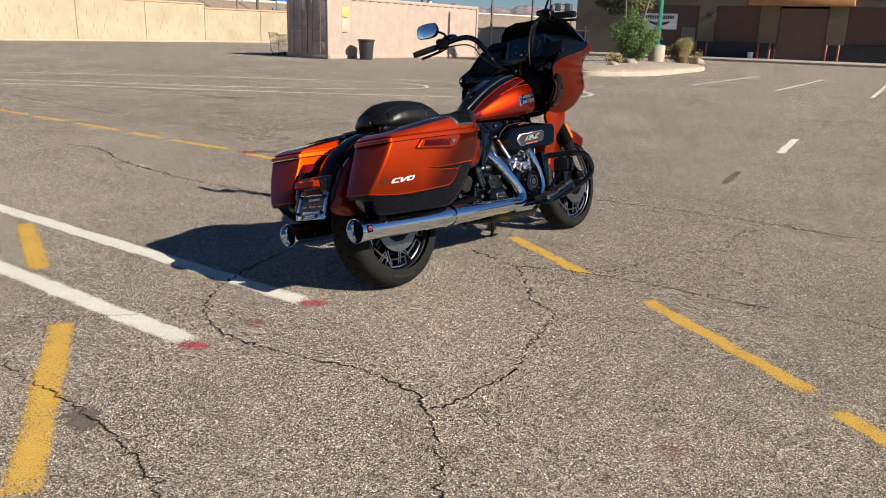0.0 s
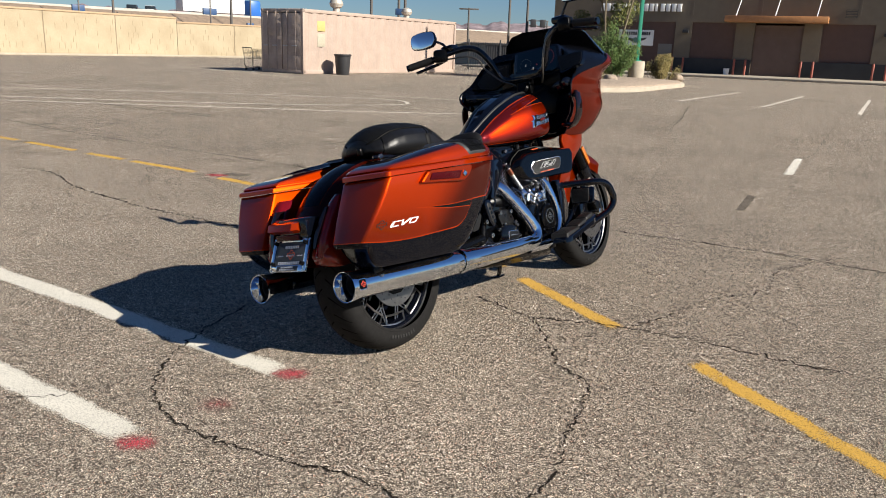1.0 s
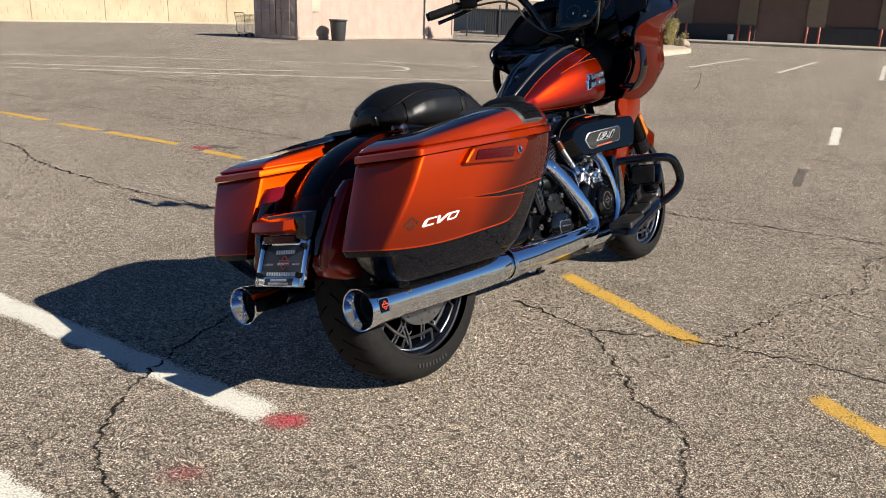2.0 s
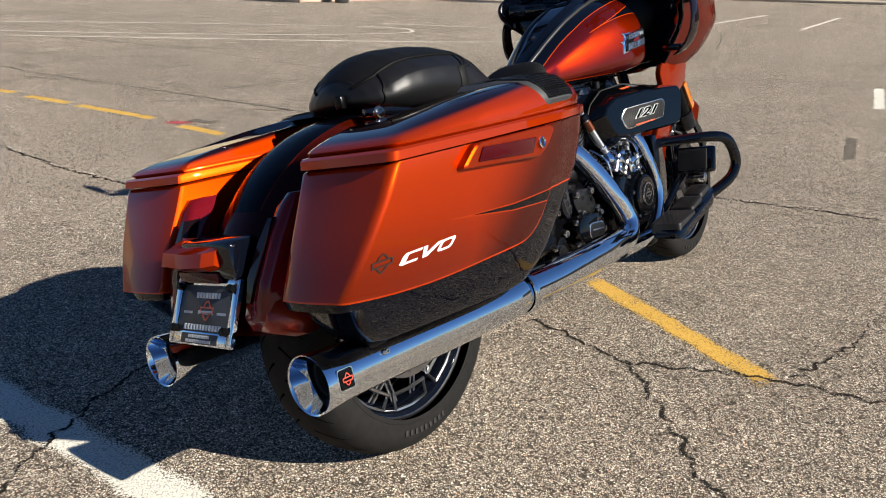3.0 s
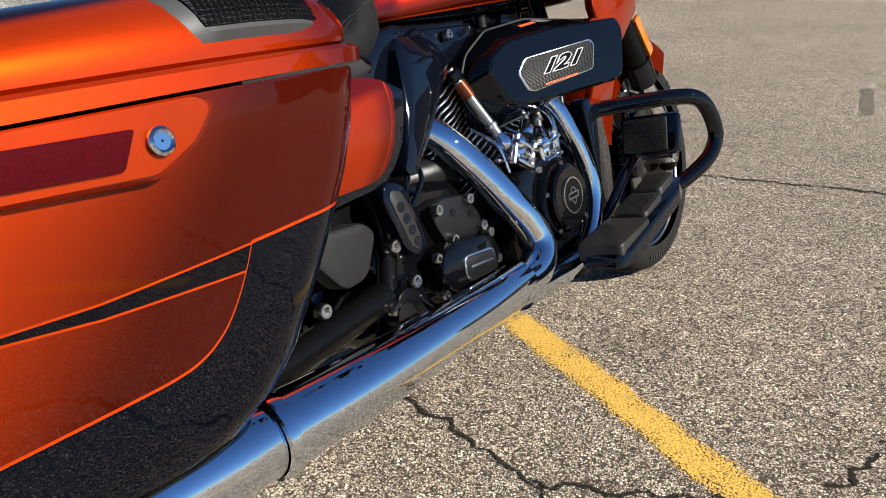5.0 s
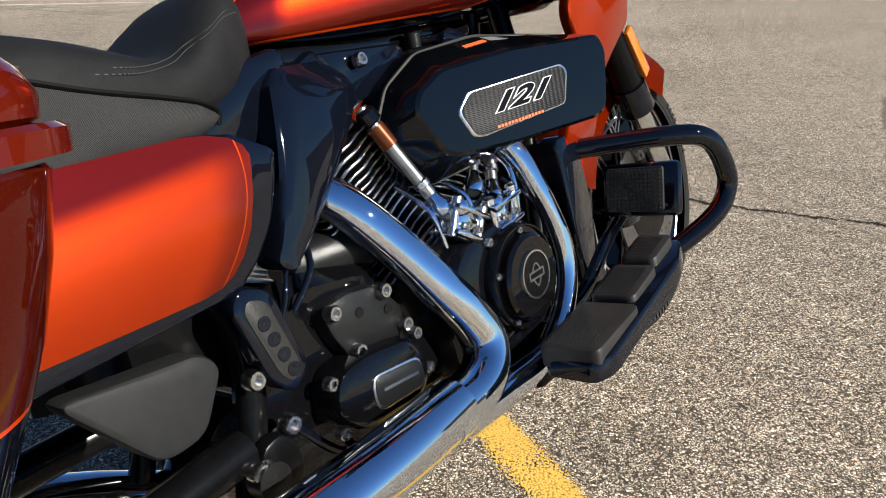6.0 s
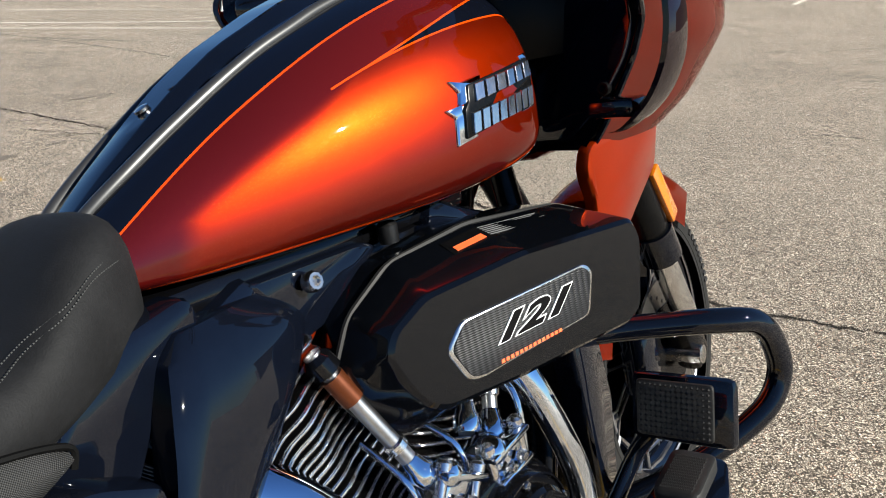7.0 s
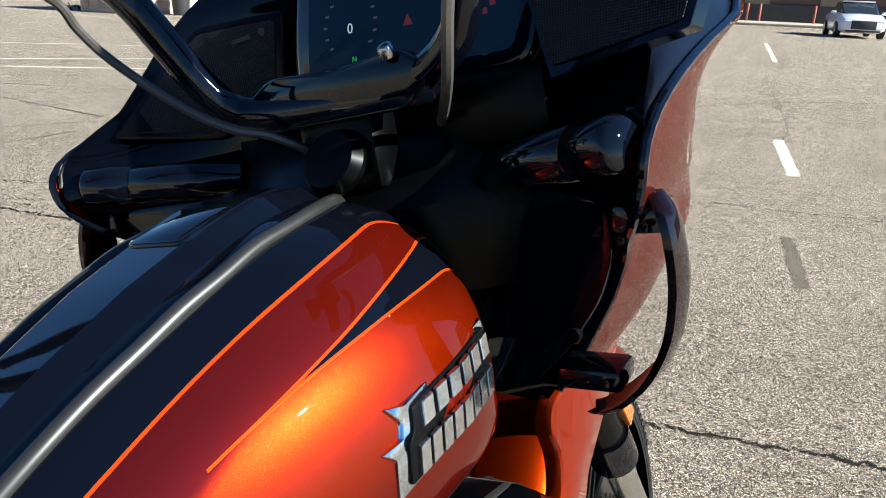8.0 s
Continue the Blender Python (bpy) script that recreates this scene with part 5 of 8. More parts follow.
# ---- wheels ----
def wheel(name, c, R, W, rim_r, spokes, steer):
    hub = bp(name, lathe([(0.03, -0.06), (0.045, -0.06), (0.05, -0.03), (0.04, 0), (0.05, 0.03), (0.045, 0.06), (0.03, 0.06)], c, (1, 0, 0), 28, caps=True), SATIN, steer=steer)
    hw = W / 2
    prof = []
    for k in range(25):
        a = math.pi * (k / 24) - math.pi / 2
        s, co = math.sin(a), math.cos(a)
        prof.append((rim_r + 0.004 + (R - rim_r - 0.004) * max(0, co) ** 0.55, hw * math.copysign(abs(s) ** 0.8, s)))
    bp("tyre", lathe(prof, c, (1, 0, 0), 96), TYRE, hub, angle=60, steer=steer)
    # tread grooves
    bm = bmesh.new()
    for k in range(28):
        for s in (-1, 1):
            a0 = 2 * math.pi * k / 28 + (0.11 if s > 0 else 0)
            rows = []
            for j in range(7):
                f = j / 6
                xx = s * hw * (0.12 + 0.66 * f)
                co = math.cos(math.asin(min(1, (abs(xx) / hw) ** 1.25)))
                rr = rim_r + 0.004 + (R - rim_r - 0.004) * co ** 0.55 + 0.0008
                aa = a0 + 0.17 * f ** 1.3
                wdt = 0.010 * (1 - 0.7 * f)
                rows.append([(c[0] + xx, c[1] + rr * math.cos(aa - wdt), c[2] + rr * math.sin(aa - wdt)), (c[0] + xx, c[1] + rr * math.cos(aa + wdt), c[2] + rr * math.sin(aa + wdt))])
            loft(rows, False, bm, ring_closed=False)
    g = bp("tread_grooves", bm, pbr("tread_groove", (0.0015, 0.0015, 0.0015), 0.95, spec=0.0), hub, steer=steer, smooth=False)
    g["kind"] = "stuff"
    # raised sidewall rings and bars of moulded lettering
    for s in (-1, 1):
        x = c[0] + s * hw * 0.985
        bp("sidewall_ring", lathe([(rim_r + 0.012, x), (rim_r + 0.014, x + s * 0.002), (rim_r + 0.017, x)], (0, c[1], c[2]), (1, 0, 0), 72), TYRE, hub, steer=steer)
    bm = bmesh.new()
    for base in (0.2, 2.3, 4.4):
        for k in range(9):
            a = base + k * 0.062
            rr = rim_r + 0.036
            m = Matrix.Translation((c[0] + hw * 0.982, c[1] + rr * math.cos(a), c[2] + rr * math.sin(a))) @ Matrix.Rotation(a, 4, "X")
            bmesh.ops.create_cube(bm, size=1, matrix=m @ Matrix.Diagonal((0.006, 0.013, 0.008, 1)))
    bp("sidewall_letter_bars", bm, pbr("raised_sidewall_rubber", (0.022, 0.021, 0.020), 0.6, spec=0.2), hub, steer=steer, smooth=False)["kind"] = "stuff"
    prof = [(rim_r + 0.006, -hw * 0.72), (rim_r + 0.010, -hw * 0.68), (rim_r - 0.004, -hw * 0.62), (rim_r - 0.022, -hw * 0.4), (rim_r - 0.03, 0), (rim_r - 0.022, hw * 0.4), (rim_r - 0.004, hw * 0.62), (rim_r + 0.010, hw * 0.68), (rim_r + 0.006, hw * 0.72)]
    bp("rim", lathe(prof, c, (1, 0, 0), 80), GLOSS, hub, steer=steer)
    for s in (-1, 1):
        bp("rim_edge", lathe([(rim_r + 0.0085, s * hw * 0.665), (rim_r + 0.0095, s * hw * 0.70), (rim_r + 0.004, s * hw * 0.715), (rim_r + 0.001, s * hw * 0.68)], c, (1, 0, 0), 80), MACHINED, hub, steer=steer)
    for k in range(spokes):
        a = 2 * math.pi * k / spokes + 0.15
        m = Matrix.Translation(c) @ Matrix.Rotation(a, 4, "X")
        bm, edge = bmesh.new(), bmesh.new()
        y0, y1, ym = 0.04, rim_r - 0.012, rim_r * 0.62
        for s in (-1, 1):
            for (p0, w0), (p1, w1) in ((((y0, 0.0), 0.017), ((ym, 0.0), 0.012)), (((ym, 0.0), 0.010), ((y1, s * 0.052), 0.009))):
                d = Vector((p1[0] - p0[0], p1[1] - p0[1]))
                nn = Vector((-d.y, d.x)).normalized()
                q = [Vector(p0) + nn * w0, Vector(p1) + nn * w1, Vector(p1) - nn * w1, Vector(p0) - nn * w0]
                loft([[(x, u.x, u.y) for u in q] for x in (-0.016, 0.022)], True, bm)
                for e in (1, -1):
                    q = [Vector(p0) + nn * w0 * e, Vector(p1) + nn * w1 * e, Vector(p1) + nn * (w1 - 0.0048) * e, Vector(p0) + nn * (w0 - 0.0048) * e]
                    loft([[(x, u.x, u.y) for u in q] for x in (0.022, 0.0245)], True, edge)
        bmesh.ops.transform(bm, matrix=m, verts=bm.verts)
        bmesh.ops.transform(edge, matrix=m, verts=edge.verts)
        sp = bp("spoke", bm, GLOSS, hub, steer=steer, smooth=False)
        bp("spoke_edge", edge, MACHINED, hub, "machined silver spoke edge", steer=steer, smooth=False)
    # machined outlines of the windows between the spokes
    for k in range(spokes):
        a = 2 * math.pi * (k + 0.5) / spokes + 0.15
        h = math.pi / spokes
        loop = [(rim_r - 0.010, -h * 0.72), (rim_r - 0.010, 0.0), (rim_r - 0.010, h * 0.72), (rim_r - 0.048, h * 0.86), (rim_r - 0.052, 0.0), (rim_r - 0.048, -h * 0.86), (rim_r - 0.010, -h * 0.72)]
        pts = [(c[0] + hw * 0.50, c[1] + r * math.cos(a + q), c[2] + r * math.sin(a + q)) for r, q in loop]
        bp("window_edge", tube(pts, 0.0052, 6, 1), MACHINED, hub, steer=steer)
    return hub


def disc(c, r, steer, parent):
    bm = lathe([(r * 0.62, -0.0025), (r, -0.0025), (r, 0.0025), (r * 0.62, 0.0025), (r * 0.62, -0.0025)], c, (1, 0, 0), 60)
    d = bp("brake_disc", bm, DISC, parent, steer=steer)
    bm = bmesh.new()
    for k in range(36):
        a = 2 * math.pi * k / 36
        rr = r * (0.70 + 0.1 * (k % 3))
        lathe([(0.004, -0.0031), (0.004, 0.0031)], (c[0], c[1] + rr * math.cos(a), c[2] + rr * math.sin(a)), (1, 0, 0), 8, bm, True)
    bp("disc_holes", bm, DARK, parent, steer=steer)
    bp("disc_carrier", lathe([(0.05, -0.004), (r * 0.66, -0.004), (r * 0.66, 0.004), (0.05, 0.004)], c, (1, 0, 0), 12, caps=True), SATIN, parent, steer=steer)


REAR_C, FRONT_C = (0, 0, 0.327), (0, 1.62, 0.322)
rear = wheel("rear_wheel", REAR_C, 0.327, 0.185, 0.236, 9, False)
disc((0.075, 0, 0.327), 0.145, False, rear)
bp("belt_pulley", lathe([(0.03, -0.115), (0.226, -0.115), (0.232, -0.108), (0.232, -0.085), (0.03, -0.085)], REAR_C, (1, 0, 0), 48, caps=True), GLOSS, rear)
front = wheel("front_wheel", FRONT_C, 0.322, 0.14, 0.246, 9, True)
for s in (-1, 1):
    disc((s * 0.078, 1.62, 0.322), 0.15, True, front)
    bp("brake_caliper", rbox((s * 0.082, 1.49, 0.36), (0.05, 0.07, 0.12), 0.012), GLOSS, steer=True)

# ---- frame, swingarm, stand ----
bm = bmesh.new()
for s in (-1, 1):
    tube([(s * 0.16, 0.02, 0.327), (s * 0.155, 0.3, 0.345), (s * 0.13, 0.58, 0.36)], 0.026, 10, 4, bm)
bp("swingarm", bm, SATIN)
bp("axle_nut", lathe([(0.022, 0.12), (0.022, 0.175), (0.012, 0.178), (0.001, 0.178)], (0, 0, 0.327), (1, 0, 0), 6), BRIGHT)
bm = bmesh.new()
for s in (-1, 1):
    tube([(s * 0.11, 0.50, 0.25), (s * 0.10, 0.8, 0.215), (s * 0.10, 1.1, 0.215), (s * 0.09, 1.27, 0.30), (s * 0.06, 1.36, 0.62), (s * 0.03, 1.38, 0.80)], 0.019, 10, 5, bm)
    tube([(s * 0.10, -0.05, 0.70), (s * 0.12, 0.3, 0.66), (s * 0.125, 0.55, 0.60), (s * 0.12, 0.62, 0.45), (s * 0.12, 0.56, 0.25)], 0.018, 10, 5, bm)
    tube([(s * 0.06, 0.62, 0.70), (s * 0.05, 1.0, 0.78), (s * 0.03, 1.35, 0.86)], 0.022, 10, 4, bm)
bp("frame", bm, SATIN)
bp("side_stand", tube([(-0.12, 1.08, 0.20), (-0.18, 1.14, 0.12), (-0.235, 1.19, 0.062)], [0.014, 0.012, 0.013], 10, 4), GLOSS)
bp("stand_foot", rbox((-0.24, 1.195, 0.062), (0.05, 0.07, 0.012), 0.004), GLOSS)
for s in (-1, 1):
    bp("rear_shock", tube([(s * 0.135, 0.12, 0.36), (s * 0.13, 0.24, 0.62)], 0.026, 12, 2), GLOSS)


# ---- rear fender, tail ----
def fender(cy, cz, r, a0, a1, hw, skirt, n=30):
    rows = []
    for k in range(n + 1):
        a = radians(a0 + (a1 - a0) * k / n)
        row = []
        for j in range(17):
            u = -1 + j / 8
            if abs(u) <= 0.75:
                x, dr = hw * u / 0.75, -0.035 * (abs(u) / 0.75) ** 2.6
            else:
                x, dr = math.copysign(hw * (1 + 0.03 * (abs(u) - 0.75) / 0.25), u), -0.035 - skirt * (abs(u) - 0.75) / 0.25
            rr = r + dr
            row.append((x, cy + rr * math.cos(a), cz + rr * math.sin(a)))
        rows.append(row)
    bm = loft(rows, False, ring_closed=False)
    bmesh.ops.solidify(bm, geom=bm.faces[:], thickness=0.004)
    return bm


bp("rear_fender", fender(0.0, 0.37, 0.44, 50, 172, 0.112, 0.10), FENDER_PAINT, angle=50)
# upright lamps beside the fender, with a small fascia below each
for s in (-1, 1):
    secs = []
    for z, y, x0, x1 in ((0.425, -0.40, 0.10, 0.18), (0.445, -0.435, 0.085, 0.178), (0.475, -0.447, 0.085, 0.172), (0.50, -0.44, 0.09, 0.165)):
        secs.append([(s * x0, y + 0.10, z), (s * x0, y + 0.01, z), (s * (x0 + 0.012), y, z), (s * (x1 - 0.012), y + 0.004, z), (s * x1, y + 0.025, z), (s * x1, y + 0.13, z)])
    fas = bp("tail_fascia", loft(secs), FAIRING_PAINT, None, "deep red painted tail panel", angle=45)
    secs = []
    for z, y, x0, x1 in ((0.462, -0.440, 0.112, 0.152), (0.475, -0.450, 0.108, 0.158), (0.54, -0.432, 0.114, 0.166), (0.61, -0.398, 0.126, 0.177), (0.665, -0.362, 0.138, 0.184), (0.688, -0.340, 0.150, 0.182)):
        secs.append([(s * x0, y + 0.06, z), (s * x0, y + 0.012, z), (s * (x0 + 0.008), y + 0.002, z), (s * (x1 - 0.01), y, z), (s * x1, y + 0.01, z), (s * (x1 + 0.002), y + 0.06, z)])
    lamp = bp("tail_lamp", loft(secs), TAIL_LENS, None, "upright red tail lamp lens", angle=50)
    secs = []
    for z, y, x0, x1 in ((0.505, -0.445, 0.106, 0.124), (0.55, -0.433, 0.109, 0.137), (0.61, -0.402, 0.121, 0.148), (0.650, -0.376, 0.131, 0.150)):
        secs.append([(s * x0, y + 0.03, z), (s * x0, y + 0.006, z), (s * (x0 + 0.008), y - 0.004, z), (s * x1, y - 0.003, z), (s * x1, y + 0.03, z)])
    bp("lamp_insert", loft(secs), DARK_LENS, lamp)

# plate carrier, painted lamp hood and the plate
bp("plate_carrier", rbox((0.02, -0.415, 0.585), (0.16, 0.075, 0.075), 0.012), GLOSS)
bp("plate_lamp_hood", loft([[(x, -0.455 - 0.02 * k, 0.570), (x, -0.475 - 0.02 * k, 0.582), (x, -0.465 - 0.02 * k, 0.607), (x, -0.41, 0.622), (x, -0.41, 0.575)] for x, k in ((-0.105, -0.6), (-0.09, 0.3), (0.0, 1.0), (0.05, 0.6), (0.065, -0.4))]), CANDY, None, "orange painted number plate lamp hood", angle=25)
bp("plate_reflector", rbox((-0.01, -0.452, 0.553), (0.13, 0.012, 0.022), 0.004), RED_LENS)
PM = Matrix.Translation((0, -0.462, 0.487)) @ Matrix.Rotation(radians(-26), 4, "X")


def plate_at(u, v, d):
    return PM @ Vector((u, -d, v))


plate = bp("number_plate", slab([(-0.09, -0.052), (0.09, -0.052), (0.09, 0.056), (-0.09, 0.056)], plate_at, 0.0, 0.004, 0.001, 0.006), PLATE, None, "dark dealer plate in a chrome frame")
for poly in ([(-0.101, -0.066), (-0.084, -0.066), (-0.084, 0.066), (-0.101, 0.066)], [(0.084, -0.066), (0.101, -0.066), (0.101, 0.066), (0.084, 0.066)], [(-0.101, 0.05), (0.101, 0.05), (0.101, 0.066), (-0.101, 0.066)], [(-0.101, -0.066), (0.101, -0.066), (0.101, -0.040), (-0.101, -0.040)]):
    bp("plate_frame", slab(poly, plate_at, -0.002, 0.008, 0.002, 0.006), CHROME, plate)
bp("frame_band", slab([(-0.06, -0.063), (0.06, -0.063), (0.06, -0.043), (-0.06, -0.043)], plate_at, 0.0, 0.009, 0.001, 0.003), PLATE, plate)
for u in (-0.082, 0.082):
    for v in (-0.036, 0.046):
        bp("plate_bolt", lathe([(0.008, 0), (0.008, 0.012), (0.005, 0.015), (0.001, 0.015)], plate_at(u, v, 0.006), (PM.to_3x3() @ Vector((0, -1, 0))), 8), SATIN, plate)
for u0, u1, v, h, mt in ((-0.035, 0.045, 0.031, 0.011, LETTER), (-0.07, -0.04, -0.003, 0.005, LETTER), (0.04, 0.07, -0.003, 0.005, LETTER), (-0.022, 0.028, -0.002, 0.007, LETTER), (-0.062, 0.062, -0.031, 0.011, LETTER), (-0.035, 0.035, -0.049, 0.006, LETTER), (-0.042, 0.042, -0.058, 0.006, LETTER)):
    count = max(3, round((u1 - u0) / (h * 0.95)))
    for k in range(count):
        a, b = u0 + (u1 - u0) * k / count, u0 + (u1 - u0) * (k + 0.72) / count
        bp("plate_bar", slab([(a, v - h / 2), (b, v - h / 2), (b, v + h / 2), (a, v + h / 2)], plate_at, 0.003, 0.0052 if v > -0.04 else 0.0098, 0.0005, 0), mt, plate)


# an emblem of a shield behind a bar, in outline
def shield(to3, s, d, mat, parent, name="shield_emblem"):
    bm = bmesh.new()
    w = 0.07
    for seg in ([(-0.55, 0.32), (-0.3, 0.75), (0.0, 0.92), (0.3, 0.75), (0.55, 0.32)], [(-0.55, -0.32), (-0.3, -0.7), (0.0, -0.95), (0.3, -0.7), (0.55, -0.32)], [(-1, -0.28), (1, -0.28), (1, 0.28), (-1, 0.28), (-1, -0.28)]):
        for a, b in zip(seg, seg[1:]):
            a, b = Vector(a) * s, Vector(b) * s
            e = (b - a).normalized()
            nn = Vector((-e.y, e.x)) * w * s
            a, b = a - e * w * s * 0.5, b + e * w * s * 0.5
            q = [a + nn, b + nn, b - nn, a - nn]
            loft([[to3(p.x, p.y, h) for p in q] for h in (0.0, d)], True, bm)
    return bp(name, bm, mat, parent, smooth=False)


shield(lambda u, v, d: plate_at(u + 0.005, v + 0.002, d + 0.004), 0.02, 0.0012, ORANGE_INK, plate)


# ---- saddlebags ----
def bag_outer(y, z):
    """Distance of the bag's outer face from the middle."""
    base = np.interp(z, (0.34, 0.40, 0.46, 0.515, 0.57, 0.62, 0.67, 0.72, 0.80), (0.305, 0.350, 0.379, 0.403, 0.424, 0.441, 0.453, 0.459, 0.456))
    t = (y - 0.06) / 0.40
    return float(base - (0.016 * abs(t) ** 2.0 if t < 0 else 0.04 * (t / 0.7) ** 2))


def bag_ring(s, z, y0, y1, xi, grow=0.0, zf=None, n=16, rad=0.095, rc=0.020):
    """A rounded outline at one height: outer face, front, inner face, rear."""
    pts = []
    xo = lambda y: bag_outer(y, z) + grow
    y0, y1 = y0 - grow, y1 + grow
    for k in range(n + 1):
        y = y0 + rc + (y1 - y0 - rad - rc) * k / n
        pts.append((xo(y), y))
        if k == 0:
            pts += [(xo(y + d), y + d) for d in (0.003, 0.010)]
    for k in range(1, 10):
        a = k / 10 * math.pi / 2
        xc = xo(y1 - rad) - rad
        pts.append((xc + rad * math.cos(a), y1 - rad + rad * math.sin(a)))
    pts += [(xi + 0.02, y1), (xi, y1 - 0.02), (xi, y0 + 0.012), (xi + 0.004, y0 + 0.003), (xi + 0.014, y0)]
    xc = xo(y0 + rc) - rc
    for k in range(5):
        pts.append((xi + 0.014 + (xc - xi - 0.014) * (k + 1) / 6, y0 - 0.004 * math.sin(math.pi * (k + 1) / 6)))
    for k in range(9):
        a = (1 - k / 9) * math.pi / 2
        pts.append((xc + rc * math.cos(a), y0 + rc - rc * math.sin(a)))
    return [(s * x, y, zf(y) if zf else z) for x, y in pts]


def lid_rise(y):
    """Height of the lid's top over its groove."""
    return float(np.interp(y, (-0.34, -0.31, -0.22, -0.08, 0.0, 0.1, 0.2, 0.33, 0.40), (0.014, 0.021, 0.036, 0.056, 0.064, 0.071, 0.075, 0.070, 0.062)))


LID_PROFILE = ((0.0, -0.004), (0.22, -0.002), (0.45, -0.007), (0.65, -0.017), (0.82, -0.032), (0.94, -0.052), (0.99, -0.075), (1.0, -0.105))


def saddlebag(s):
    lv = [(0.392, -0.335, 0.15, 0.24), (0.399, -0.358, 0.19, 0.23), (0.425, -0.380, 0.232, 0.222), (0.455, -0.400, 0.262, 0.220), (0.492, -0.420, 0.284, 0.220), (0.496, -0.446, 0.287, 0.220), (0.515, -0.452, 0.296, 0.218), (0.57, -0.425, 0.321, 0.217), (0.62, -0.399, 0.344, 0.216), (0.67, -0.372, 0.362, 0.215), (0.720, -0.347, 0.376, 0.215), (0.724, -0.340, 0.372, 0.220)]
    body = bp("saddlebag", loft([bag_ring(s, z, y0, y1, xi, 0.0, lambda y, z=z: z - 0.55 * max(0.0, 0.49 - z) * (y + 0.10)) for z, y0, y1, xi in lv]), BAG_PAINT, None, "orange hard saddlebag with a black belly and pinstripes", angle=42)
    top = lambda k: (lambda y: 0.750 + k * lid_rise(y))
    rings = [bag_ring(s, 0.727, -0.338, 0.380, 0.222, -0.003), bag_ring(s, 0.727, -0.346, 0.386, 0.215, 0.005), bag_ring(s, 0.742, -0.342, 0.388, 0.215, 0.006), bag_ring(s, 0.746, -0.339, 0.388, 0.215, 0.002), bag_ring(s, 0.7475, -0.336, 0.386, 0.216, -0.009)]
    rings += [bag_ring(s, 0.752, -0.334, 0.386, 0.217 + 0.012 * k, g, top(k)) for k, g in LID_PROFILE]
    lid = bp("lid", loft(rings), LID_PAINT, body, "orange saddlebag lid with a black-red top and a raised lip", angle=32)
    # loudspeaker grille let into the front of the lid
    def on_lid(y, k, d):
        """k runs from the groove (0) over the shoulder (1) to the inner edge of the top (2)."""
        f = min(k, 1.0)
        gr = float(np.interp(f, [p[0] for p in LID_PROFILE], [p[1] for p in LID_PROFILE]))
        end = max(0.0, y - 0.25) / 0.10
        x = bag_outer(y, 0.752) + gr - 0.035 * end ** 2
        if k > 1:
            x += (0.245 - x) * (k - 1)
        return (s * (x + d * (0.9 if k < 0.5 else 0.5 if k < 1 else 0.0)), y, top(f)(y) + d * (0.4 if k < 0.5 else 1.0) - 0.012 * end ** 2)
    ks = [0.10, 0.25, 0.45, 0.58, 0.7, 0.85, 1.0, 1.3, 1.6, 1.9]
    rows = []
    for q in range(13):
        f = q / 12
        rows.append([on_lid(0.095 + 0.042 * max(0.0, 1.0 - k) + (0.240 - 0.042 * max(0.0, 1.0 - k)) * f, k, -0.004 if (q in (0, 12) or k == ks[0]) else 0.006) for k in ks])
    bp("speaker_surround", loft(rows, False, ring_closed=False), SURROUND, lid, "dark grey loudspeaker surround", angle=35)
    gk = [0.30, 0.38, 0.5, 0.6, 0.7, 0.85, 1.0, 1.25, 1.5, 1.75]
    bp("speaker_grille", loft([[on_lid(0.118 + 0.035 * max(0.0, 1.0 - k) + (0.205 - 0.035 * max(0.0, 1.0 - k)) * f / 12, k, 0.0085) for k in gk] for f in range(13)], False, ring_closed=False), GRILLE, lid, angle=60)
    bm = bmesh.new()
    for i in range(26):
        for j in range(22):
            k = 0.33 + 0.064 * j
            y = 0.123 + 0.035 * max(0.0, 1.0 - k) + (0.0073 - 0.0013 * max(0.0, 1.0 - k)) * (i + 0.5 * (j % 2))
            q = [Vector(on_lid(y + a * 0.0022, k + b * 0.024, 0.0094)) for a, b in ((-1, -1), (1, -1), (1, 1), (-1, 1))]
            bm.faces.new([bm.verts.new(p) for p in (q if s > 0 else q[::-1])])
    bp("grille_holes", bm, pbr("grille_hole_black", (0.0015, 0.0015, 0.0015), 0.8, spec=0.05), lid, smooth=False)["kind"] = "stuff"
    # latch hood with a red reflector and a lock
    def face(u, v, d):
        return (s * (bag_outer(u, v) + d), u, v)
    hood = bp("latch_hood", slab([(-0.196, 0.684), (0.062, 0.664), (0.104, 0.688), (0.124, 0.714), (0.110, 0.724), (-0.152, 0.724)], face, -0.01, 0.017, 0.009, 0.012), CANDY, body, "raised orange latch hood", angle=30)
    bp("reflector", slab([(-0.150, 0.690), (0.028, 0.678), (0.043, 0.707), (-0.135, 0.715)], face, 0.012, 0.0195, 0.001, 0.004), RED_LENS, hood, "long red reflector")
    bp("lock", lathe([(0.011, 0.0), (0.0115, 0.004), (0.009, 0.006), (0.007, 0.004), (0.001, 0.004)], face(0.062, 0.694, 0.0165), (s, 0, 0), 20), CHROME, hood)
    # letters drawn as plain slanted shapes, and an outlined shield
    sk = 0.35
    def dec(u, v, d):
        y, z = -0.268 + u * 0.86, 0.555 + v * 0.47
        return (s * (bag_outer(y, z) + d), y + sk * v, z)
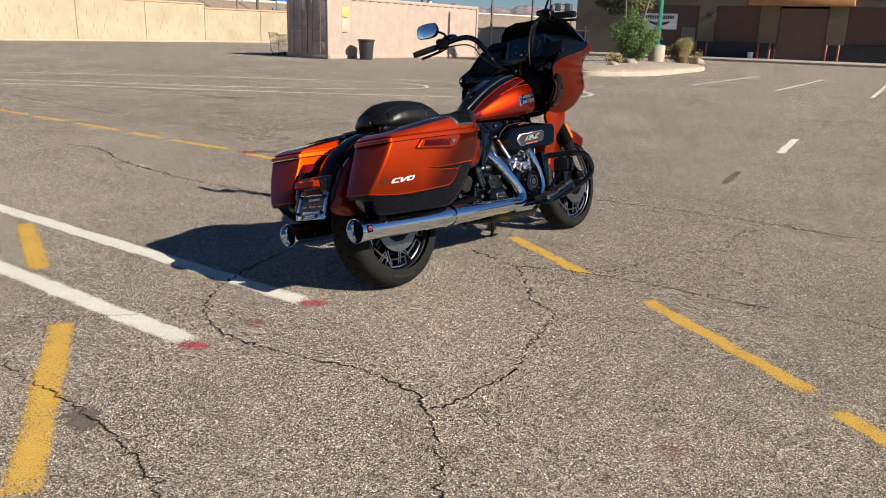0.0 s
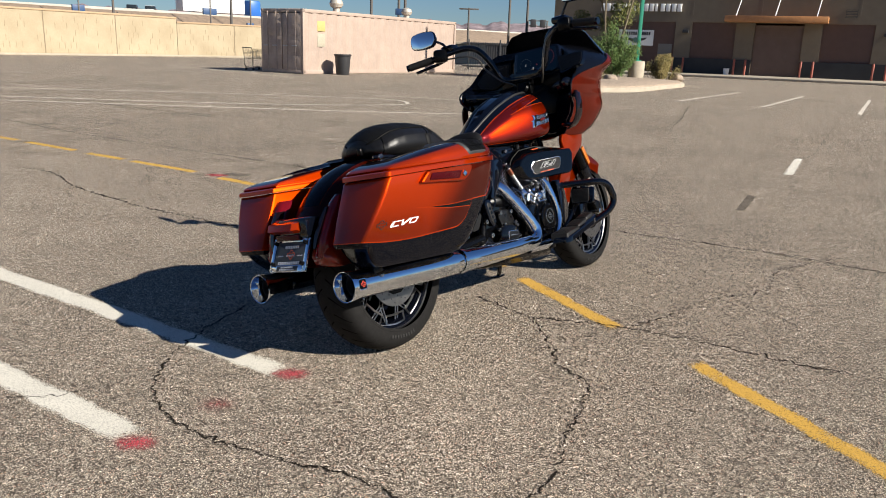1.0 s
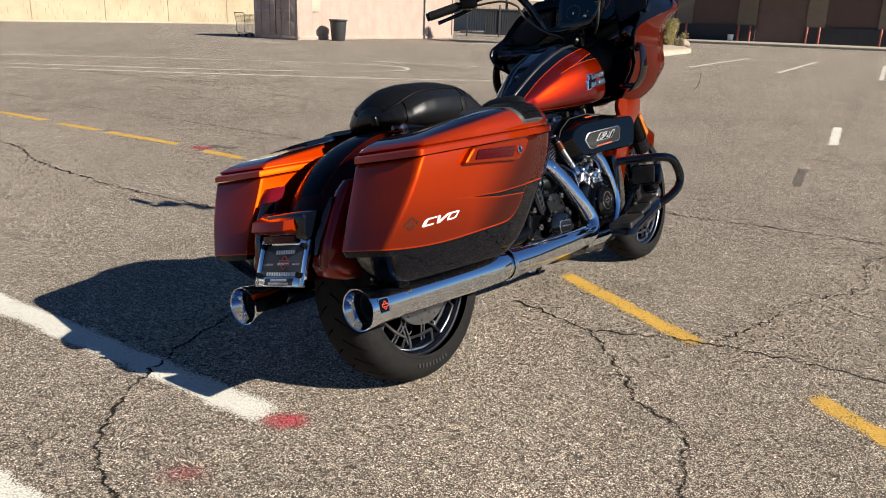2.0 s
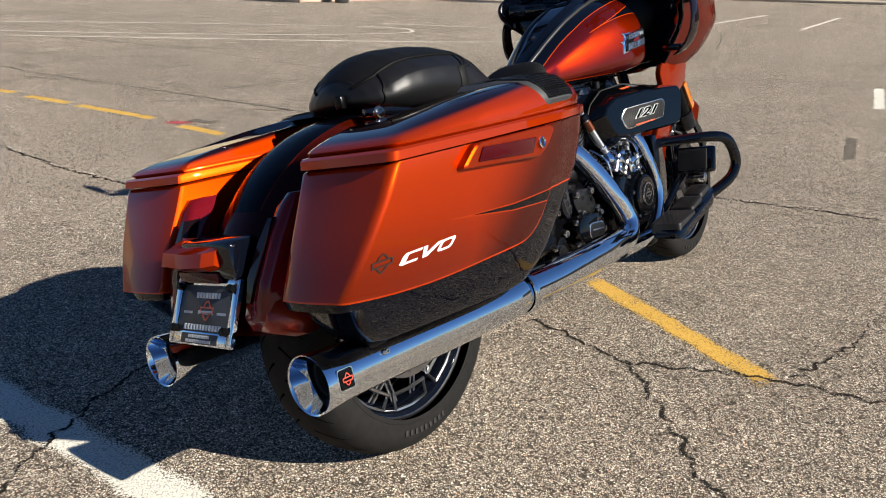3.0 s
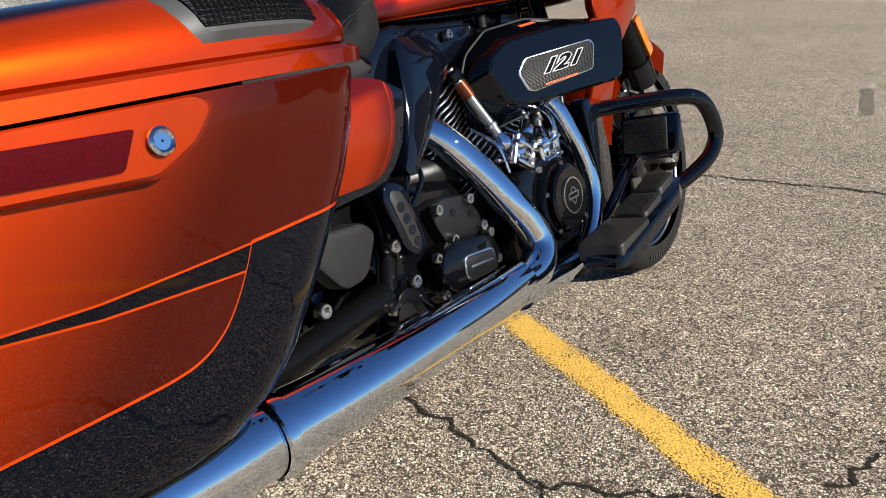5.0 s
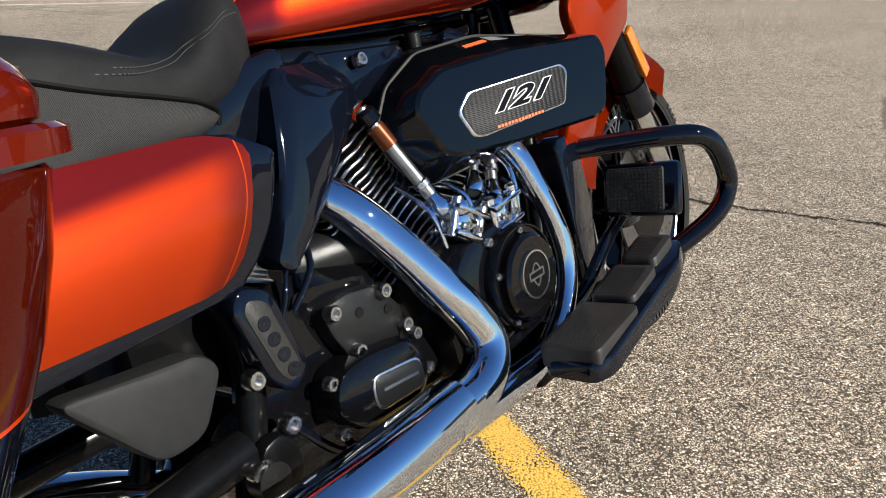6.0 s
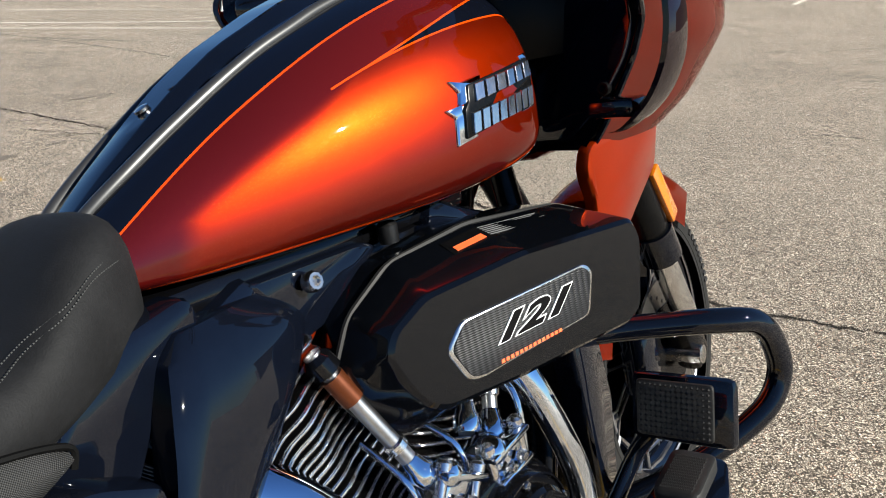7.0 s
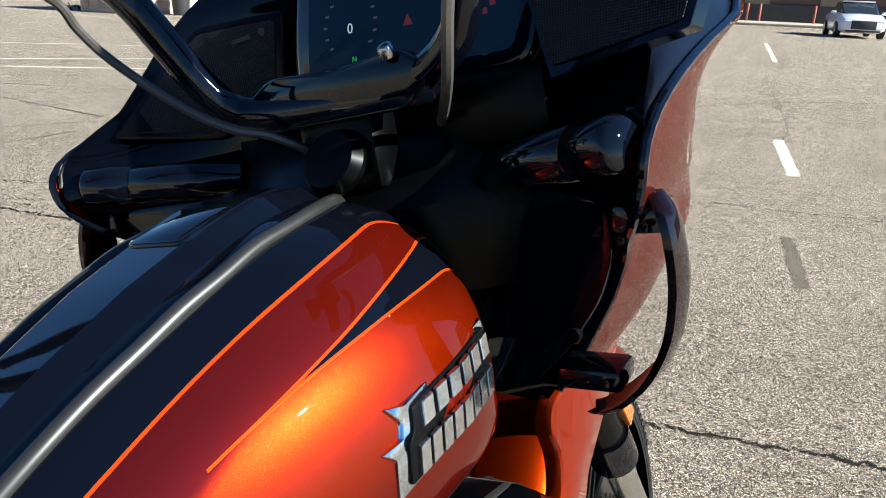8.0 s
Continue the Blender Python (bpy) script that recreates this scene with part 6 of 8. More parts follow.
    if s > 0:
        a, h = 0.052, 0.021
        strokes = [[(-0.07, -h), (-0.07 + 0.045, -h), (-0.07 + 0.045, -h + 0.008), (-0.062, -h + 0.008), (-0.062, h - 0.008), (-0.025, h - 0.008), (-0.025, h), (-0.072, h), (-0.078, h - 0.008), (-0.078, -h + 0.006)],
                   [(-0.022, h), (-0.010, h), (-0.002, -h + 0.014), (0.022, h), (0.038, h), (0.006, -h), (-0.008, -h)]]
        for st in strokes:
            bm = bmesh.new()
            vs = [bm.verts.new(dec(u + 0.01, v, 0.0012)) for u, v in st]
            f = bm.faces.new(vs)
            r2 = bmesh.ops.extrude_face_region(bm, geom=[f])
            bmesh.ops.translate(bm, verts=[g for g in r2["geom"] if isinstance(g, bmesh.types.BMVert)], vec=(0.0008 * s, 0, 0))
            bp("decal_stroke", bm, WHITE_INK, body, smooth=False)
        ro, ri = rounded([(0.035, -h), (0.082, -h), (0.082, h), (0.035, h)], 0.012), rounded([(0.043, -h + 0.008), (0.074, -h + 0.008), (0.074, h - 0.008), (0.043, h - 0.008)], 0.008)
        bm = loft([[dec(u + 0.01, v, 0.001) for u, v in ro], [dec(u + 0.01, v, 0.002) for u, v in ro], [dec(u + 0.01, v, 0.002) for u, v in ri], [dec(u + 0.01, v, 0.001) for u, v in ri]], False, loop=True)
        bp("decal_stroke", bm, WHITE_INK, body, smooth=False)
    shield(lambda u, v, d: (s * (bag_outer(-0.372 + u * 1.08, 0.562 + v * 0.82) + d), -0.372 + u * 1.08, 0.562 + v * 0.82), 0.021, 0.0016, pbr("black_decal", (0.01, 0.008, 0.008), 0.5), body)
    # support bracket below
    bp("bag_bracket", rbox((s * 0.27, -0.30, 0.40), (0.03, 0.05, 0.12), 0.008), SATIN)
    for y in (-0.27, -0.23):
        bolt((s * 0.285, y, 0.355), (s, 0, 0), 0.007, 0.01)
    return body


saddlebag(1)
saddlebag(-1).location.x = 0.04


# ---- exhaust ----
def muffler(s):
    a, b = Vector((s * 0.242, -0.447, 0.356)), Vector((s * 0.258, 0.215, 0.322))
    d = (b - a).normalized()
    L = (b - a).length
    prof = [(0.042, 0.045), (0.044, 0.036), (0.0565, 0.0), (0.0595, -0.002), (0.0605, 0.004), (0.0565, 0.05), (0.0545, 0.11), (0.0545, L * 0.75), (0.053, L * 0.9), (0.050, L), (0.046, L + 0.01)]
    prof = [(r * 0.955, h) for r, h in prof]
    m = bp("muffler", lathe(prof, a, d, 48), CHROME, None, "polished chrome slip-on muffler with a flared tip", angle=28)
    bp("muffler_core", lathe([(0.0425, 0.044), (0.036, 0.047), (0.035, 0.13), (0.0005, 0.135)], a, d, 32), pbr("sooty_bore", (0.006, 0.006, 0.006), 0.9), m)
    out = Vector((s, 0, 0.1))
    out = (out - d * out.dot(d)).normalized()
    v = d.cross(out) * s
    def on_can(u, w, h):
        ang = w * 0.68 / 0.056
        return a + d * (0.040 + u * 0.68) + (out * math.cos(ang) + v * math.sin(ang)) * (0.053 + h)
    bp("badge_frame", slab([(-0.028, -0.03), (0.028, -0.03), (0.028, 0.03), (-0.028, 0.03)], on_can, -0.004, 0.006, 0.002, 0.008), CHROME, m)
    bp("badge_plate", slab([(-0.023, -0.025), (0.023, -0.025), (0.023, 0.025), (-0.023, 0.025)], on_can, 0.0, 0.0072, 0.001, 0.005), SATIN, m)
    shield(lambda u, w, h: on_can(u * 1, w, 0.0068 + h), 0.016, 0.0014, pbr("red_emblem_paint", (0.5, 0.04, 0.02), 0.4), m)
    bolt(a + d * 0.15 + (out * 0.9 - v * 0.3).normalized() * 0.053, out, 0.006, 0.008, m)
    return m


muffler(1)
muffler(-1)
bp("muffler_clamp", lathe([(0.049, -0.012), (0.0535, -0.01), (0.0545, 0), (0.0535, 0.01), (0.049, 0.012)], (0.2585, 0.222, 0.3215), (0.02, 1, -0.05), 40), CHROME)
bp("exhaust_pipe_shield", tube([(0.2585, 0.225, 0.3215), (0.256, 0.40, 0.312), (0.243, 0.60, 0.303), (0.232, 0.72, 0.297), (0.215, 0.84, 0.292)], [0.050, 0.047, 0.043, 0.042, 0.040], 28, 6), CHROME, None, "chrome heat shield over the pipe")
bp("rear_header", tube([(0.06, 0.785, 0.625), (0.11, 0.824, 0.580), (0.145, 0.868, 0.510), (0.175, 0.912, 0.43), (0.188, 0.945, 0.375), (0.195, 0.958, 0.335), (0.203, 0.938, 0.303), (0.212, 0.885, 0.287), (0.222, 0.80, 0.290)], [0.029, 0.030, 0.031, 0.032, 0.033, 0.034, 0.035, 0.037, 0.04], 24, 7), CHROME, None, "chrome rear header heat shield", angle=60)
bp("front_header", tube([(0.10, 1.115, 0.63), (0.160, 1.148, 0.585), (0.186, 1.172, 0.505), (0.200, 1.192, 0.42), (0.204, 1.190, 0.36), (0.204, 1.166, 0.308), (0.206, 1.12, 0.272), (0.210, 1.06, 0.256), (0.222, 0.83, 0.270)], [0.017, 0.018, 0.018, 0.0175, 0.0175, 0.018, 0.020, 0.024, 0.028], 20, 7), CHROME, None, "chrome front header heat shield", angle=60)
for s in (-1,):
    bp("left_pipe", tube([(-0.10, 0.60, 0.24), (-0.20, 0.45, 0.29), (-0.25, 0.215, 0.322)], [0.03, 0.036, 0.046], 20, 5), CHROME)

# ---- engine ----
bp("crankcase", loft([[(x, y, z) for y, z in rounded([(0.74 + t, 0.20 + t), (1.22 - t, 0.17 + t), (1.25 - t, 0.33), (1.18 - t, 0.44 - t), (0.80 + t, 0.45 - t), (0.70 + t, 0.36)], 0.03)] for x, t in ((-0.15, 0.03), (-0.13, 0.0), (0.11, 0.0), (0.135, 0.025))]), ENGINE_BLACK, angle=30)
bp("cam_cover", loft([[(x, 1.06 + (y - 1.06) * k, 0.36 + (z - 0.36) * k) for y, z in rounded([(0.93, 0.28), (1.04, 0.22), (1.15, 0.25), (1.20, 0.36), (1.17, 0.45), (1.06, 0.49), (0.95, 0.47), (0.91, 0.38)], 0.04)] for x, k in ((0.12, 1.0), (0.165, 1.0), (0.18, 0.95), (0.184, 0.85))]), ENGINE_BLACK, angle=30)
cov = bp("timer_cover", lathe([(0.085, 0.175), (0.085, 0.195), (0.080, 0.203), (0.078, 0.203), (0.077, 0.199), (0.068, 0.199), (0.067, 0.212), (0.062, 0.217), (0.0005, 0.218)], (0.0, 1.078, 0.390), (1, 0, 0), 48), ENGINE_BLACK, None, "round black timer cover")
bp("cover_badge", lathe([(0.034, 0.2165), (0.034, 0.2205), (0.0005, 0.2205)], (0, 1.078, 0.394), (1, 0, 0), 36), SATIN, cov)
bp("badge_ring", lathe([(0.034, 0.218), (0.0345, 0.2215), (0.0375, 0.2215), (0.038, 0.217)], (0, 1.078, 0.394), (1, 0, 0), 36), BRIGHT, cov)
shield(lambda u, v, d: (0.2205 + d, 1.078 + u, 0.394 + v), 0.019, 0.0015, MACHINED, cov)
for k in range(5):
    a = 2 * math.pi * k / 5 + 0.3
    bolt((0.2, 1.078 + 0.073 * math.cos(a), 0.390 + 0.073 * math.sin(a)), (1, 0, 0), 0.006, 0.006, cov)


def cylinder(lean, base, finish):
    """A finned barrel with head and rocker box, leaning by some degrees towards the front."""
    m = Matrix.Translation(base) @ Matrix.Rotation(radians(-lean), 4, "X")
    bar = bmesh.new()
    lathe([(0.062, 0.02), (0.062, 0.36)], (0, 0, 0), (0, 0, 1), 24, bar, True)
    bmesh.ops.transform(bar, matrix=m, verts=bar.verts)
    cyl = bp("cylinder", bar, SATIN)
    for k in range(22):
        h = 0.085 + 0.0128 * k
        w, l = (0.106 + 0.009 * math.sin(k * 0.45)), 0.086 + 0.006 * math.sin(k * 0.3)
        o = rounded([(-w, -l), (w * 0.97, -l), (w, -l * 0.42), (w * 0.93, -l * 0.12), (w * 0.99, l * 0.24), (w * 0.93, l * 0.55), (w * 0.95, l), (-w, l)], 0.012, 3)
        bm = loft([[(u * q, v * q, h + dh) for u, v in o] for q, dh in ((0.985, 0.0), (1.0, 0.0014), (1.0, 0.0036), (0.985, 0.005))])
        bmesh.ops.transform(bm, matrix=m, verts=bm.verts)
        bp("fin", bm, SATIN, cyl, angle=30)
        bm = loft([[(u * q, v * q, h + dh) for u, v in o] for q, dh in ((0.985, 0.0), (1.004, 0.0012), (1.008, 0.0025), (1.004, 0.0038), (0.985, 0.005))], False)
        bmesh.ops.transform(bm, matrix=m, verts=bm.verts)
        bp("fin_edge", bm, BRIGHT, cyl)
    bm = rbox((0, 0, 0.395), (0.20, 0.165, 0.05), 0.016)
    bmesh.ops.transform(bm, matrix=m, verts=bm.verts)
    bp("cylinder_head", bm, GLOSS, cyl)
    bm = rbox((0, 0, 0.432), (0.18, 0.15, 0.04), 0.016)
    bmesh.ops.transform(bm, matrix=m, verts=bm.verts)
    bp("rocker_box", bm, GLOSS, cyl)
    return cyl


cylinder(-24, (0.0, 0.985, 0.34), 1)
cylinder(22, (0.0, 1.045, 0.34), 1)
# push-rod tubes and lifter blocks
ROD = (Vector((0.157, 0.974, 0.522)), Vector((0.110, 0.900, 0.690)))
for p, q in (ROD, (Vector((0.155, 1.094, 0.505)), Vector((0.118, 1.165, 0.625))), (Vector((0.145, 1.062, 0.528)), Vector((0.115, 1.122, 0.61)))):
    rod = bp("push_rod_tube", tube([p, q], 0.0092, 16, 1), MACHINED)
    bp("rod_collar", lathe([(0.0135, 0.0), (0.0165, 0.006), (0.0165, 0.016), (0.0125, 0.024), (0.0105, 0.034), (0.0095, 0.036)], p, q - p, 18), CHROME, rod)
    bp("rod_ring", lathe([(0.0095, 0.050), (0.0125, 0.052), (0.0125, 0.060), (0.0095, 0.062)], p, q - p, 18), BRIGHT, rod)
bp("bronze_sleeve", tube([ROD[0].lerp(ROD[1], 0.66), ROD[0].lerp(ROD[1], 0.84)], 0.0125, 16, 1), COPPER)
bp("sleeve_cap", lathe([(0.0115, 0.0), (0.0165, 0.003), (0.0165, 0.018), (0.011, 0.024), (0.001, 0.024)], ROD[0].lerp(ROD[1], 0.86), ROD[1] - ROD[0], 18), ENGINE_BLACK)
for c, rz in (((0.158, 0.992, 0.498), -30), ((0.158, 1.088, 0.490), 6)):
    m = Matrix.Rotation(radians(rz), 3, "X")
    c = Vector(c)
    lb = bp("lifter_block", rbox(c, (0.046, 0.050, 0.046), 0.007, m), CHROME, None, "bright lifter block with a bolted flange")
    for h, w in ((0.020, 0.074), (-0.016, 0.066)):
        bp("lifter_flange", rbox(c + m @ Vector((0.004, 0, h)), (0.056, w, 0.009), 0.003, m), CHROME, lb)
    for e in (-1, 1):
        bp("flange_stud", lathe([(0.0065, -0.022), (0.0065, 0.024), (0.009, 0.025), (0.009, 0.033), (0.006, 0.036), (0.001, 0.036)], c + m @ Vector((0.018, e * 0.030, 0)), m @ Vector((0, 0, 1)), 10), BRIGHT, lb)
        bolt(c + m @ Vector((0.026, e * 0.012, -0.004)), (1, 0, 0), 0.006, 0.010, lb)
    bp("lifter_boss", lathe([(0.017, 0.0), (0.019, 0.004), (0.017, 0.014), (0.010, 0.020), (0.001, 0.020)], c + m @ Vector((0.012, -0.018, 0.016)), m @ Vector((0.3, -0.25, 0.9)), 18), CHROME, lb)
# fine pipes and brackets in the valley between the cylinders
bp("valley_bracket", slab([(0.985, 0.455), (1.03, 0.470), (1.10, 0.468), (1.135, 0.452), (1.12, 0.440), (1.0, 0.440)], lambda u, v, d: (d, u, v), 0.12, 0.150, 0.004, 0.008), ENGINE_BLACK)
for pts, r in ((((0.10, 0.945, 0.57), (0.150, 0.950, 0.53), (0.158, 0.960, 0.475)), 0.004), (((0.12, 1.02, 0.56), (0.155, 1.03, 0.53), (0.160, 1.04, 0.47)), 0.0045), (((0.10, 1.14, 0.60), (0.165, 1.135, 0.55), (0.172, 1.13, 0.47)), 0.0045)):
    bp("oil_line", tube(pts, r, 10, 6), CHROME)
bolt((0.184, 1.02, 0.462), (1, 0, 0), 0.008, 0.008)
bolt((0.184, 0.955, 0.40), (1, 0, 0), 0.007, 0.008)
bolt((0.184, 1.14, 0.29), (1, 0, 0), 0.007, 0.008)

# gearbox side
bp("gearbox", loft([[(x, y, z) for y, z in rounded([(0.60 + t, 0.24 + t), (0.84 - t, 0.22 + t), (0.90 - t, 0.40), (0.86 - t, 0.50 - t), (0.68 + t, 0.52 - t), (0.60 + t, 0.42)], 0.03)] for x, t in ((-0.14, 0.03), (-0.12, 0), (0.10, 0), (0.118, 0.02))]), ENGINE_BLACK, angle=30)
gp = bp("gearbox_plate", slab([(0.725, 0.468), (0.768, 0.476), (0.828, 0.468), (0.866, 0.420), (0.856, 0.385), (0.805, 0.392), (0.758, 0.388), (0.735, 0.43)], lambda u, v, d: (d, u, v), 0.11, 0.142, 0.006, 0.014), WRINKLE, None, "wrinkle-black gearbox side plate")
for u, v in ((0.738, 0.462), (0.83, 0.458), (0.856, 0.40), (0.765, 0.40)):
    bolt((0.140, u, v), (1, 0, 0), 0.0115, 0.014, gp)
for u, v in ((0.785, 0.445), (0.835, 0.43)):
    bp("plate_hole", lathe([(0.007, 0), (0.007, 0.002)], (0.1415, u, v), (1, 0, 0), 16, caps=True), COWL, gp)
tc = bp("gearbox_end_cover", slab([(0.705, 0.395), (0.765, 0.402), (0.845, 0.388), (0.872, 0.348), (0.852, 0.300), (0.735, 0.300), (0.690, 0.345)], lambda u, v, d: (d, u, v), 0.12, 0.170, 0.016, 0.03), ENGINE_BLACK, None, "gloss-black gearbox end cover")
bp("cover_ring", slab([(0.752, 0.372), (0.846, 0.362), (0.848, 0.318), (0.752, 0.322)], lambda u, v, d: (d, u, v), 0.168, 0.1725, 0.002, 0.018), BRIGHT, tc)
bp("cover_inlay", slab([(0.755, 0.369), (0.843, 0.359), (0.845, 0.321), (0.755, 0.325)], lambda u, v, d: (d, u, v), 0.168, 0.1737, 0.001, 0.016), WRINKLE, tc)
bp("name_bar", slab([(0.768, 0.3455), (0.834, 0.3395), (0.834, 0.3435), (0.768, 0.3495)], lambda u, v, d: (d, u, v), 0.172, 0.1745, 0.0003, 0), MACHINED, tc)
for u, v in ((0.702, 0.385), (0.862, 0.385), (0.702, 0.318), (0.872, 0.33)):
    bolt((0.150, u, v), (1, 0, 0), 0.010, 0.012, tc)
# starter, cables, hoses in the dark gap
bp("starter", lathe([(0.03, -0.06), (0.036, -0.05), (0.036, 0.09), (0.03, 0.1)], (0.07, 0.80, 0.515), (0.2, 1, 0), 20, caps=True), WRINKLE)
for pts, r in ((((0.11, 0.72, 0.56), (0.128, 0.69, 0.50), (0.12, 0.66, 0.44), (0.10, 0.65, 0.36)), 0.005), (((0.10, 0.76, 0.55), (0.13, 0.735, 0.52), (0.125, 0.70, 0.48)), 0.007), (((0.11, 0.66, 0.35), (0.13, 0.73, 0.27), (0.13, 0.85, 0.24)), 0.008), (((0.09, 0.88, 0.52), (0.12, 0.91, 0.47), (0.11, 0.93, 0.42)), 0.006), (((0.10, 1.20, 0.52), (0.14, 1.24, 0.45), (0.12, 1.26, 0.35)), 0.006)):
    bp("hose", tube(pts, r * 0.7, 10, 8), GLOSS)
# passenger peg arm, folded up
arm = bp("passenger_peg_arm", slab([(0.600, 0.548), (0.640, 0.535), (0.668, 0.430), (0.640, 0.405), (0.612, 0.430), (0.585, 0.525)], lambda u, v, d: (d, u, v), 0.145, 0.175, 0.008, 0.022), GLOSS, None, "gloss-black folded passenger peg arm")
bp("arm_recess", slab([(0.606, 0.532), (0.630, 0.524), (0.654, 0.437), (0.639, 0.420), (0.622, 0.438), (0.598, 0.518)], lambda u, v, d: (d, u, v), 0.165, 0.1765, 0.003, 0.014), RUBBER, arm)
for k in range(4):
    bp("arm_scallop", lathe([(0.0075, 0.0), (0.0085, 0.0014), (0.006, 0.0018), (0.001, 0.0008)], (0.1765, 0.619 + 0.0075 * k, 0.500 - 0.021 * k), (1, 0, 0), 18), GLOSS, arm)
for p in ((0.15, 0.60, 0.44), (0.15, 0.63, 0.37), (0.15, 0.575, 0.34), (0.16, 0.42, 0.40)):
    bolt(p, (1, 0, 0), 0.013, 0.016)
bp("exhaust_bracket", slab([(0.58, 0.36), (0.62, 0.37), (0.64, 0.32), (0.62, 0.285), (0.585, 0.30)], lambda u, v, d: (d, u, v), 0.14, 0.16, 0.005, 0.018), SATIN)
bp("brake_cylinder", lathe([(0.02, 0), (0.022, 0.004), (0.022, 0.03), (0.001, 0.032)], (0.14, 0.585, 0.325), (1, 0, 0), 24), WRINKLE)

# ---- side covers and mid panels ----
for s in (1, -1):
    tr = bp("side_trim", slab([(0.34, 0.712), (0.60, 0.711), (0.655, 0.702), (0.704, 0.676), (0.690, 0.635), (0.671, 0.595), (0.640, 0.560), (0.608, 0.538), (0.34, 0.526)], lambda u, v, d: (s * (d + 0.02 * (0.69 - u)), u, v), 0.13, 0.168, 0.010, 0.012), GLOSS, None, "gloss-black surround of the side cover")
    rows = []
    for z, y1 in ((0.5525, 0.556), (0.556, 0.580), (0.564, 0.597), (0.580, 0.614), (0.605, 0.630), (0.635, 0.642), (0.660, 0.650), (0.678, 0.655), (0.690, 0.650), (0.700, 0.636), (0.707, 0.612), (0.711, 0.585)):
        rows.append([(s * (0.172 + 0.02 * (0.69 - y) + 0.011 * (1 - ((z - 0.63) / 0.085) ** 2) + 0.006 * (1 - ((y - 0.48) / 0.18) ** 2)), y, z) for y in np.linspace(0.33, y1, 14)])
    bm = loft(rows, False, ring_closed=False)
    bmesh.ops.recalc_face_normals(bm, faces=bm.faces)
    bmesh.ops.solidify(bm, geom=bm.faces[:], thickness=0.006)
    bp("side_cover", bm, SIDE_PAINT, tr, "orange side cover with shading painted dark along its top", angle=45)
    bp("lower_panel", slab([(0.395, 0.512), (0.545, 0.498), (0.566, 0.475), (0.528, 0.412), (0.475, 0.408)], lambda u, v, d: (s * d, u, v), 0.13, 0.165, 0.008, 0.02), MATTE)
    # tall panel between seat and engine
    secs = []
    for z, y0, y1, xr, xf in spline(((0.536, 0.688, 0.708, 0.150, 0.147), (0.550, 0.676, 0.728, 0.151, 0.143), (0.575, 0.689, 0.762, 0.151, 0.138), (0.63, 0.711, 0.828, 0.149, 0.124), (0.668, 0.724, 0.872, 0.146, 0.114), (0.70, 0.733, 0.906, 0.142, 0.101), (0.722, 0.741, 0.918, 0.136, 0.094), (0.745, 0.752, 0.902, 0.126, 0.088), (0.762, 0.770, 0.872, 0.112, 0.084)), 4):
        at = lambda f, out: (s * (xr + (xf - xr) * f + out), y0 + (y1 - y0) * f, z)
        secs.append([(s * (xr - 0.04), y0, z), at(0.0, -0.006), at(0.06, 0.001), at(0.2, 0.003), at(0.4, 0.005), at(0.6, 0.006), at(0.8, 0.005), at(0.94, 0.002), at(1.0, -0.004), (s * (xf - 0.03), y1, z)])
    bp("mid_frame_panel", loft(secs), GLOSS, None, "gloss-black curved panel below the seat", angle=50)
    bp("seat_rail_cover", slab([(0.64, 0.70), (0.70, 0.77), (0.80, 0.79), (0.80, 0.745), (0.74, 0.70), (0.70, 0.64)], lambda u, v, d: (s * d, u, v), 0.05, 0.105, 0.01, 0.02), GLOSS)
bp("battery_box", rbox((0, 0.58, 0.55), (0.2, 0.16, 0.24), 0.02), SATIN)
bp("under_seat_tray", rbox((0, 0.40, 0.66), (0.22, 0.5, 0.1), 0.02), SATIN)

# ---- fuel tank ----
TANK = ((0.715, 0.045, 0.800, 0.820), (0.74, 0.066, 0.798, 0.848), (0.79, 0.090, 0.792, 0.886), (0.86, 0.115, 0.787, 0.931), (0.94, 0.142, 0.785, 0.978), (1.03, 0.169, 0.785, 1.015), (1.11, 0.188, 0.787, 1.040),
        (1.18, 0.195, 0.791, 1.051), (1.235, 0.192, 0.797, 1.048), (1.265, 0.180, 0.808, 1.036), (1.290, 0.155, 0.83, 1.015), (1.303, 0.11, 0.86, 0.99))


def tank_section(y, w, zb, zt, n=40):
    """A closed ring: flat base, bellied sides, rounded shoulders and a slight ridge."""
    zm = zb + (zt - zb) * 0.31
    pts = []
    for k in range(n):
        a = 2 * math.pi * k / n
        c, s = math.cos(a), math.sin(a)
        if s >= 0:
            x, z = w * math.copysign(abs(c) ** 0.72, c), zm + (zt - zm) * abs(s) ** 0.92
        else:
            x, z = w * math.copysign(abs(c) ** 0.42, c), zm - (zm - zb) * abs(s) ** 0.45
        pts.append((x, y, z))
    return pts


def tank_row(y):
    ys = [t[0] for t in TANK]
    return [float(np.interp(y, ys, [t[i] for t in TANK])) for i in (1, 2, 3)]


def tank_top(x, y):
    """Height of the tank's upper face at (x, y)."""
    w, zb, zt = tank_row(y)
    zm = zb + (zt - zb) * 0.31
    c = min(1.0, (abs(x) / w)) ** (1 / 0.72)
    return zm + (zt - zm) * math.sqrt(max(0.0, 1 - c * c)) ** 0.92


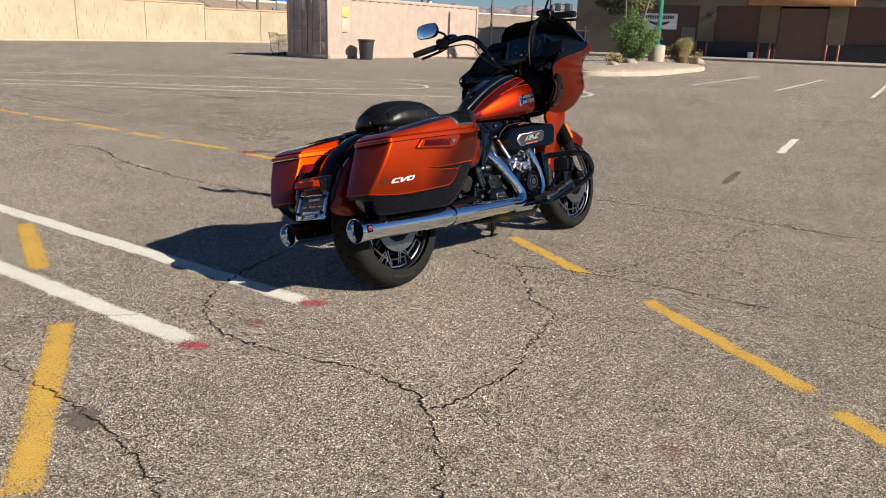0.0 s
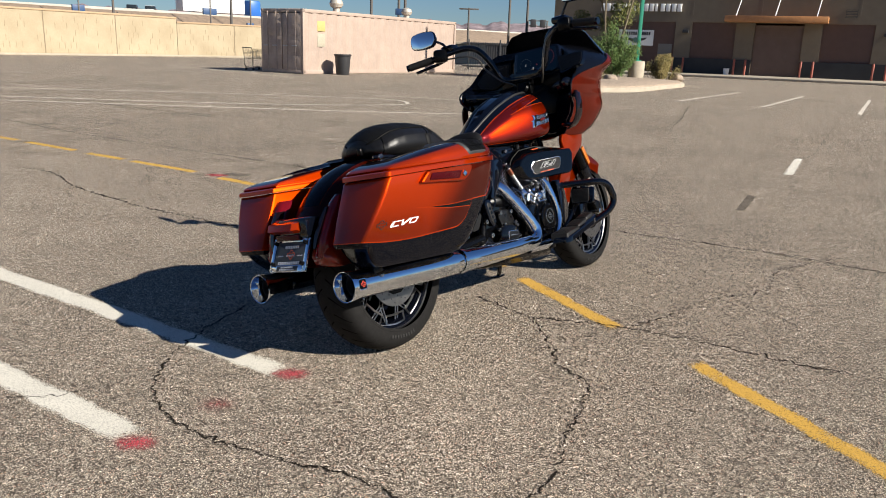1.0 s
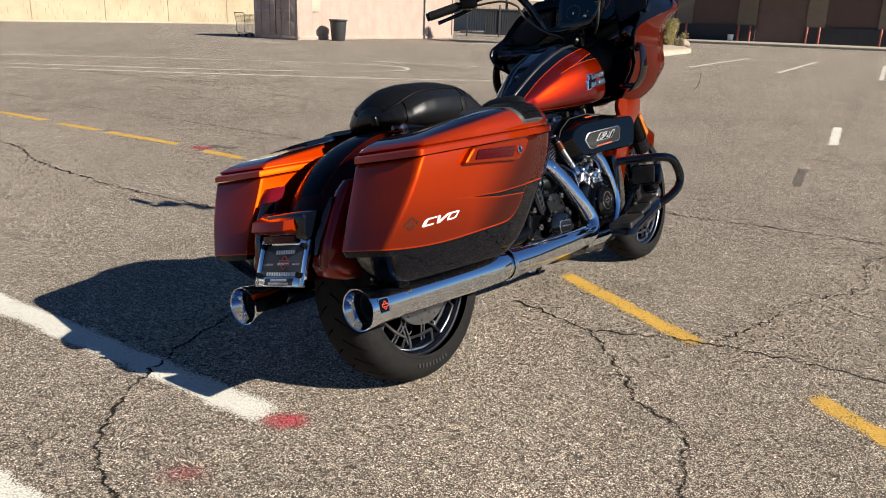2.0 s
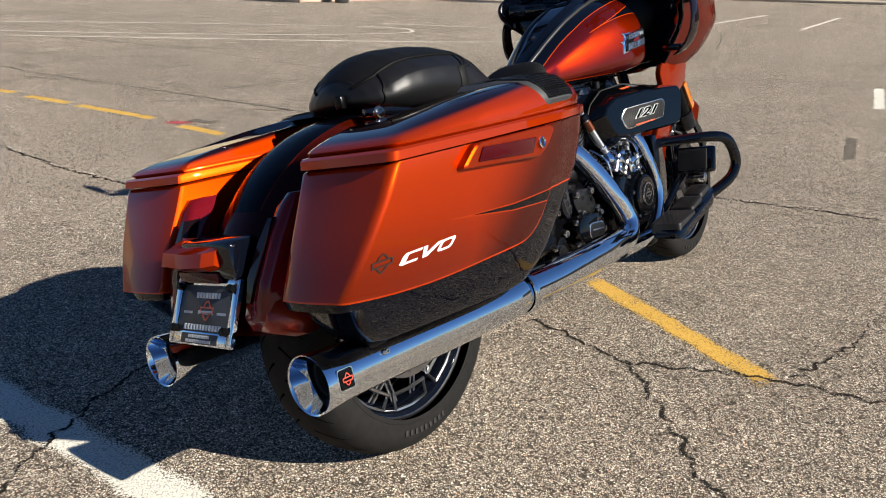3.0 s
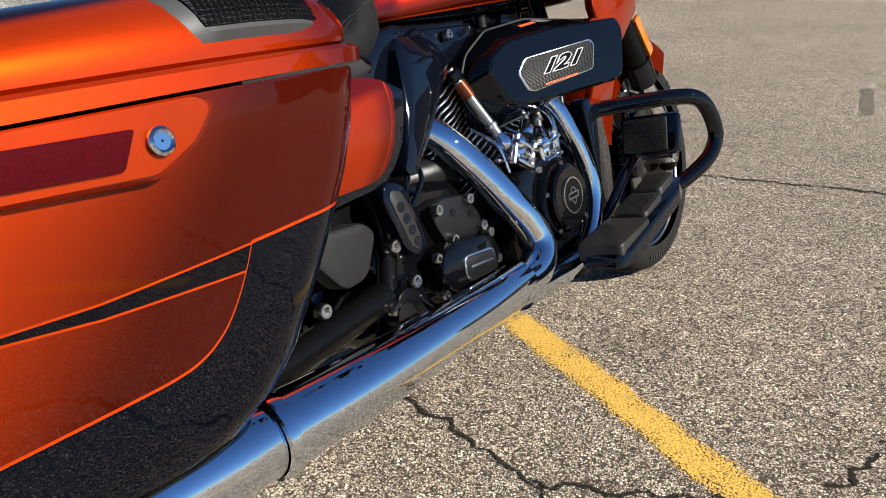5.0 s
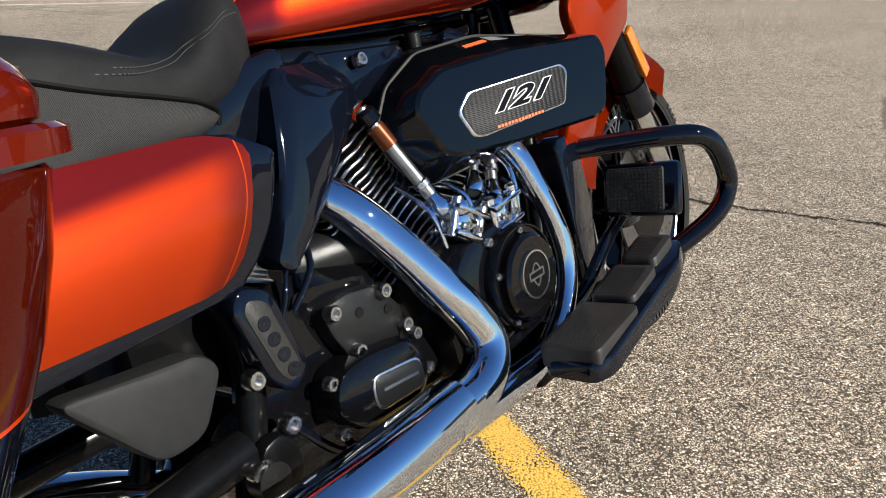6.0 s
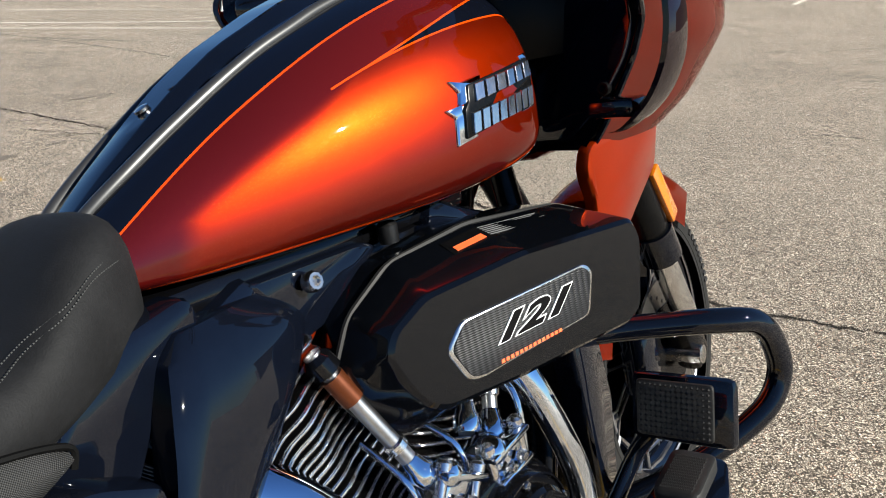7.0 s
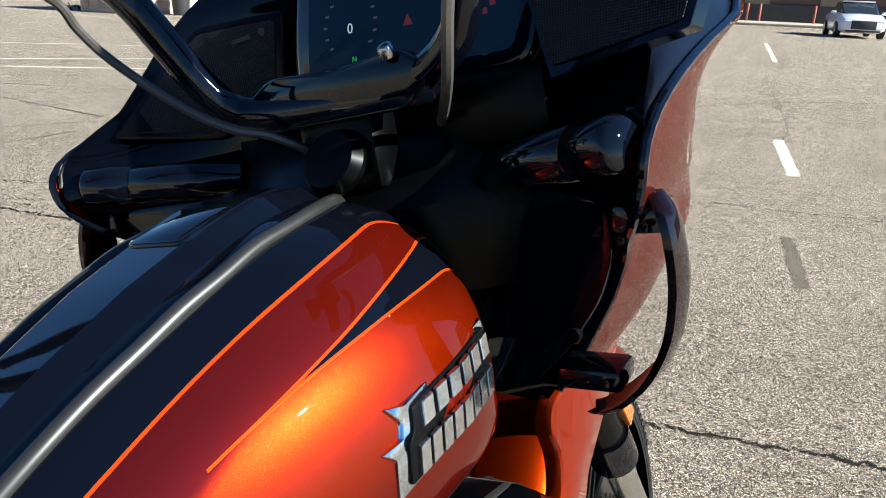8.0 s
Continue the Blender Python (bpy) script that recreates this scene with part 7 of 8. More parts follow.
def tank_side(y, z):
    """Half width of the tank at (y, z)."""
    w, zb, zt = tank_row(y)
    zm = zb + (zt - zb) * 0.31
    if z >= zm:
        s = min(1.0, (z - zm) / (zt - zm)) ** (1 / 0.92)
        return w * math.sqrt(max(0.0, 1 - s * s)) ** 0.72
    s = min(1.0, (zm - z) / (zm - zb)) ** (1 / 0.45)
    return w * math.sqrt(max(0.0, 1 - s * s)) ** 0.42


_cols = spline(TANK, 4)
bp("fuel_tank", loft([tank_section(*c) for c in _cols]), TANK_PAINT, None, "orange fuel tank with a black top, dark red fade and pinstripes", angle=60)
def rail_x(y):
    """Distance of the trim strips from the middle."""
    return float(np.interp(y, (0.72, 0.787, 0.85, 0.925, 1.0, 1.08, 1.15, 1.20, 1.235, 1.265), (0.020, 0.041, 0.050, 0.063, 0.072, 0.079, 0.082, 0.080, 0.068, 0.046)))


# raised console along the top, with a trim rail on either side
rows = []
for k in range(29):
    y = 0.74 + 0.538 * k / 28
    w = 0.74 * rail_x(y)
    h = 0.012 * min(1, k / 8) * min(1, (29 - k) / 3)
    base = tank_top(w, y)
    peak = tank_top(0, y) + h
    rows.append([(x * w, y, base + (peak - base) * q) for x, q in ((-1, -0.2), (-0.97, 0.0), (-0.58, 0.93), (-0.52, 1.0), (0, 1.0), (0.52, 1.0), (0.58, 0.93), (0.97, 0.0), (1, -0.2))] + [(w, y, base - 0.02), (-w, y, base - 0.02)])
con = bp("tank_console", loft(rows), GLOSS, None, "gloss-black console along the tank top", angle=14)


def on_console(u, v, d):
    return (u, v, tank_top(0, v) + 0.0115 + d)


# flush filler door and its latch plate
bp("fuel_door", slab([(-0.034, 1.085), (0.034, 1.085), (0.036, 1.15), (0.026, 1.215), (-0.026, 1.215), (-0.036, 1.15)], on_console, -0.004, 0.003, 0.0015, 0.012), GLOSS, con, "flush gloss-black fuel door")
bp("door_latch", slab([(-0.020, 1.225), (0.020, 1.225), (0.017, 1.252), (-0.017, 1.252)], on_console, -0.012, -0.001, 0.001, 0.006), RAILTRIM, con)
bp("console_bolt", lathe([(0.0075, 0), (0.0075, 0.003), (0.004, 0.004), (0.001, 0.004)], (0.0, 0.862, tank_top(0, 0.862) + 0.010), (0, -0.45, 0.9), 14), BOLT, con)
for s in (1, -1):
    bp("tank_trim_rail", tube([(s * rail_x(0.730 + 0.535 * k / 14), 0.730 + 0.535 * k / 14, tank_top(rail_x(0.730 + 0.535 * k / 14), 0.730 + 0.535 * k / 14) + 0.001) for k in range(15)], 0.0068, 12, 4), RAILTRIM, None, "grey trim strip along the tank")

    # tank badge: two stepped bars of plain blocks on a chrome-edged plate
    def tb(u, v, d):
        y, z = 1.108 + u * 0.98, 0.881 + v * 0.90 + 0.12 * u
        return (s * (tank_side(y, z) + d), y, z)
    pl = bp("tank_badge", slab([(-0.020, -0.034), (0.128, -0.030), (0.134, 0.004), (0.142, 0.008), (0.140, 0.036), (0.002, 0.034), (-0.014, 0.040), (-0.004, 0.024), (-0.008, 0.010), (-0.028, 0.010), (-0.016, -0.002)], tb, -0.004, 0.004, 0.002, 0.002), CHROME, None, "chrome-edged tank badge with two rows of pale blocks")
    bp("badge_field", slab([(-0.008, -0.029), (0.122, -0.026), (0.128, 0.003), (0.134, 0.010), (0.133, 0.031), (0.008, 0.029), (0.004, 0.012), (-0.004, 0.003)], tb, 0.0, 0.0052, 0.001, 0.002), SATIN, pl)
    for row, (v0, v1, u0, nb) in enumerate(((0.0085, 0.0275, 0.014, 6), (-0.026, -0.003, 0.001, 8))):
        for k in range(nb):
            du = 0.0195 if row == 0 else 0.0155
            u = u0 + k * du
            sl = 0.004
            bp("badge_block", slab([(u, v0), (u + du * 0.74, v0), (u + du * 0.74 + sl, v1), (u + sl, v1)], tb, 0.004, 0.0075, 0.0008, 0), BRIGHT, pl, smooth=False)
for s in (1, -1):
    bolt((s * 0.095, 0.93, 0.752), (s, 0, 0.2), 0.011, 0.012)
bp("tank_mount", rbox((0.02, 1.0, 0.772), (0.11, 0.46, 0.03), 0.01), ENGINE_BLACK)
bp("frame_side_panel", slab([(0.862, 0.772), (1.02, 0.768), (1.045, 0.758), (0.966, 0.704), (0.905, 0.692), (0.890, 0.735)], lambda u, v, d: (d, u, v), 0.05, 0.088, 0.008, 0.012), GLOSS, None, "gloss-black triangular panel below the tank")
bp("intake_body", rbox((0.02, 1.01, 0.715), (0.11, 0.30, 0.09), 0.02), COWL)
bp("coil_cover", rbox((0.0, 1.21, 0.70), (0.09, 0.16, 0.13), 0.02), COWL)


# ---- seat ----
def seat_loft(rows, n=22, sharp=0.62):
    rings = []
    for y, w, zb, zt, tilt in rows:
        ring = []
        for k in range(n):
            a = 2 * math.pi * k / n
            c, q = math.cos(a), math.sin(a)
            zm = (zb + zt) / 2
            ring.append((w * math.copysign(abs(c) ** sharp, c), y + tilt * q * 0.5, zm + (zt - zb) / 2 * math.copysign(abs(q) ** sharp, q)))
        rings.append(ring)
    return loft(rings)


_rows = [(0.38, 0.16, 0.70, 0.845, 0), (0.46, 0.170, 0.70, 0.842, 0), (0.52, 0.168, 0.702, 0.829, 0), (0.573, 0.160, 0.706, 0.812, 0), (0.62, 0.151, 0.712, 0.798, 0), (0.65, 0.144, 0.716, 0.804, 0), (0.680, 0.134, 0.722, 0.828, 0), (0.712, 0.119, 0.730, 0.855, 0), (0.742, 0.104, 0.742, 0.871, 0), (0.765, 0.086, 0.756, 0.868, 0), (0.780, 0.058, 0.778, 0.846, 0)]


def seat_flank(y, z):
    """A point on the side of the rider seat."""
    w, zb, zt = (float(np.interp(y, [r[0] for r in _rows], [r[i] for r in _rows])) for i in (1, 2, 3))
    q = min(0.97, abs(z - (zb + zt) / 2) / ((zt - zb) / 2))
    return (w * (1 - q ** (2 / 0.62)) ** 0.31 + 0.0006, y, z)


seat = bp("rider_seat", seat_loft([tuple(r) for r in spline(_rows, 3)]), SUEDE, None, "black suede-topped rider seat with grey stitching", angle=70)
for s in (1, -1):
    secs = []
    for y, x, z0, z1 in ((0.36, 0.174, 0.695, 0.805), (0.44, 0.180, 0.695, 0.790), (0.51, 0.177, 0.697, 0.769), (0.58, 0.167, 0.702, 0.753), (0.628, 0.157, 0.708, 0.741), (0.652, 0.148, 0.714, 0.730)):
        zm = (z0 + z1) / 2
        secs.append([(s * (x - 0.05), y, z0), (s * (x - 0.008), y, z0), (s * (x + 0.003), y, zm), (s * (x - 0.004), y, z1), (s * (x - 0.05), y, z1)])
    bp("seat_side_panel", loft(secs), KNIT, seat, "grey woven side panel", angle=70)
    bp("seam_piping", tube([(s * 0.172, 0.38, 0.802), (s * 0.177, 0.44, 0.7905), (s * 0.1745, 0.51, 0.7695), (s * 0.1645, 0.58, 0.7535), (s * 0.1545, 0.628, 0.7415), (s * 0.1475, 0.654, 0.729), (s * 0.146, 0.652, 0.714)], 0.0026, 6, 4), WELT, seat)
    for off in (0.0, 0.010):
        bm = bmesh.new()
        line = spline([seat_flank(y - off * 0.5, z - off * 0.6) for y, z in ((0.752, 0.838), (0.722, 0.832), (0.690, 0.816), (0.660, 0.803), (0.630, 0.791), (0.588, 0.785), (0.555, 0.786), (0.45, 0.800))], 26)
        line = [Vector((s * p[0], p[1], p[2])) for p in line]
        for i in range(0, len(line) - 1, 2):
            tube([line[i], line[i + 1]], 0.00065, 4, 1, bm)
        st = bp("stitching", bm, STITCH, seat, smooth=False)
        st["kind"] = "stuff"
SEAT_TOP = pbr("black_seat_top", (0.0035, 0.0035, 0.0038), 0.6, spec=0.16, var=0.25, scale=30, bump=0.3, bscale=500)
SEAT = [(-0.032, 0.030, 0.834, 0.858), (-0.027, 0.060, 0.828, 0.874), (-0.014, 0.092, 0.820, 0.891), (0.006, 0.116, 0.812, 0.909), (0.032, 0.132, 0.806, 0.925), (0.07, 0.144, 0.800, 0.939), (0.12, 0.151, 0.795, 0.946), (0.20, 0.154, 0.790, 0.948), (0.27, 0.153, 0.785, 0.945),
        (0.32, 0.150, 0.78, 0.936), (0.37, 0.144, 0.775, 0.914), (0.42, 0.136, 0.772, 0.886), (0.47, 0.124, 0.768, 0.856), (0.51, 0.106, 0.762, 0.830), (0.54, 0.085, 0.76, 0.806)]


def seat_at(y, a, grow=0.0):
    """A place on the passenger seat at angle a of its section: a domed top over upright sides."""
    w, zb, zt = (float(np.interp(y, [r[0] for r in SEAT], [r[i] for r in SEAT])) for i in (1, 2, 3))
    c, q = math.cos(a), math.sin(a)
    ze = zt - min(0.066, 0.62 * (zt - zb))
    if q >= 0:
        x = math.copysign(abs(c) ** 0.8, c)
        return ((w + grow) * x, y, ze + (zt + grow - ze) * (1 - x * x) ** 0.85)
    bulge = 1 + 0.05 * math.sin(math.pi * min(1.0, abs(q) ** 0.7))
    return ((w * bulge + grow) * math.copysign(abs(c) ** 0.3, c), y, ze - (ze - zb + grow) * abs(q) ** 0.7)


_ys = [float(v) for v in np.interp(np.linspace(0, len(SEAT) - 1, 57), range(len(SEAT)), [r[0] for r in SEAT])]
pil = bp("passenger_seat", loft([[seat_at(y, 2 * math.pi * k / 48) for k in range(48)] for y in _ys]), VINYL, None, "black vinyl passenger seat with sewn seams", angle=70)
# upright seams on the sides, welts along the edge of the top
for side in (0, 1):
    for y, lean in ((0.012, 0.02), (0.262, 0.03)):
        pts = [seat_at(y + lean * max(0.0, math.sin(a)), a if side == 0 else math.pi - a, -0.0004) for a in np.linspace(-1.2, 0.80, 18)]
        bp("seam_piping", tube(pts, 0.0032, 6, 1), WELT, pil)
for a in (0.80, math.pi - 0.80):
    bp("seam_piping", tube([seat_at(y, a, 0.0006) for y in np.linspace(-0.020, 0.285, 34)], 0.0040, 6, 1), WELT, pil)
    bp("seam_piping", tube([seat_at(y, a, 0.0004) for y in np.linspace(0.345, 0.515, 20)], 0.0034, 6, 1), WELT, pil)
# matt insert over the top of the pad, between the welts
rows = [[seat_at(y, a, 0.0012) for a in np.linspace(0.82, math.pi - 0.82, 21)] for y in np.linspace(-0.018, 0.31, 34)]
bp("top_insert", loft(rows, False, ring_closed=False), SEAT_TOP, pil, "matt black top insert", angle=70)
rows = [[seat_at(y + 0.075 * max(0.0, math.sin(a)) ** 0.7, a, 0.0016 + g) for a in np.linspace(-0.9, math.pi + 0.9, 45)] for y, g in ((0.250, 0.0), (0.253, 0.002), (0.264, 0.003), (0.276, 0.002), (0.279, 0.0))]
bp("cross_strap", loft(rows, False, ring_closed=False), SEAT_TOP, pil, "matt black strap across the seat", angle=70)
bp("seat_strap_mount", tube([(0.10, -0.04, 0.806), (0.125, 0.02, 0.803), (0.135, 0.09, 0.790)], 0.010, 10, 4), GLOSS)
bolt((0.140, -0.035, 0.800), (0.5, -0.5, 0.5), 0.013, 0.016)
bp("seat_tab", rbox((0.03, -0.036, 0.838), (0.024, 0.016, 0.03), 0.004), SATIN)

# ---- air cleaner ----
def ac(u, v, k):
    """k: 0 at the engine, 1 at the outer face; the face swings out towards the front."""
    xo = 0.182 + (u - 0.98) * 0.31
    return (0.085 + (xo - 0.085) * k, u - 0.006, v - 0.006)


_out = [(0.925, 0.665), (0.955, 0.715), (1.02, 0.752), (1.14, 0.760), (1.315, 0.742), (1.325, 0.70), (1.312, 0.612), (1.29, 0.598), (1.13, 0.578), (1.00, 0.566), (0.965, 0.585), (0.93, 0.63)]
_o = rounded(_out, 0.016, 4)
_cy, _cz = 1.13, 0.665


def ac_ring(shrink, k):
    res = []
    for u, v in _o:
        w = Vector((_cy - u, _cz - v))
        w = w.normalized() * min(shrink * (1.0 if u < 1.2 else 0.45), w.length)
        res.append(ac(u + w.x, v + w.y, k))
    return res


_edge = [(0.945, 0.678), (0.955, 0.702), (0.995, 0.726), (1.12, 0.734), (1.290, 0.726), (1.300, 0.70), (1.286, 0.612), (1.266, 0.600), (1.10, 0.598), (1.00, 0.602), (0.978, 0.613), (0.958, 0.645)]
_face = [(0.951, 0.678), (0.960, 0.699), (0.998, 0.721), (1.12, 0.729), (1.284, 0.721), (1.293, 0.699), (1.280, 0.617), (1.262, 0.606), (1.10, 0.604), (1.002, 0.608), (0.983, 0.617), (0.964, 0.646)]


def ac_between(a, ka, b, kb, f):
    """A ring part of the way from the outline a at depth ka to the outline b at depth kb."""
    return [ac(p[0] + (q[0] - p[0]) * f, p[1] + (q[1] - p[1]) * f, ka + (kb - ka) * f) for p, q in zip(rounded(a, 0.010, 4), rounded(b, 0.010, 4))]


air = bp("air_cleaner", loft([ac_between(_out, 0, _out, 0.34, 0), ac_between(_out, 0, _out, 0.40, 1), ac_between(_out, 0.40, _edge, 0.965, 0.04), ac_between(_out, 0.40, _edge, 0.965, 0.965), ac_between(_edge, 0.965, _face, 1.0, 0.10), ac_between(_edge, 0.965, _face, 1.0, 0.94), ac_between(_edge, 0.965, _face, 1.0, 1.0)]), pbr("cleaner_gloss_black", (0.0013, 0.0016, 0.0024), 0.25, coat=1.0, coat_ior=1.41, var=0.1, spec=0.0), None, "gloss-black wedge-shaped air cleaner cover", angle=18)
bp("cleaner_trim", loft([ac_ring(0.003, 0.34), ac_ring(-0.0035, 0.345), ac_ring(-0.0035, 0.385), ac_ring(0.003, 0.40)], False), pbr("grey_rubber_trim", (0.020, 0.0195, 0.019), 0.5, spec=0.1), air)
bm = bmesh.new()
for k in range(9):
    z = 0.622 + 0.0125 * k
    merge(bm, rbox((0.155, 1.308, z), (0.085, 0.020, 0.004), 0.001, Matrix.Rotation(radians(-17), 3, "Z")))
bp("intake_louvres", bm, SATIN, air)


def badge_at(u, v, d):
    y, z = 1.099 + u, 0.655 + v
    x, _, _ = ac(y, z, 1.0)
    return Vector((x + d, y, z))


_hex = [(-0.092, 0.006), (-0.072, 0.036), (0.090, 0.046), (0.100, 0.032), (0.088, -0.026), (-0.058, -0.044), (-0.074, -0.040)]
_hex = [(u * 1.06, v * 0.84 - 0.004) for u, v in _hex]
bd = bp("cleaner_badge", slab(_hex, badge_at, -0.012, 0.004, 0.002, 0.008), BRIGHT, air, "silver-edged badge with a dark woven field")
bp("badge_inlay", slab([(u * 0.955, v * 0.93) for u, v in _hex], badge_at, 0.0, 0.0052, 0.001, 0.008), GRILLE, bd)
_bx, _by = (badge_at(0.05, 0, 0) - badge_at(-0.05, 0, 0)).normalized(), Vector((0, 0, 1))
_bz = _bx.cross(_by).normalized()
def badge_matrix(u, v, d):
    return Matrix.Translation(badge_at(u, v, d)) @ Matrix((_bx, _by, _bz)).transposed().to_4x4() @ Matrix.Rotation(radians(3), 4, "Z")


lettering("121", 0.053, 0.0006, badge_matrix(0.004, 0.002, 0.0062) @ Matrix.Diagonal((1.36, 0.66, 1, 1)), LETTER, bd, "number", 0.5, "pale number 121", 0.0034)
lettering("121", 0.053, 0.0008, badge_matrix(0.004, 0.002, 0.0068) @ Matrix.Diagonal((1.36, 0.66, 1, 1)), SATIN, bd, "number_fill", 0.5, "", 0.0018)
for k in range(14):
    u = -0.038 + 0.0062 * k
    bp("badge_bar", slab([(u, -0.0340 + 0.058 * (u + 0.034)), (u + 0.0042, -0.0338 + 0.058 * (u + 0.034)), (u + 0.0042, -0.0298 + 0.058 * (u + 0.034)), (u, -0.0300 + 0.058 * (u + 0.034))], badge_at, 0.004, 0.0058, 0.0002, 0), ORANGE_INK, bd, smooth=False)


def ac_top(u, f, d):
    """On the sloping upper facet of the cover: f runs from its rear edge to the crease."""
    q = float(np.interp(u, (1.02, 1.14, 1.315), (0, 1, 2)))
    rear = [float(np.interp(q, (0, 1, 2), [p[i] for p in _out[2:5]])) for i in (0, 1)]
    near = [float(np.interp(q, (0, 1, 2), [p[i] for p in _edge[2:5]])) for i in (0, 1)]
    p = Vector(ac(rear[0] + (near[0] - rear[0]) * f, rear[1] + (near[1] - rear[1]) * f, 0.40 + 0.565 * f))
    return p + Vector((0.36, -0.08, 0.93)) * (d + 0.0006)


lab = bp("warning_label", slab([(1.085, 0.14), (1.14, 0.14), (1.25, 0.14), (1.25, 0.50), (1.14, 0.50), (1.085, 0.50)], ac_top, 0.0, 0.0005, 0.0001, 0), SATIN, air)
bp("label_flash", slab([(1.092, 0.33), (1.135, 0.33), (1.135, 0.45), (1.092, 0.45)], ac_top, 0.0, 0.0010, 0.0002, 0), ORANGE_INK, lab)
for k in range(6):
    f, e = 0.17 + 0.05 * k, 1.242 - 0.012 * (k % 3)
    bp("print_bar", slab([(1.142, f), (e, f), (e, f + 0.010), (1.142, f + 0.010)], ac_top, 0.0, 0.0010, 0.0001, 0), WARN_INK, lab, smooth=False)
bp("cleaner_stud", lathe([(0.011, 0), (0.012, 0.02), (0.009, 0.024), (0.001, 0.024)], (0.09, 1.06, 0.755), (0, 0, 1), 14), WRINKLE)
bp("orange_bracket", slab([(0.868, 0.650), (0.920, 0.684), (0.942, 0.706), (0.936, 0.718), (0.905, 0.700), (0.876, 0.676)], lambda u, v, d: (d, u, v), 0.07, 0.085, 0.003, 0.004), CANDY)

# ---- engine guard, pedal, footboards ----
for s in (1, -1):
    bp("engine_guard", tube([(s * 0.11, 1.36, 0.525), (s * 0.20, 1.415, 0.523), (s * 0.30, 1.47, 0.518), (s * 0.335, 1.515, 0.500), (s * 0.345, 1.55, 0.455), (s * 0.345, 1.565, 0.40), (s * 0.325, 1.535, 0.350), (s * 0.26, 1.47, 0.30), (s * 0.19, 1.41, 0.265), (s * 0.11, 1.36, 0.235)], 0.0185, 16, 6), GLOSS, None, "gloss-black tubular engine guard", angle=70)
    # footboard with three stepped rubber pads
    brd = bp("footboard", slab([(0.236, 1.05), (0.248, 1.018), (0.334, 1.012), (0.348, 1.045), (0.342, 1.32), (0.320, 1.385), (0.25, 1.385), (0.236, 1.28)], lambda u, v, d: (s * u, v, d + 0.10 * (v - 1.0) + 0.12 * max(0, v - 1.14)), 0.255, 0.285, 0.008, 0.015), GLOSS, None, "black rider footboard with ribbed rubber pads")
    for y0, y1, x0, x1 in ((1.018, 1.160, 0.240, 0.340), (1.174, 1.270, 0.246, 0.324), (1.284, 1.368, 0.250, 0.314)):
        def pad(u, v, d):
            return (s * u, v, d + 0.10 * (v - 1.0) + 0.12 * max(0, v - 1.14))
        pd = bp("rubber_pad", slab([(x0, y0), (x1, y0), (x1, y1), (x0, y1)], pad, 0.27, 0.303, 0.006, 0.014), RUBBER, brd)
        bm = bmesh.new()
        nx, ny = 19, int((y1 - y0) / 0.0062)
        for i in range(nx):
            for j in range(ny):
                u, v = x0 + 0.010 + (x1 - x0 - 0.02) * (i + 0.5 * (j % 2)) / nx, y0 + 0.010 + (y1 - y0 - 0.02) * j / ny
                p = Vector(pad(u, v, 0.303))
                t4 = [bm.verts.new(p + Vector((a * 0.0025, b * 0.0025, 0))) for a, b in ((1, 0), (0, 1), (-1, 0), (0, -1))]
                top = bm.verts.new(p + Vector((0, 0, 0.0016)))
                for k in range(4):
                    bm.faces.new((t4[k], t4[(k + 1) % 4], top))
        bp("pad_studs", bm, RUBBER, pd, smooth=False)["kind"] = "stuff"
bp("footboard_bracket", rbox((0.19, 1.05, 0.245), (0.09, 0.06, 0.03), 0.008), SATIN)
for p in ((0.225, 0.985, 0.262), (0.20, 0.975, 0.25), (0.19, 1.2, 0.27)):
    bolt(p, (0.6, -0.8, 0), 0.009, 0.012)
# large brake pedal pad
ped = bp("brake_pedal", rbox((0.300, 1.305, 0.462), (0.135, 0.022, 0.088), 0.010, Matrix.Rotation(radians(-14), 3, "X")), GLOSS, None, "black brake pedal with a large ribbed pad")
pm = Matrix.Translation((0.298, 1.305, 0.462)) @ Matrix.Rotation(radians(-14), 4, "X")
bp("pedal_rubber", slab([(-0.055, -0.036), (0.045, -0.036), (0.045, 0.036), (-0.055, 0.036)], lambda u, v, d: pm @ Vector((u, -d, v)), 0.008, 0.016, 0.003, 0.006), RUBBER, ped)
bm = bmesh.new()
for i in range(14):
    for j in range(10):
        p = pm @ Vector((-0.049 + 0.0068 * i, -0.016, -0.031 + 0.0068 * j))
        q = [bm.verts.new(p + (pm.to_3x3() @ Vector((a * 0.0028, 0, b * 0.0028)))) for a, b in ((1, 0), (0, 1), (-1, 0), (0, -1))]
        top = bm.verts.new(p + (pm.to_3x3() @ Vector((0, -0.002, 0))))
        for k in range(4):
            bm.faces.new((q[k], q[(k + 1) % 4], top))
bp("pedal_studs", bm, RUBBER, ped, smooth=False)["kind"] = "stuff"
bp("pedal_arm", tube([(0.27, 1.315, 0.44), (0.22, 1.32, 0.38), (0.19, 1.26, 0.30), (0.18, 1.20, 0.28)], 0.012, 10, 5), GLOSS, ped)
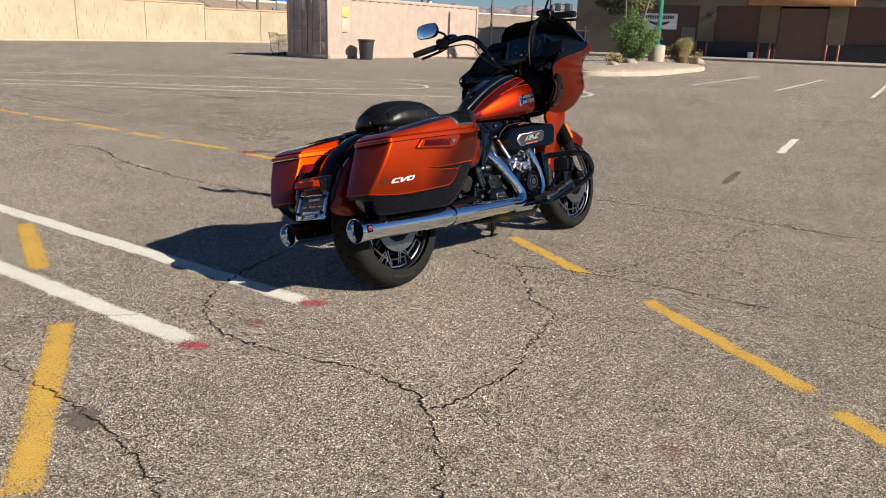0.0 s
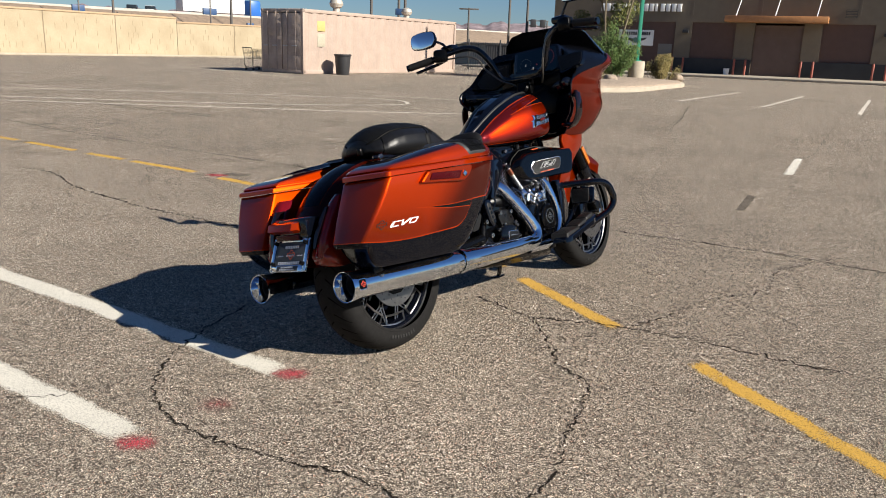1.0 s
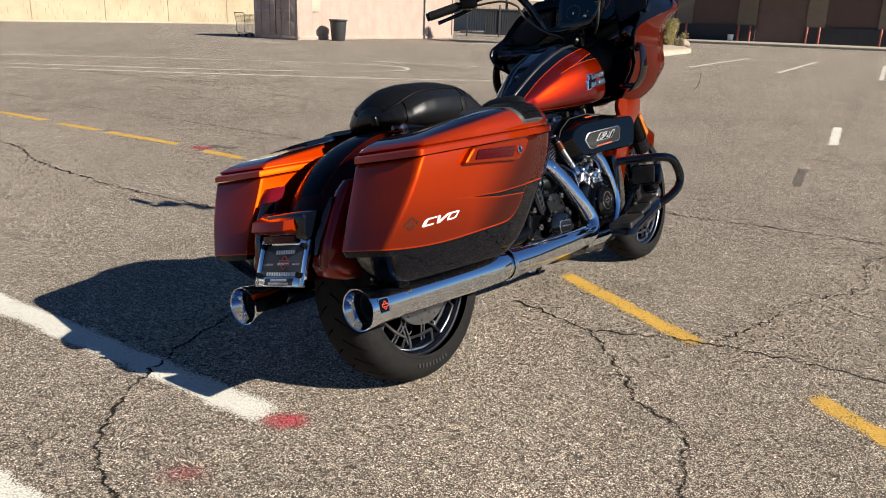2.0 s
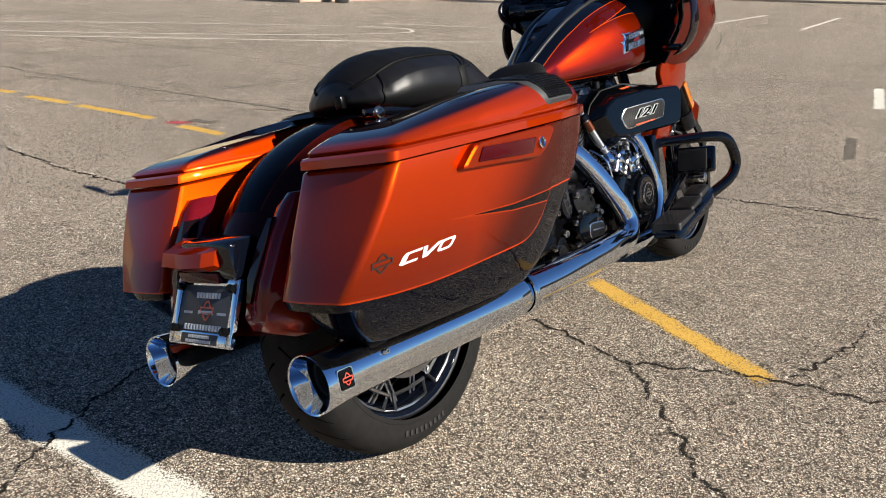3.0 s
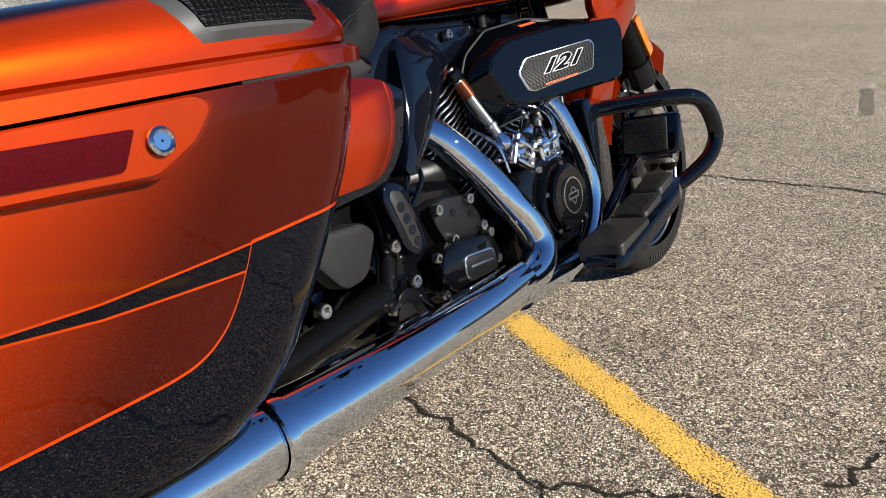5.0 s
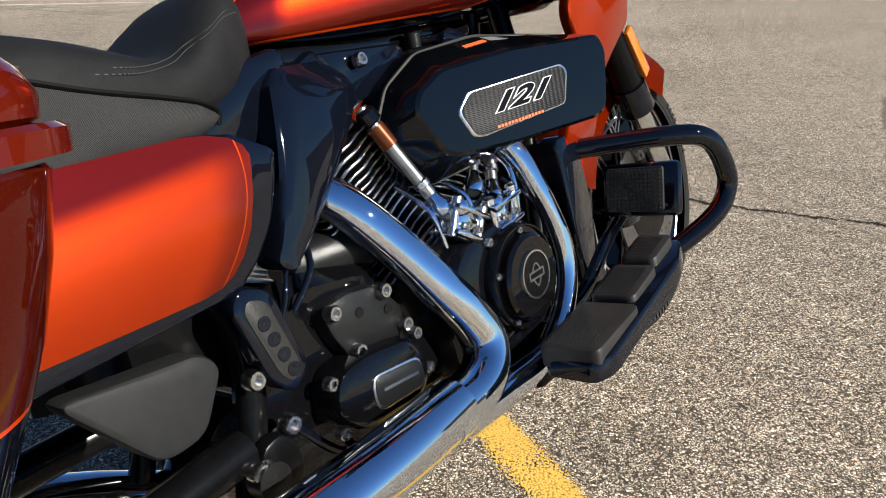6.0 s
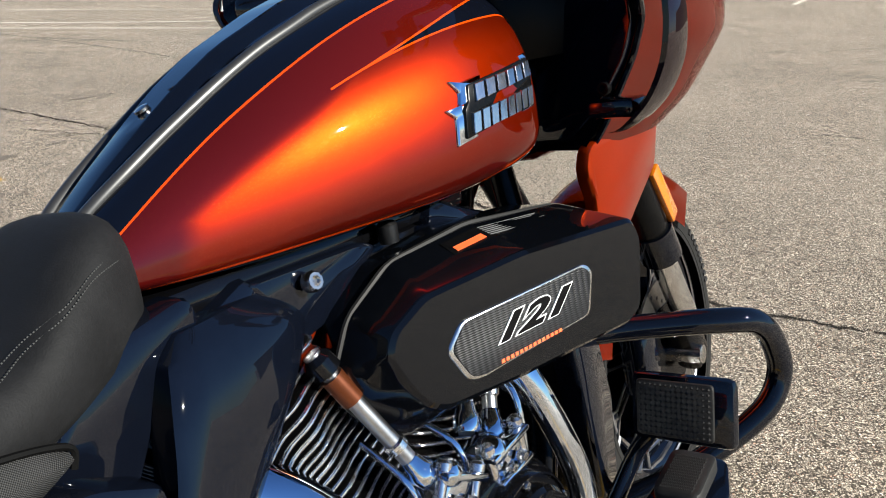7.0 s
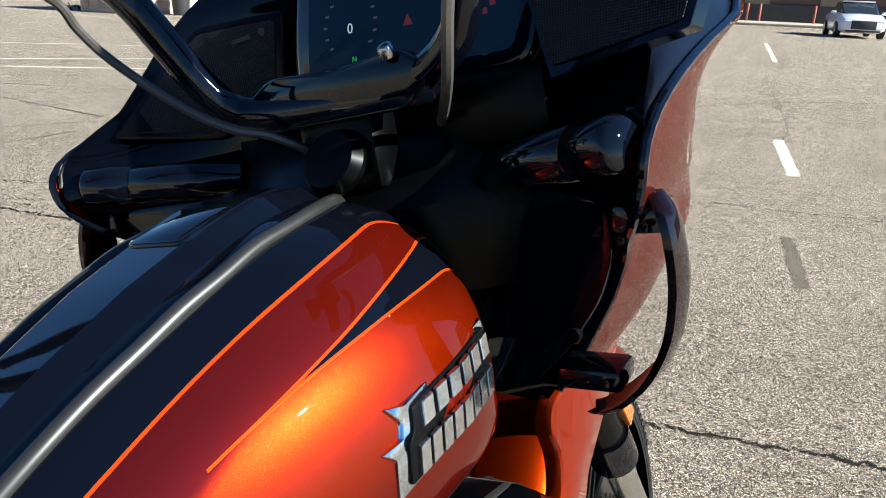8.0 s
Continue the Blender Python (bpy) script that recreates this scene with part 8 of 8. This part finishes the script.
# oil cooler and its dark shroud before the engine
bp("oil_cooler", rbox((0.0, 1.35, 0.42), (0.24, 0.07, 0.26), 0.015), SATIN)
bp("cooler_shroud", slab([(1.30, 0.56), (1.37, 0.56), (1.40, 0.42), (1.37, 0.27), (1.33, 0.27)], lambda u, v, d: (d, u, v), 0.12, 0.155, 0.01, 0.02), GLOSS)
bp("cooler_shroud", slab([(1.30, 0.56), (1.37, 0.56), (1.40, 0.42), (1.37, 0.27), (1.33, 0.27)], lambda u, v, d: (d, u, v), -0.12, -0.155, 0.01, 0.02), GLOSS)
bp("primary_cover", loft([[(x, y, z) for y, z in rounded([(0.66 + t, 0.26 + t), (1.10 - t, 0.22 + t), (1.19 - t, 0.33), (1.08 - t, 0.44 - t), (0.70 + t, 0.43 - t)], 0.06)] for x, t in ((-0.14, 0.0), (-0.19, 0.0), (-0.205, 0.02))]), GLOSS, angle=30)

# ---- painted ducts below the fairing ----
for s in (1, -1):
    bp("fairing_duct", slab([(1.372, 0.800), (1.45, 0.803), (1.590, 0.818), (1.608, 0.775), (1.604, 0.73), (1.545, 0.685), (1.49, 0.640), (1.462, 0.57), (1.44, 0.528), (1.325, 0.526), (1.362, 0.60), (1.398, 0.675), (1.394, 0.717), (1.370, 0.757)],
                            lambda u, v, d: (s * (d + 0.12 * (v - 0.75) + 0.35 * max(0, v - 0.78)), u, v), 0.160, 0.180, 0.008, 0.014), CANDY, None, "orange painted air duct below the fairing", angle=35)

# ---- front fork and fender ----
for s in (1, -1):
    leg = bp("fork_leg", tube([(s * 0.128, 1.315, 0.93), (s * 0.122, 1.535, 0.56)], 0.032, 20, 1), SATIN, None, "black upper fork tube", steer=True)
    bp("fork_cap", tube([(s * 0.123, 1.512, 0.600), (s * 0.122, 1.546, 0.542)], 0.037, 20, 1), GLOSS, leg, steer=True)
    bp("fork_slider", tube([(s * 0.122, 1.535, 0.56), (s * 0.115, 1.645, 0.385)], 0.0235, 20, 1), BRIGHT, leg, "bright steel fork slider", steer=True)
    bp("fork_foot", rbox((s * 0.11, 1.645, 0.340), (0.05, 0.07, 0.12), 0.016, Matrix.Rotation(radians(30), 3, "X")), SATIN, leg, steer=True)
    bp("side_reflector", rbox((s * 0.158, 1.502, 0.662), (0.012, 0.03, 0.115), 0.004, Matrix.Rotation(radians(33), 3, "X")), AMBER, leg, "long amber side reflector", steer=True)
bp("front_axle", lathe([(0.012, -0.15), (0.018, -0.148), (0.018, 0.148), (0.012, 0.15)], FRONT_C, (1, 0, 0), 14, caps=True), BOLT, steer=True)
bp("fork_bridge", rbox((0, 1.40, 0.84), (0.24, 0.09, 0.05), 0.015), SATIN, steer=True)
bp("front_fender", fender(1.62, 0.322, 0.37, 54, 160, 0.082, 0.075), CANDY, None, "orange front fender", angle=50, steer=True)

# ---- fairing ----
FAIR_TURN = Matrix.Translation((-0.022, 0, 1.074)) @ Matrix.Rotation(radians(3), 4, "Y") @ Matrix.Translation((0, 0, -1.06))


def fp(name, bm, material, parent=None, label="", angle=38, smooth=True):
    """A part of the fairing, set as the fairing sits."""
    bmesh.ops.transform(bm, matrix=FAIR_TURN, verts=bm.verts)
    return bp(name, bm, material, parent, label, angle, smooth=smooth)


FAIR = ((0.785, 0.215, 1.392, 1.72), (0.82, 0.242, 1.390, 1.82), (0.86, 0.264, 1.388, 1.87), (0.90, 0.287, 1.386, 1.90), (0.945, 0.307, 1.376, 1.935), (0.98, 0.326, 1.325, 1.945), (1.005, 0.345, 1.284, 1.95), (1.04, 0.356, 1.270, 1.95), (1.072, 0.360, 1.276, 1.95), (1.10, 0.363, 1.335, 1.95),
        (1.13, 0.368, 1.48, 1.94), (1.16, 0.378, 1.635, 1.925), (1.20, 0.350, 1.73, 1.90), (1.235, 0.300, 1.775, 1.865))


def fair_row(z):
    zs = [f[0] for f in FAIR]
    return [float(np.interp(z, zs, [f[i] for f in FAIR])) for i in (1, 2, 3)]


rows = []
for z, w, yr, yn in spline(FAIR, 3):
    row = []
    for k in range(29):
        a = math.pi * (k / 28) - math.pi / 2
        row.append(((w * abs(math.sin(a)) ** 0.75 + 0.045 * max(0.0, math.sin(2 * abs(a))) * max(0.0, min(1.0, (1.02 - z) / 0.1))) * math.copysign(1.0, math.sin(a)), yr + (yn - yr) * max(0.0, math.cos(a)) ** 0.85, z))
    rows.append(row)
bm = loft(rows, False, ring_closed=False)
bmesh.ops.solidify(bm, geom=bm.faces[:], thickness=0.008)
fp("fairing_shell", bm, FAIRING_PAINT, None, "deep red-brown painted outer fairing shell", angle=50)


INNER = ((0.785, 0.212, 1.374, 1.39), (0.82, 0.238, 1.374, 1.40), (0.86, 0.260, 1.376, 1.41), (0.90, 0.284, 1.376, 1.42), (0.945, 0.304, 1.368, 1.43), (0.98, 0.324, 1.330, 1.44), (1.005, 0.341, 1.296, 1.45), (1.04, 0.351, 1.275, 1.46), (1.072, 0.354, 1.283, 1.455), (1.10, 0.350, 1.315, 1.45), (1.13, 0.342, 1.375, 1.44), (1.17, 0.325, 1.405, 1.435), (1.21, 0.290, 1.418, 1.432), (1.25, 0.235, 1.43, 1.435), (1.275, 0.19, 1.45, 1.45))


def inner_row(z):
    zs = [f[0] for f in INNER]
    return [float(np.interp(z, zs, [f[i] for f in INNER])) for i in (1, 2, 3)]


def inner_y(x, z):
    w, ye, yc = inner_row(z)
    return ye + (yc - ye) * (1 - min(1.0, abs(x) / w) ** 2.6)


rows = []
for k in range(28):
    z = 0.787 + 0.486 * k / 27
    w = inner_row(z)[0]
    rows.append([(w * u, inner_y(w * u, z), z) for u in np.linspace(-1, 1, 31)])
bm = loft(rows, False, ring_closed=False)
bmesh.ops.solidify(bm, geom=bm.faces[:], thickness=0.006)
inner = fp("inner_fairing", bm, GLOSS, None, "gloss-black inner fairing", angle=50)
for s in (1, -1):
    fp("fairing_lip", tube([(s * fair_row(z)[0], fair_row(z)[1] - 0.002, z) for z in np.linspace(0.787, 1.225, 20)], 0.0045, 8, 2), GLOSS, inner)
    # deck between the inner panel and the shell's edge
    rows = []
    for k in range(15):
        f = k / 14
        za, zb = 1.05 + 0.225 * f, 1.05 + 0.18 * f
        a = Vector((s * inner_row(za)[0], inner_row(za)[1], za))
        b = Vector((s * (fair_row(zb)[0] - 0.004), fair_row(zb)[1] + 0.002, zb))
        rows.append([a.lerp(b, q) + Vector((0, 0, 0.012 * math.sin(math.pi * q) * f)) for q in np.linspace(0, 1, 7)])
    fp("inner_deck", loft(rows, False, ring_closed=False), DECK, inner, angle=60)
fp("top_cover", loft([[(w * u, y0 + (1 - u * u) * dy, z) for u in np.linspace(-1, 1, 21)] for w, y0, dy, z in ((0.19, 1.45, 0.0, 1.274), (0.24, 1.60, 0.05, 1.262), (0.30, 1.775, 0.09, 1.236))], False, ring_closed=False), COWL, inner)
# smoked windshield
rows = []
for z, w, yr, yn in ((1.17, 0.362, 1.70, 1.915), (1.22, 0.330, 1.72, 1.87), (1.28, 0.295, 1.69, 1.81), (1.34, 0.262, 1.66, 1.755), (1.385, 0.215, 1.65, 1.715), (1.405, 0.14, 1.66, 1.695)):
    rows.append([(w * math.sin(a), yr + (yn - yr) * math.cos(a) ** 0.8 if math.cos(a) > 0 else yr, z) for a in np.linspace(-1.57, 1.57, 25)])
bm = loft(rows, False, ring_closed=False)
bmesh.ops.solidify(bm, geom=bm.faces[:], thickness=0.005)
fp("windshield", bm, pbr("dark_smoked_shield", (0.006, 0.006, 0.008), 0.04, coat=1.0), None, "short dark smoked windshield", angle=60)

# ---- dashboard ----
DM = Matrix.Translation((0.062, 1.405, 1.20)) @ Matrix.Rotation(radians(-14), 4, "X")


def dash(u, v, d):
    return DM @ Vector((u, -d, v))


bez = bp("dash_bezel", slab([(-0.132, -0.070), (0.150, -0.070), (0.165, 0.0), (0.150, 0.085), (-0.126, 0.085), (-0.134, 0.0)], dash, -0.06, 0.012, 0.008, 0.02), GLOSS, None, "gloss-black dashboard bezel")
scr = bp("dash_screen", slab([(-0.113, -0.055), (0.133, -0.055), (0.145, 0.0), (0.133, 0.072), (-0.106, 0.072), (-0.112, 0.0)], dash, 0.0, 0.0135, 0.001, 0.012), SCREEN, bez, "wide dark touch display, switched on")


def glyph(text, size, u, v, mat, name="display_text"):
    m = DM @ Matrix.Translation((u, -0.0142, v)) @ Matrix.Rotation(radians(90), 4, "X")
    return lettering(text, size, 0.0001, m, mat, scr, name)


glyph("0", 0.015, -0.054, -0.003, GLOW_WHITE)
glyph("N", 0.008, -0.050, -0.036, GLOW_GREEN)
bm = bmesh.new()
for k in range(13):
    a = radians(-40 + 260 * k / 12)
    p = dash(-0.054 + 0.033 * math.cos(a), 0.001 + 0.033 * math.sin(a), 0.0139)
    bmesh.ops.create_cube(bm, size=1, matrix=Matrix.Translation(p) @ DM.to_3x3().to_4x4() @ Matrix.Diagonal((0.0045, 0.0004, 0.0022, 1)))
bp("display_ticks", bm, GLOW_GREY, scr, smooth=False)
bm = bmesh.new()
for u, v, w, h in ((0.072, 0.024, 0.04, 0.004), (0.072, 0.014, 0.03, 0.003), (0.075, 0.045, 0.015, 0.012), (0.015, -0.046, 0.03, 0.006)):
    bmesh.ops.create_cube(bm, size=1, matrix=Matrix.Translation(dash(u, v, 0.0139)) @ DM.to_3x3().to_4x4() @ Matrix.Diagonal((w, 0.0004, h, 1)))
bp("display_bars", bm, GLOW_GREY, scr, smooth=False)
bp("display_arrow", slab([(0.012, -0.012), (0.024, -0.012), (0.018, 0.0)], dash, 0.0130, 0.0141, 0.0001, 0), GLOW_RED, scr, smooth=False)
bm = bmesh.new()
for k in range(9):
    a = radians(-60 + 130 * k / 8)
    bmesh.ops.create_cube(bm, size=1, matrix=Matrix.Translation(dash(0.085 + 0.04 * math.cos(a), 0.02 + 0.04 * math.sin(a), 0.0139)) @ DM.to_3x3().to_4x4() @ Matrix.Diagonal((0.006, 0.0004, 0.006, 1)))
bp("display_arc", bm, GLOW_RED, scr, smooth=False)
# loudspeakers left and right of the dash, each a grille in a frame
DEEP = pbr("deep_black_plastic", (0.0009, 0.0009, 0.0011), 0.3, spec=0.10)


def left_speaker(u, v, d):
    return (-u, inner_y(-u, v) - 0.004 - d, v)


def right_speaker(u, v, d):
    """u runs outwards and v up, both from 0 to 1, on a flat panel."""
    low = Vector((0.236, 1.362, 1.125)).lerp(Vector((0.364, 1.350, 1.147)), u)
    high = Vector((0.220, 1.385, 1.212)).lerp(Vector((0.362, 1.400, 1.212)), u)
    return low.lerp(high, v) + Vector((-0.22, -0.95, 0.17)) * d


sp = fp("speaker_frame", slab([(0.20, 1.080), (0.319, 1.099), (0.288, 1.174), (0.223, 1.219), (0.085, 1.223), (0.105, 1.132)], left_speaker, -0.004, 0.010, 0.004, 0.012), SATIN, None, "black loudspeaker frame in the fairing")
fp("speaker_mesh", slab([(0.202, 1.089), (0.308, 1.105), (0.280, 1.170), (0.219, 1.211), (0.098, 1.214), (0.116, 1.137)], left_speaker, 0.004, 0.0112, 0.001, 0.010), GRILLE, sp)
fp("emblem_bar", slab([(0.136, 1.197), (0.166, 1.192), (0.167, 1.197), (0.137, 1.202)], left_speaker, 0.009, 0.0125, 0.0004, 0), SURROUND, sp, smooth=False)
fp("emblem_disc", slab([(0.119 + 0.005 * math.cos(a), 1.202 + 0.005 * math.sin(a)) for a in np.linspace(0, 2 * math.pi, 12, endpoint=False)], left_speaker, 0.009, 0.0125, 0.0004, 0), SURROUND, sp, smooth=False)
sp = bp("speaker_frame", slab([(0.0, -0.10), (1.0, -0.12), (1.06, 0.3), (1.0, 1.0), (-0.06, 1.0), (-0.03, 0.4)], right_speaker, -0.020, 0.004, 0.002, 0.03), GLOSS, None, "black loudspeaker frame in the fairing")
bp("speaker_mesh", slab([(0.03, 0.02), (0.955, 0.0), (1.0, 0.3), (0.95, 0.95), (-0.02, 0.95), (0.0, 0.4)], right_speaker, 0.0, 0.0055, 0.0006, 0.02), GRILLE, sp)
# storage lids, each a rounded gloss roll with a seam near its outer end
for end0, end1 in (((0.172, 1.350, 1.040), (0.322, 1.268, 1.063)), ((-0.175, 1.385, 1.058), (-0.352, 1.292, 1.078))):
    end0, end1 = Vector(end0), Vector(end1)
    long = (end1 - end0).length
    bp("storage_lid", lathe([(0.001, 0.0), (0.018, 0.0), (0.0225, 0.004), (0.0235, long * 0.68), (0.0222, long * 0.685), (0.0222, long * 0.70), (0.0235, long * 0.705), (0.0235, long - 0.006), (0.019, long), (0.001, long)], end0, end1 - end0, 40), GLOSS, None, "rounded gloss-black storage lid", angle=60)
for s in (1, -1):
    pan = fp("lower_inner_panel", slab([(0.125, 0.800), (0.196, 0.800), (0.246, 0.850), (0.284, 0.905), (0.306, 0.965), (0.312, 1.010), (0.19, 1.015), (0.13, 0.95)], lambda u, v, d: (s * u, inner_y(s * u, v) - 0.004 - d, v), -0.006, 0.008, 0.004, 0.02), GLOSS, None, "gloss-black lower inner fairing panel")
    fp("warning_decal", slab([(0.232, 0.885), (0.262, 0.890), (0.266, 0.915), (0.236, 0.912)], lambda u, v, d: (s * u, inner_y(s * u, v) - 0.011 - d, v), 0.0, 0.0022, 0.0004, 0.006), SATIN, pan)
    bolt((s * 0.219, inner_y(0.245, 0.868) - 0.010, 0.868), (0, -1, 0), 0.010, 0.008, mat=SATIN)
    bolt((s * 0.262, inner_y(0.285, 0.985) - 0.010, 0.985), (0, -1, 0), 0.014, 0.010, mat=SATIN)
    # curved wind deflector on two clamps
    rows = []
    for z, x, y, w in spline(((1.018, 0.352, 1.318, 0.010), (1.000, 0.362, 1.314, 0.017), (0.970, 0.368, 1.312, 0.020), (0.936, 0.369, 1.312, 0.022), (0.898, 0.363, 1.312, 0.024), (0.862, 0.346, 1.312, 0.025), (0.836, 0.322, 1.312, 0.024), (0.822, 0.300, 1.312, 0.016), (0.820, 0.288, 1.312, 0.010)), 4):
        rows.append([(s * (x - 0.004), y - w, z), (s * (x + 0.003), y - w, z), (s * (x + 0.008), y, z), (s * (x + 0.003), y + w * 1.6, z), (s * (x - 0.004), y + w * 1.6, z), (s * (x + 0.001), y, z)])
    df = fp("wind_deflector", loft(rows), DARK_LENS, None, "smoked curved wind deflector", angle=60)
    fp("deflector_clamp", rbox((s * 0.338, 1.335, 0.996), (0.045, 0.05, 0.026), 0.006), GLOSS, df)
    fp("deflector_clamp", rbox((s * 0.284, 1.335, 0.846), (0.062, 0.05, 0.022), 0.006), GLOSS, df)
bp("ignition_switch", lathe([(0.032, 0), (0.034, 0.008), (0.028, 0.018), (0.012, 0.02), (0.001, 0.02)], (0.049, 1.272, 1.070), (0, -0.85, 0.5), 28), DEEP)
bp("lower_dash", loft([[(x, 1.26 + 0.10 * (x / 0.17) ** 2, 1.02), (x, 1.30 + 0.08 * (x / 0.17) ** 2, 1.065), (x, 1.40, 1.10), (x, 1.44, 1.04), (x, 1.40, 0.92), (x, 1.31 + 0.08 * (x / 0.17) ** 2, 0.92)] for x in np.linspace(-0.19, 0.19, 13)]), DEEP, angle=40)

# ---- handlebar, grips, mirrors (as they stand, turned to the left) ----
bp("handlebar", tube([(-0.485, 1.0, 1.284), (-0.37, 1.07, 1.306), (-0.285, 1.125, 1.330), (-0.21, 1.165, 1.336), (-0.150, 1.185, 1.312), (-0.113, 1.213, 1.255), (-0.097, 1.232, 1.212), (-0.083, 1.25, 1.170), (-0.070, 1.268, 1.142), (-0.045, 1.281, 1.130), (0.03, 1.288, 1.126), (0.09, 1.292, 1.130), (0.145, 1.290, 1.140), (0.195, 1.275, 1.172), (0.222, 1.262, 1.24), (0.25, 1.258, 1.305), (0.305, 1.262, 1.342), (0.40, 1.265, 1.340), (0.515, 1.26, 1.322)], 0.0165, 16, 5), GLOSS, None, "gloss-black handlebar", angle=70)
bp("riser_clamp", slab([(-0.045, 1.108), (0.14, 1.112), (0.165, 1.140), (0.135, 1.165), (0.06, 1.158), (-0.02, 1.160), (-0.055, 1.138)], lambda u, v, d: (u, 1.288 - d, v), -0.02, 0.014, 0.006, 0.012), GLOSS, None, "gloss-black riser clamp")
bolt((0.125, 1.272, 1.160), (0, -0.5, 0.86), 0.008, 0.010)
bp("riser", rbox((0.04, 1.31, 1.08), (0.09, 0.05, 0.08), 0.012), DEEP)
# added black block that stands in for the deep shade under the dash
bp("dash_shade_block", rbox((0.105, 1.405, 1.092), (0.25, 0.09, 0.085), 0.014), DEEP)
for s, a, b, h, lv, mc in ((-1, (-0.375, 1.066, 1.305), (-0.49, 0.997, 1.283), (-0.335, 1.088, 1.318), ((-0.33, 1.135, 1.300), (-0.385, 1.115, 1.282), (-0.45, 1.065, 1.262), (-0.475, 1.035, 1.252)), (-0.30, 1.13, 1.352)),
                           (1, (0.395, 1.265, 1.340), (0.52, 1.26, 1.321), (0.35, 1.264, 1.344), ((0.345, 1.31, 1.325), (0.40, 1.325, 1.315), (0.48, 1.325, 1.300), (0.51, 1.31, 1.292)), (0.31, 1.29, 1.378))):
    g = bp("grip", tube([a, b], 0.0195, 18, 1), RUBBER, None, "black rubber hand grip")
    e = Vector(b) + (Vector(b) - Vector(a)).normalized() * 0.014
    bp("grip_end", tube([b, e], 0.0175, 18, 1), GLOSS, g)
    bp("switch_housing", rbox(h, (0.075, 0.06, 0.07), 0.016, Matrix.Rotation(radians(30 if s < 0 else -2), 3, "Z")), SATIN)
    bp("master_cylinder", rbox(mc, (0.085, 0.055, 0.035), 0.012), GLOSS)
    bp("lever", tube(lv, [0.009, 0.009, 0.008, 0.009], 10, 5), GLOSS)
for s, c, foot in ((-1, Vector((-0.384, 1.02, 1.408)), ((-0.30, 1.115, 1.345), (-0.305, 1.085, 1.375), (-0.325, 1.045, 1.395))), (1, Vector((0.425, 1.25, 1.49)), ((0.32, 1.285, 1.385), (0.345, 1.28, 1.42), (0.375, 1.268, 1.455)))):
    ol = [(-0.088, 0.0), (-0.07, 0.034), (0.02, 0.043), (0.082, 0.036), (0.092, 0.01), (0.078, -0.032), (0.0, -0.04), (-0.07, -0.034)]
    ol = [(u * s, v * 1.22) for u, v in ol]
    tip = Matrix.Rotation(radians(-13), 3, 'X')
    mir = bp("mirror", loft([[tuple(c + tip @ Vector((u * k, d, v * k))) for u, v in rounded(ol, 0.03)] for k, d in ((0.985, -0.004), (1.0, 0.004), (0.85, 0.028), (0.4, 0.04))]), GLOSS, None, "black oval mirror on a stalk")
    bp("mirror_glass", slab([(u * 0.94, v * 0.93) for u, v in ol], lambda u, v, d: tuple(c + tip @ Vector((u, d, v))), -0.003, -0.0065, 0.001, 0.026), MIRROR, mir)
    bp("mirror_stalk", tube(foot, 0.007, 8, 4), GLOSS, mir)
# cables
bp("clutch_cable", tube([(-0.325, 1.12, 1.298), (-0.20, 1.140, 1.290), (-0.131, 1.15, 1.256), (-0.125, 1.165, 1.228), (-0.109, 1.18, 1.197), (-0.070, 1.21, 1.148), (-0.038, 1.235, 1.120), (-0.016, 1.265, 1.106), (0.02, 1.31, 1.07)], 0.0046, 8, 7), pbr("grey_cable", (0.05, 0.044, 0.037), 0.35), None, "grey sheathed cable")
bp("brake_cable", tube([(0.315, 1.26, 1.355), (0.245, 1.235, 1.29), (0.218, 1.225, 1.20), (0.188, 1.255, 1.135), (0.150, 1.31, 1.108), (0.110, 1.37, 1.09)], 0.0052, 8, 7), pbr("braided_cable", (0.12, 0.112, 0.10), 0.4, metal=0.6), None, "braided steel brake line")
bp("lower_cowl", slab([(0.0, 0.778), (0.06, 0.782), (0.11, 0.790), (0.168, 0.808), (0.218, 0.857), (0.255, 0.91), (0.25, 1.0), (-0.25, 1.0), (-0.255, 0.91), (-0.218, 0.857), (-0.168, 0.808), (-0.11, 0.790), (-0.06, 0.782)], lambda u, v, d: (u - 0.01, 1.405 - d + 0.02 * abs(u), v), 0.0, 0.012, 0.003, 0.01), COWL, None, "black lower cowl behind the forks")
bp("chin_panel", rbox((0, 1.43, 0.87), (0.22, 0.12, 0.18), 0.03), COWL)
bp("headlamp_pod", rbox((0, 1.83, 1.06), (0.36, 0.12, 0.10), 0.03), SATIN)
